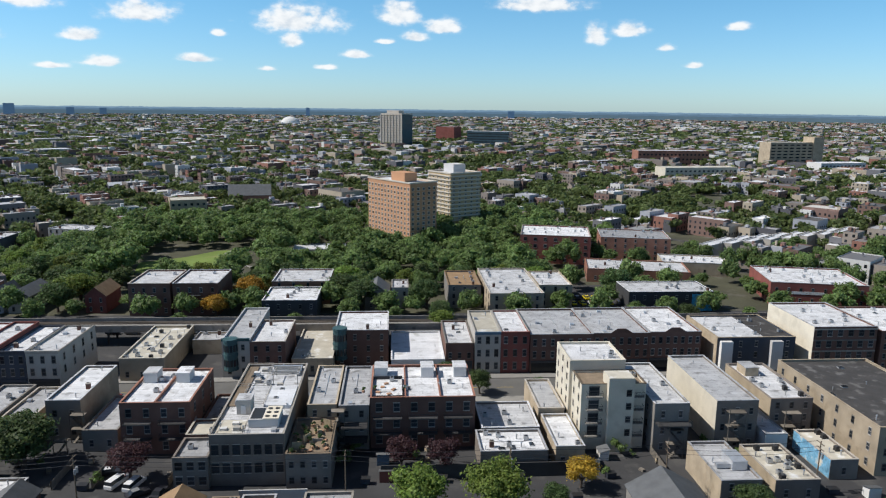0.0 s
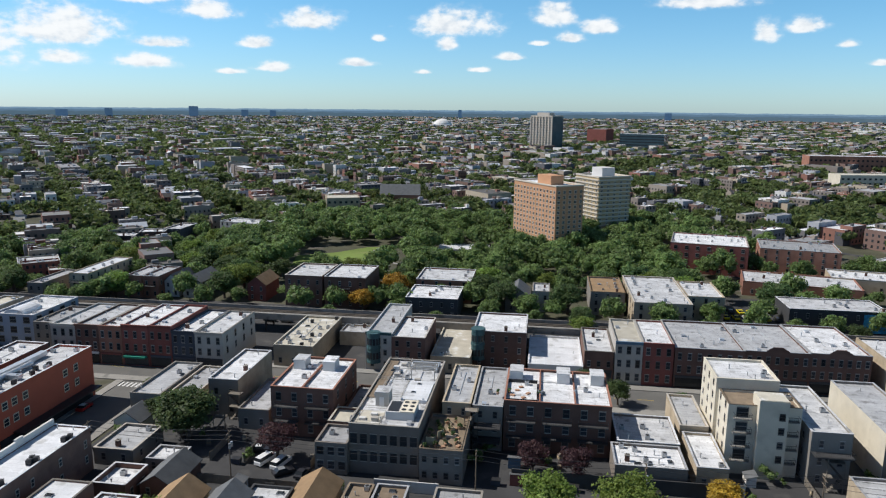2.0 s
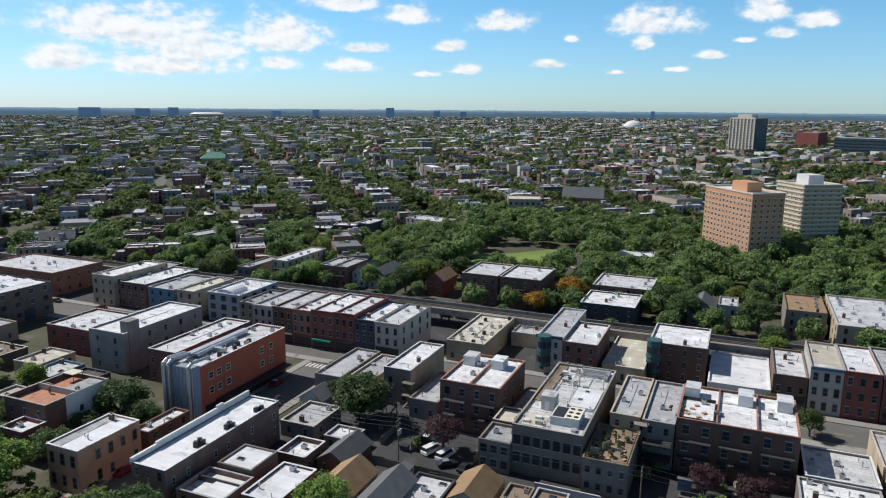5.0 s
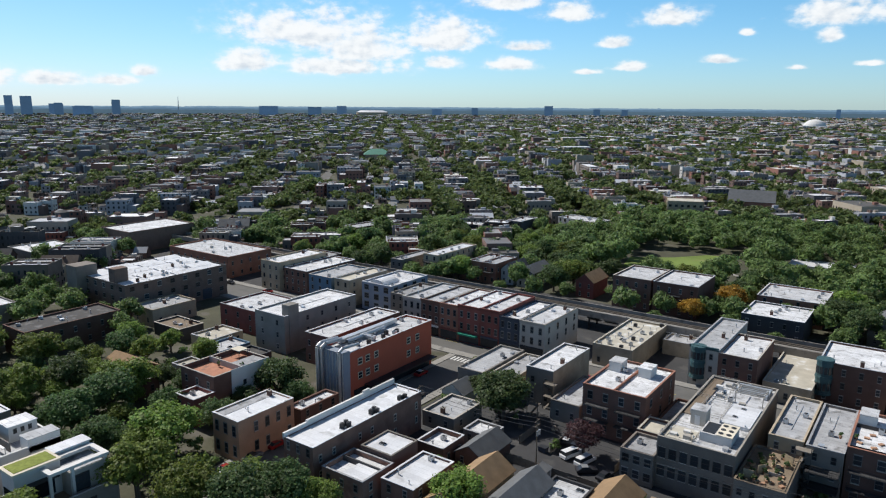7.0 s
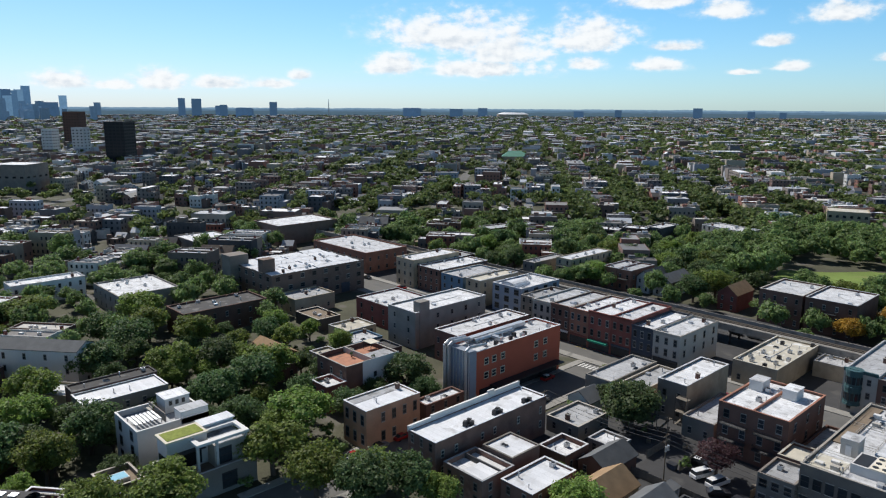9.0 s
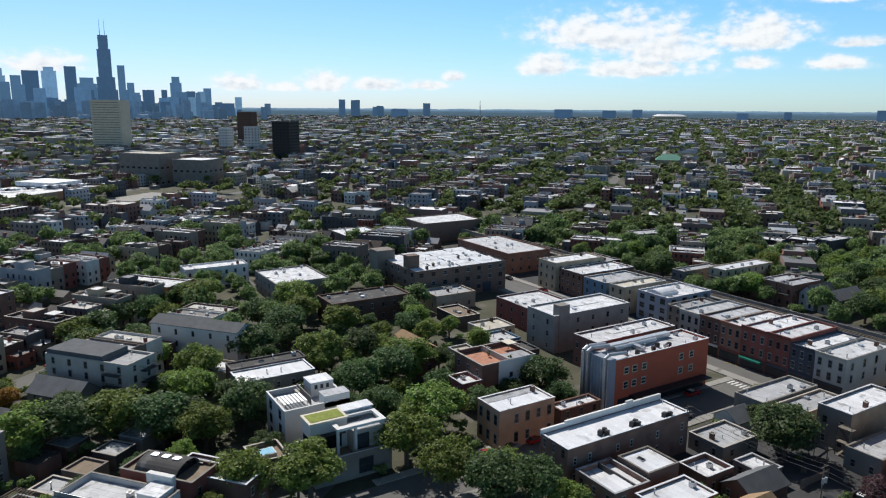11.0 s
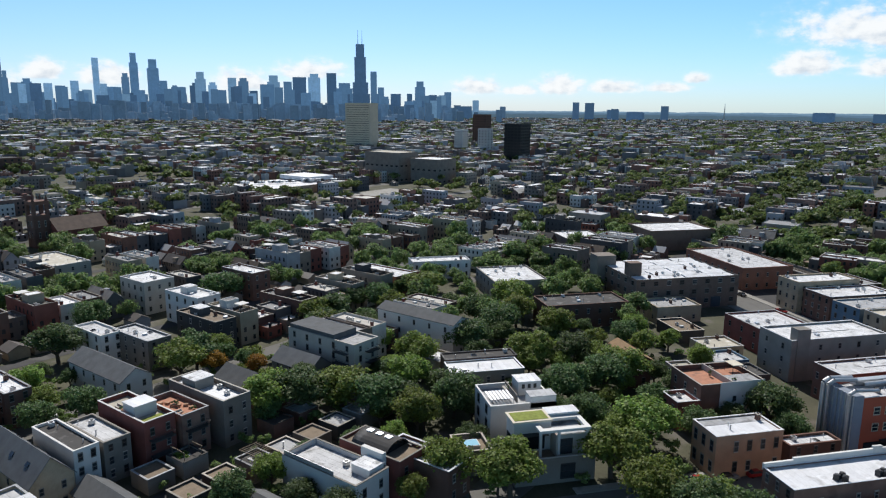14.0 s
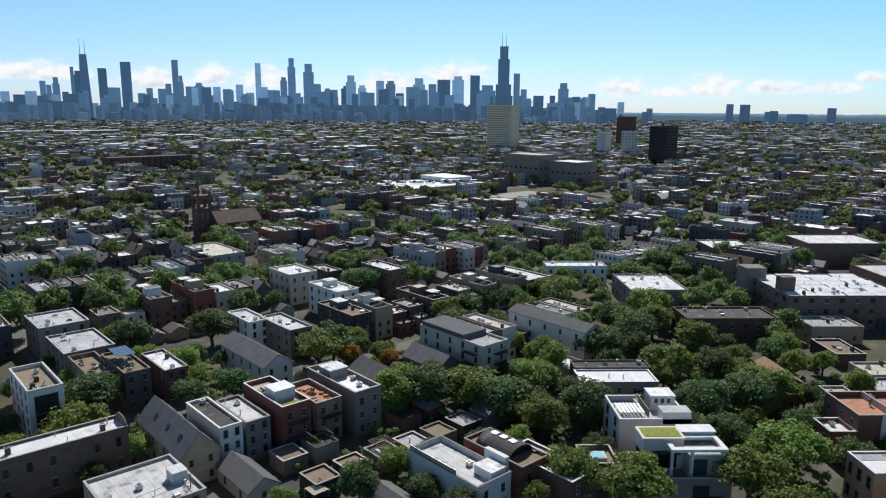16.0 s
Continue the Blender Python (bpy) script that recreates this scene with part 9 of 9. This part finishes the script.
yard_dice = random.Random(21)
for i in range(150):
    x, y = yard_dice.uniform(-95, 100), yard_dice.choice([yard_dice.uniform(132.5, 146), yard_dice.uniform(110, 123)])
    if taken(x, y, 1.3) or (-56 < x < -43 and 127 < y < 136):
        continue
    k = yard_dice.random()
    if k < 0.12:
        yard_shed(x, y, yard_dice.choice([0, 90, 180, 270]), paint=yard_dice.choice([None, WALL["white"], WALL["blue"], WALL["red"]]))
        OCC.append((x, y, 1.5, 1.5, 0))
    elif k < 0.5:
        crate_stack(x, y, yard_dice.uniform(0, 180), yard_dice.choice([1, 2, 3]))
        OCC.append((x, y, 0.6, 0.6, 0))
    elif k < 0.62 and not taken(x, y, 2.4):
        copy_thing(cars[0], pose(x, y, 0.07, 0, 0, yard_dice.choice([90, 90, 0]) + yard_dice.uniform(-8, 8)))
        OCC.append((x, y, 2.2, 2.2, 0))


def rear_stair(x, y, z1, w=3.4, rot=0):
    """Open timber back stairs with landings, as on the rear of walk-up flats."""
    root = thing("rear_stair", "grey timber rear stairs with landings", "stairs", x, y, 0, rot, "rear stairs")
    n = int(z1 / 3.3)
    for i in range(n):
        z = (i + 1) * 3.3
        part("landing", Shape().box(-w / 2, -1.9, z - 0.15, w / 2, 0, z, 0, True).mesh("landing", M_FENCE), root)
        s = Shape()
        for k in range(9):
            e = -w / 2 + 0.2 + k * (w - 0.9) / 8 if i % 2 == 0 else w / 2 - 0.7 - k * (w - 0.9) / 8
            s.box(e, -1.8, z - 3.3 + k * 0.36, e + 0.5, -0.95, z - 3.3 + k * 0.36 + 0.06, 0, True)
        tagged(part("flight", s.mesh("flight", M_FENCE), root), kind="stuff")
        part("railing", Shape().box(-w / 2, -1.95, z + 0.85, w / 2, -1.87, z + 0.95, 0, True).mesh("railing", M_FENCE), root)
    for a in (-w / 2, w / 2 - 0.14):
        part("post", Shape().box(a, -1.9, 0, a + 0.14, -1.76, n * 3.3 + 1.0).mesh("post", M_FENCE), root)


rear_stair(-70.8, 154.1, 7.0, 3.2)
rear_stair(-72.0, 148.0, 4.0, 3.0)
rear_stair(-12.5, 146.4, 10.0, 3.0)
rear_stair(75.0, 142.3, 10.0, 4.0)
rear_stair(91.5, 148.5, 9.0, 4.0)
rear_stair(61.0, 141.2, 7.0, 3.4)
rear_stair(-88.0, 149.3, 5.0, 3.0)

# the patterns that the copies were taken from are no part of the place
for first in sum(PROTO.values(), []) + plain_protos + window_protos + cars + [yellow, red_car, white_van, dump]:
    for ob in (*first.children_recursive, first):
        bpy.data.objects.remove(ob)
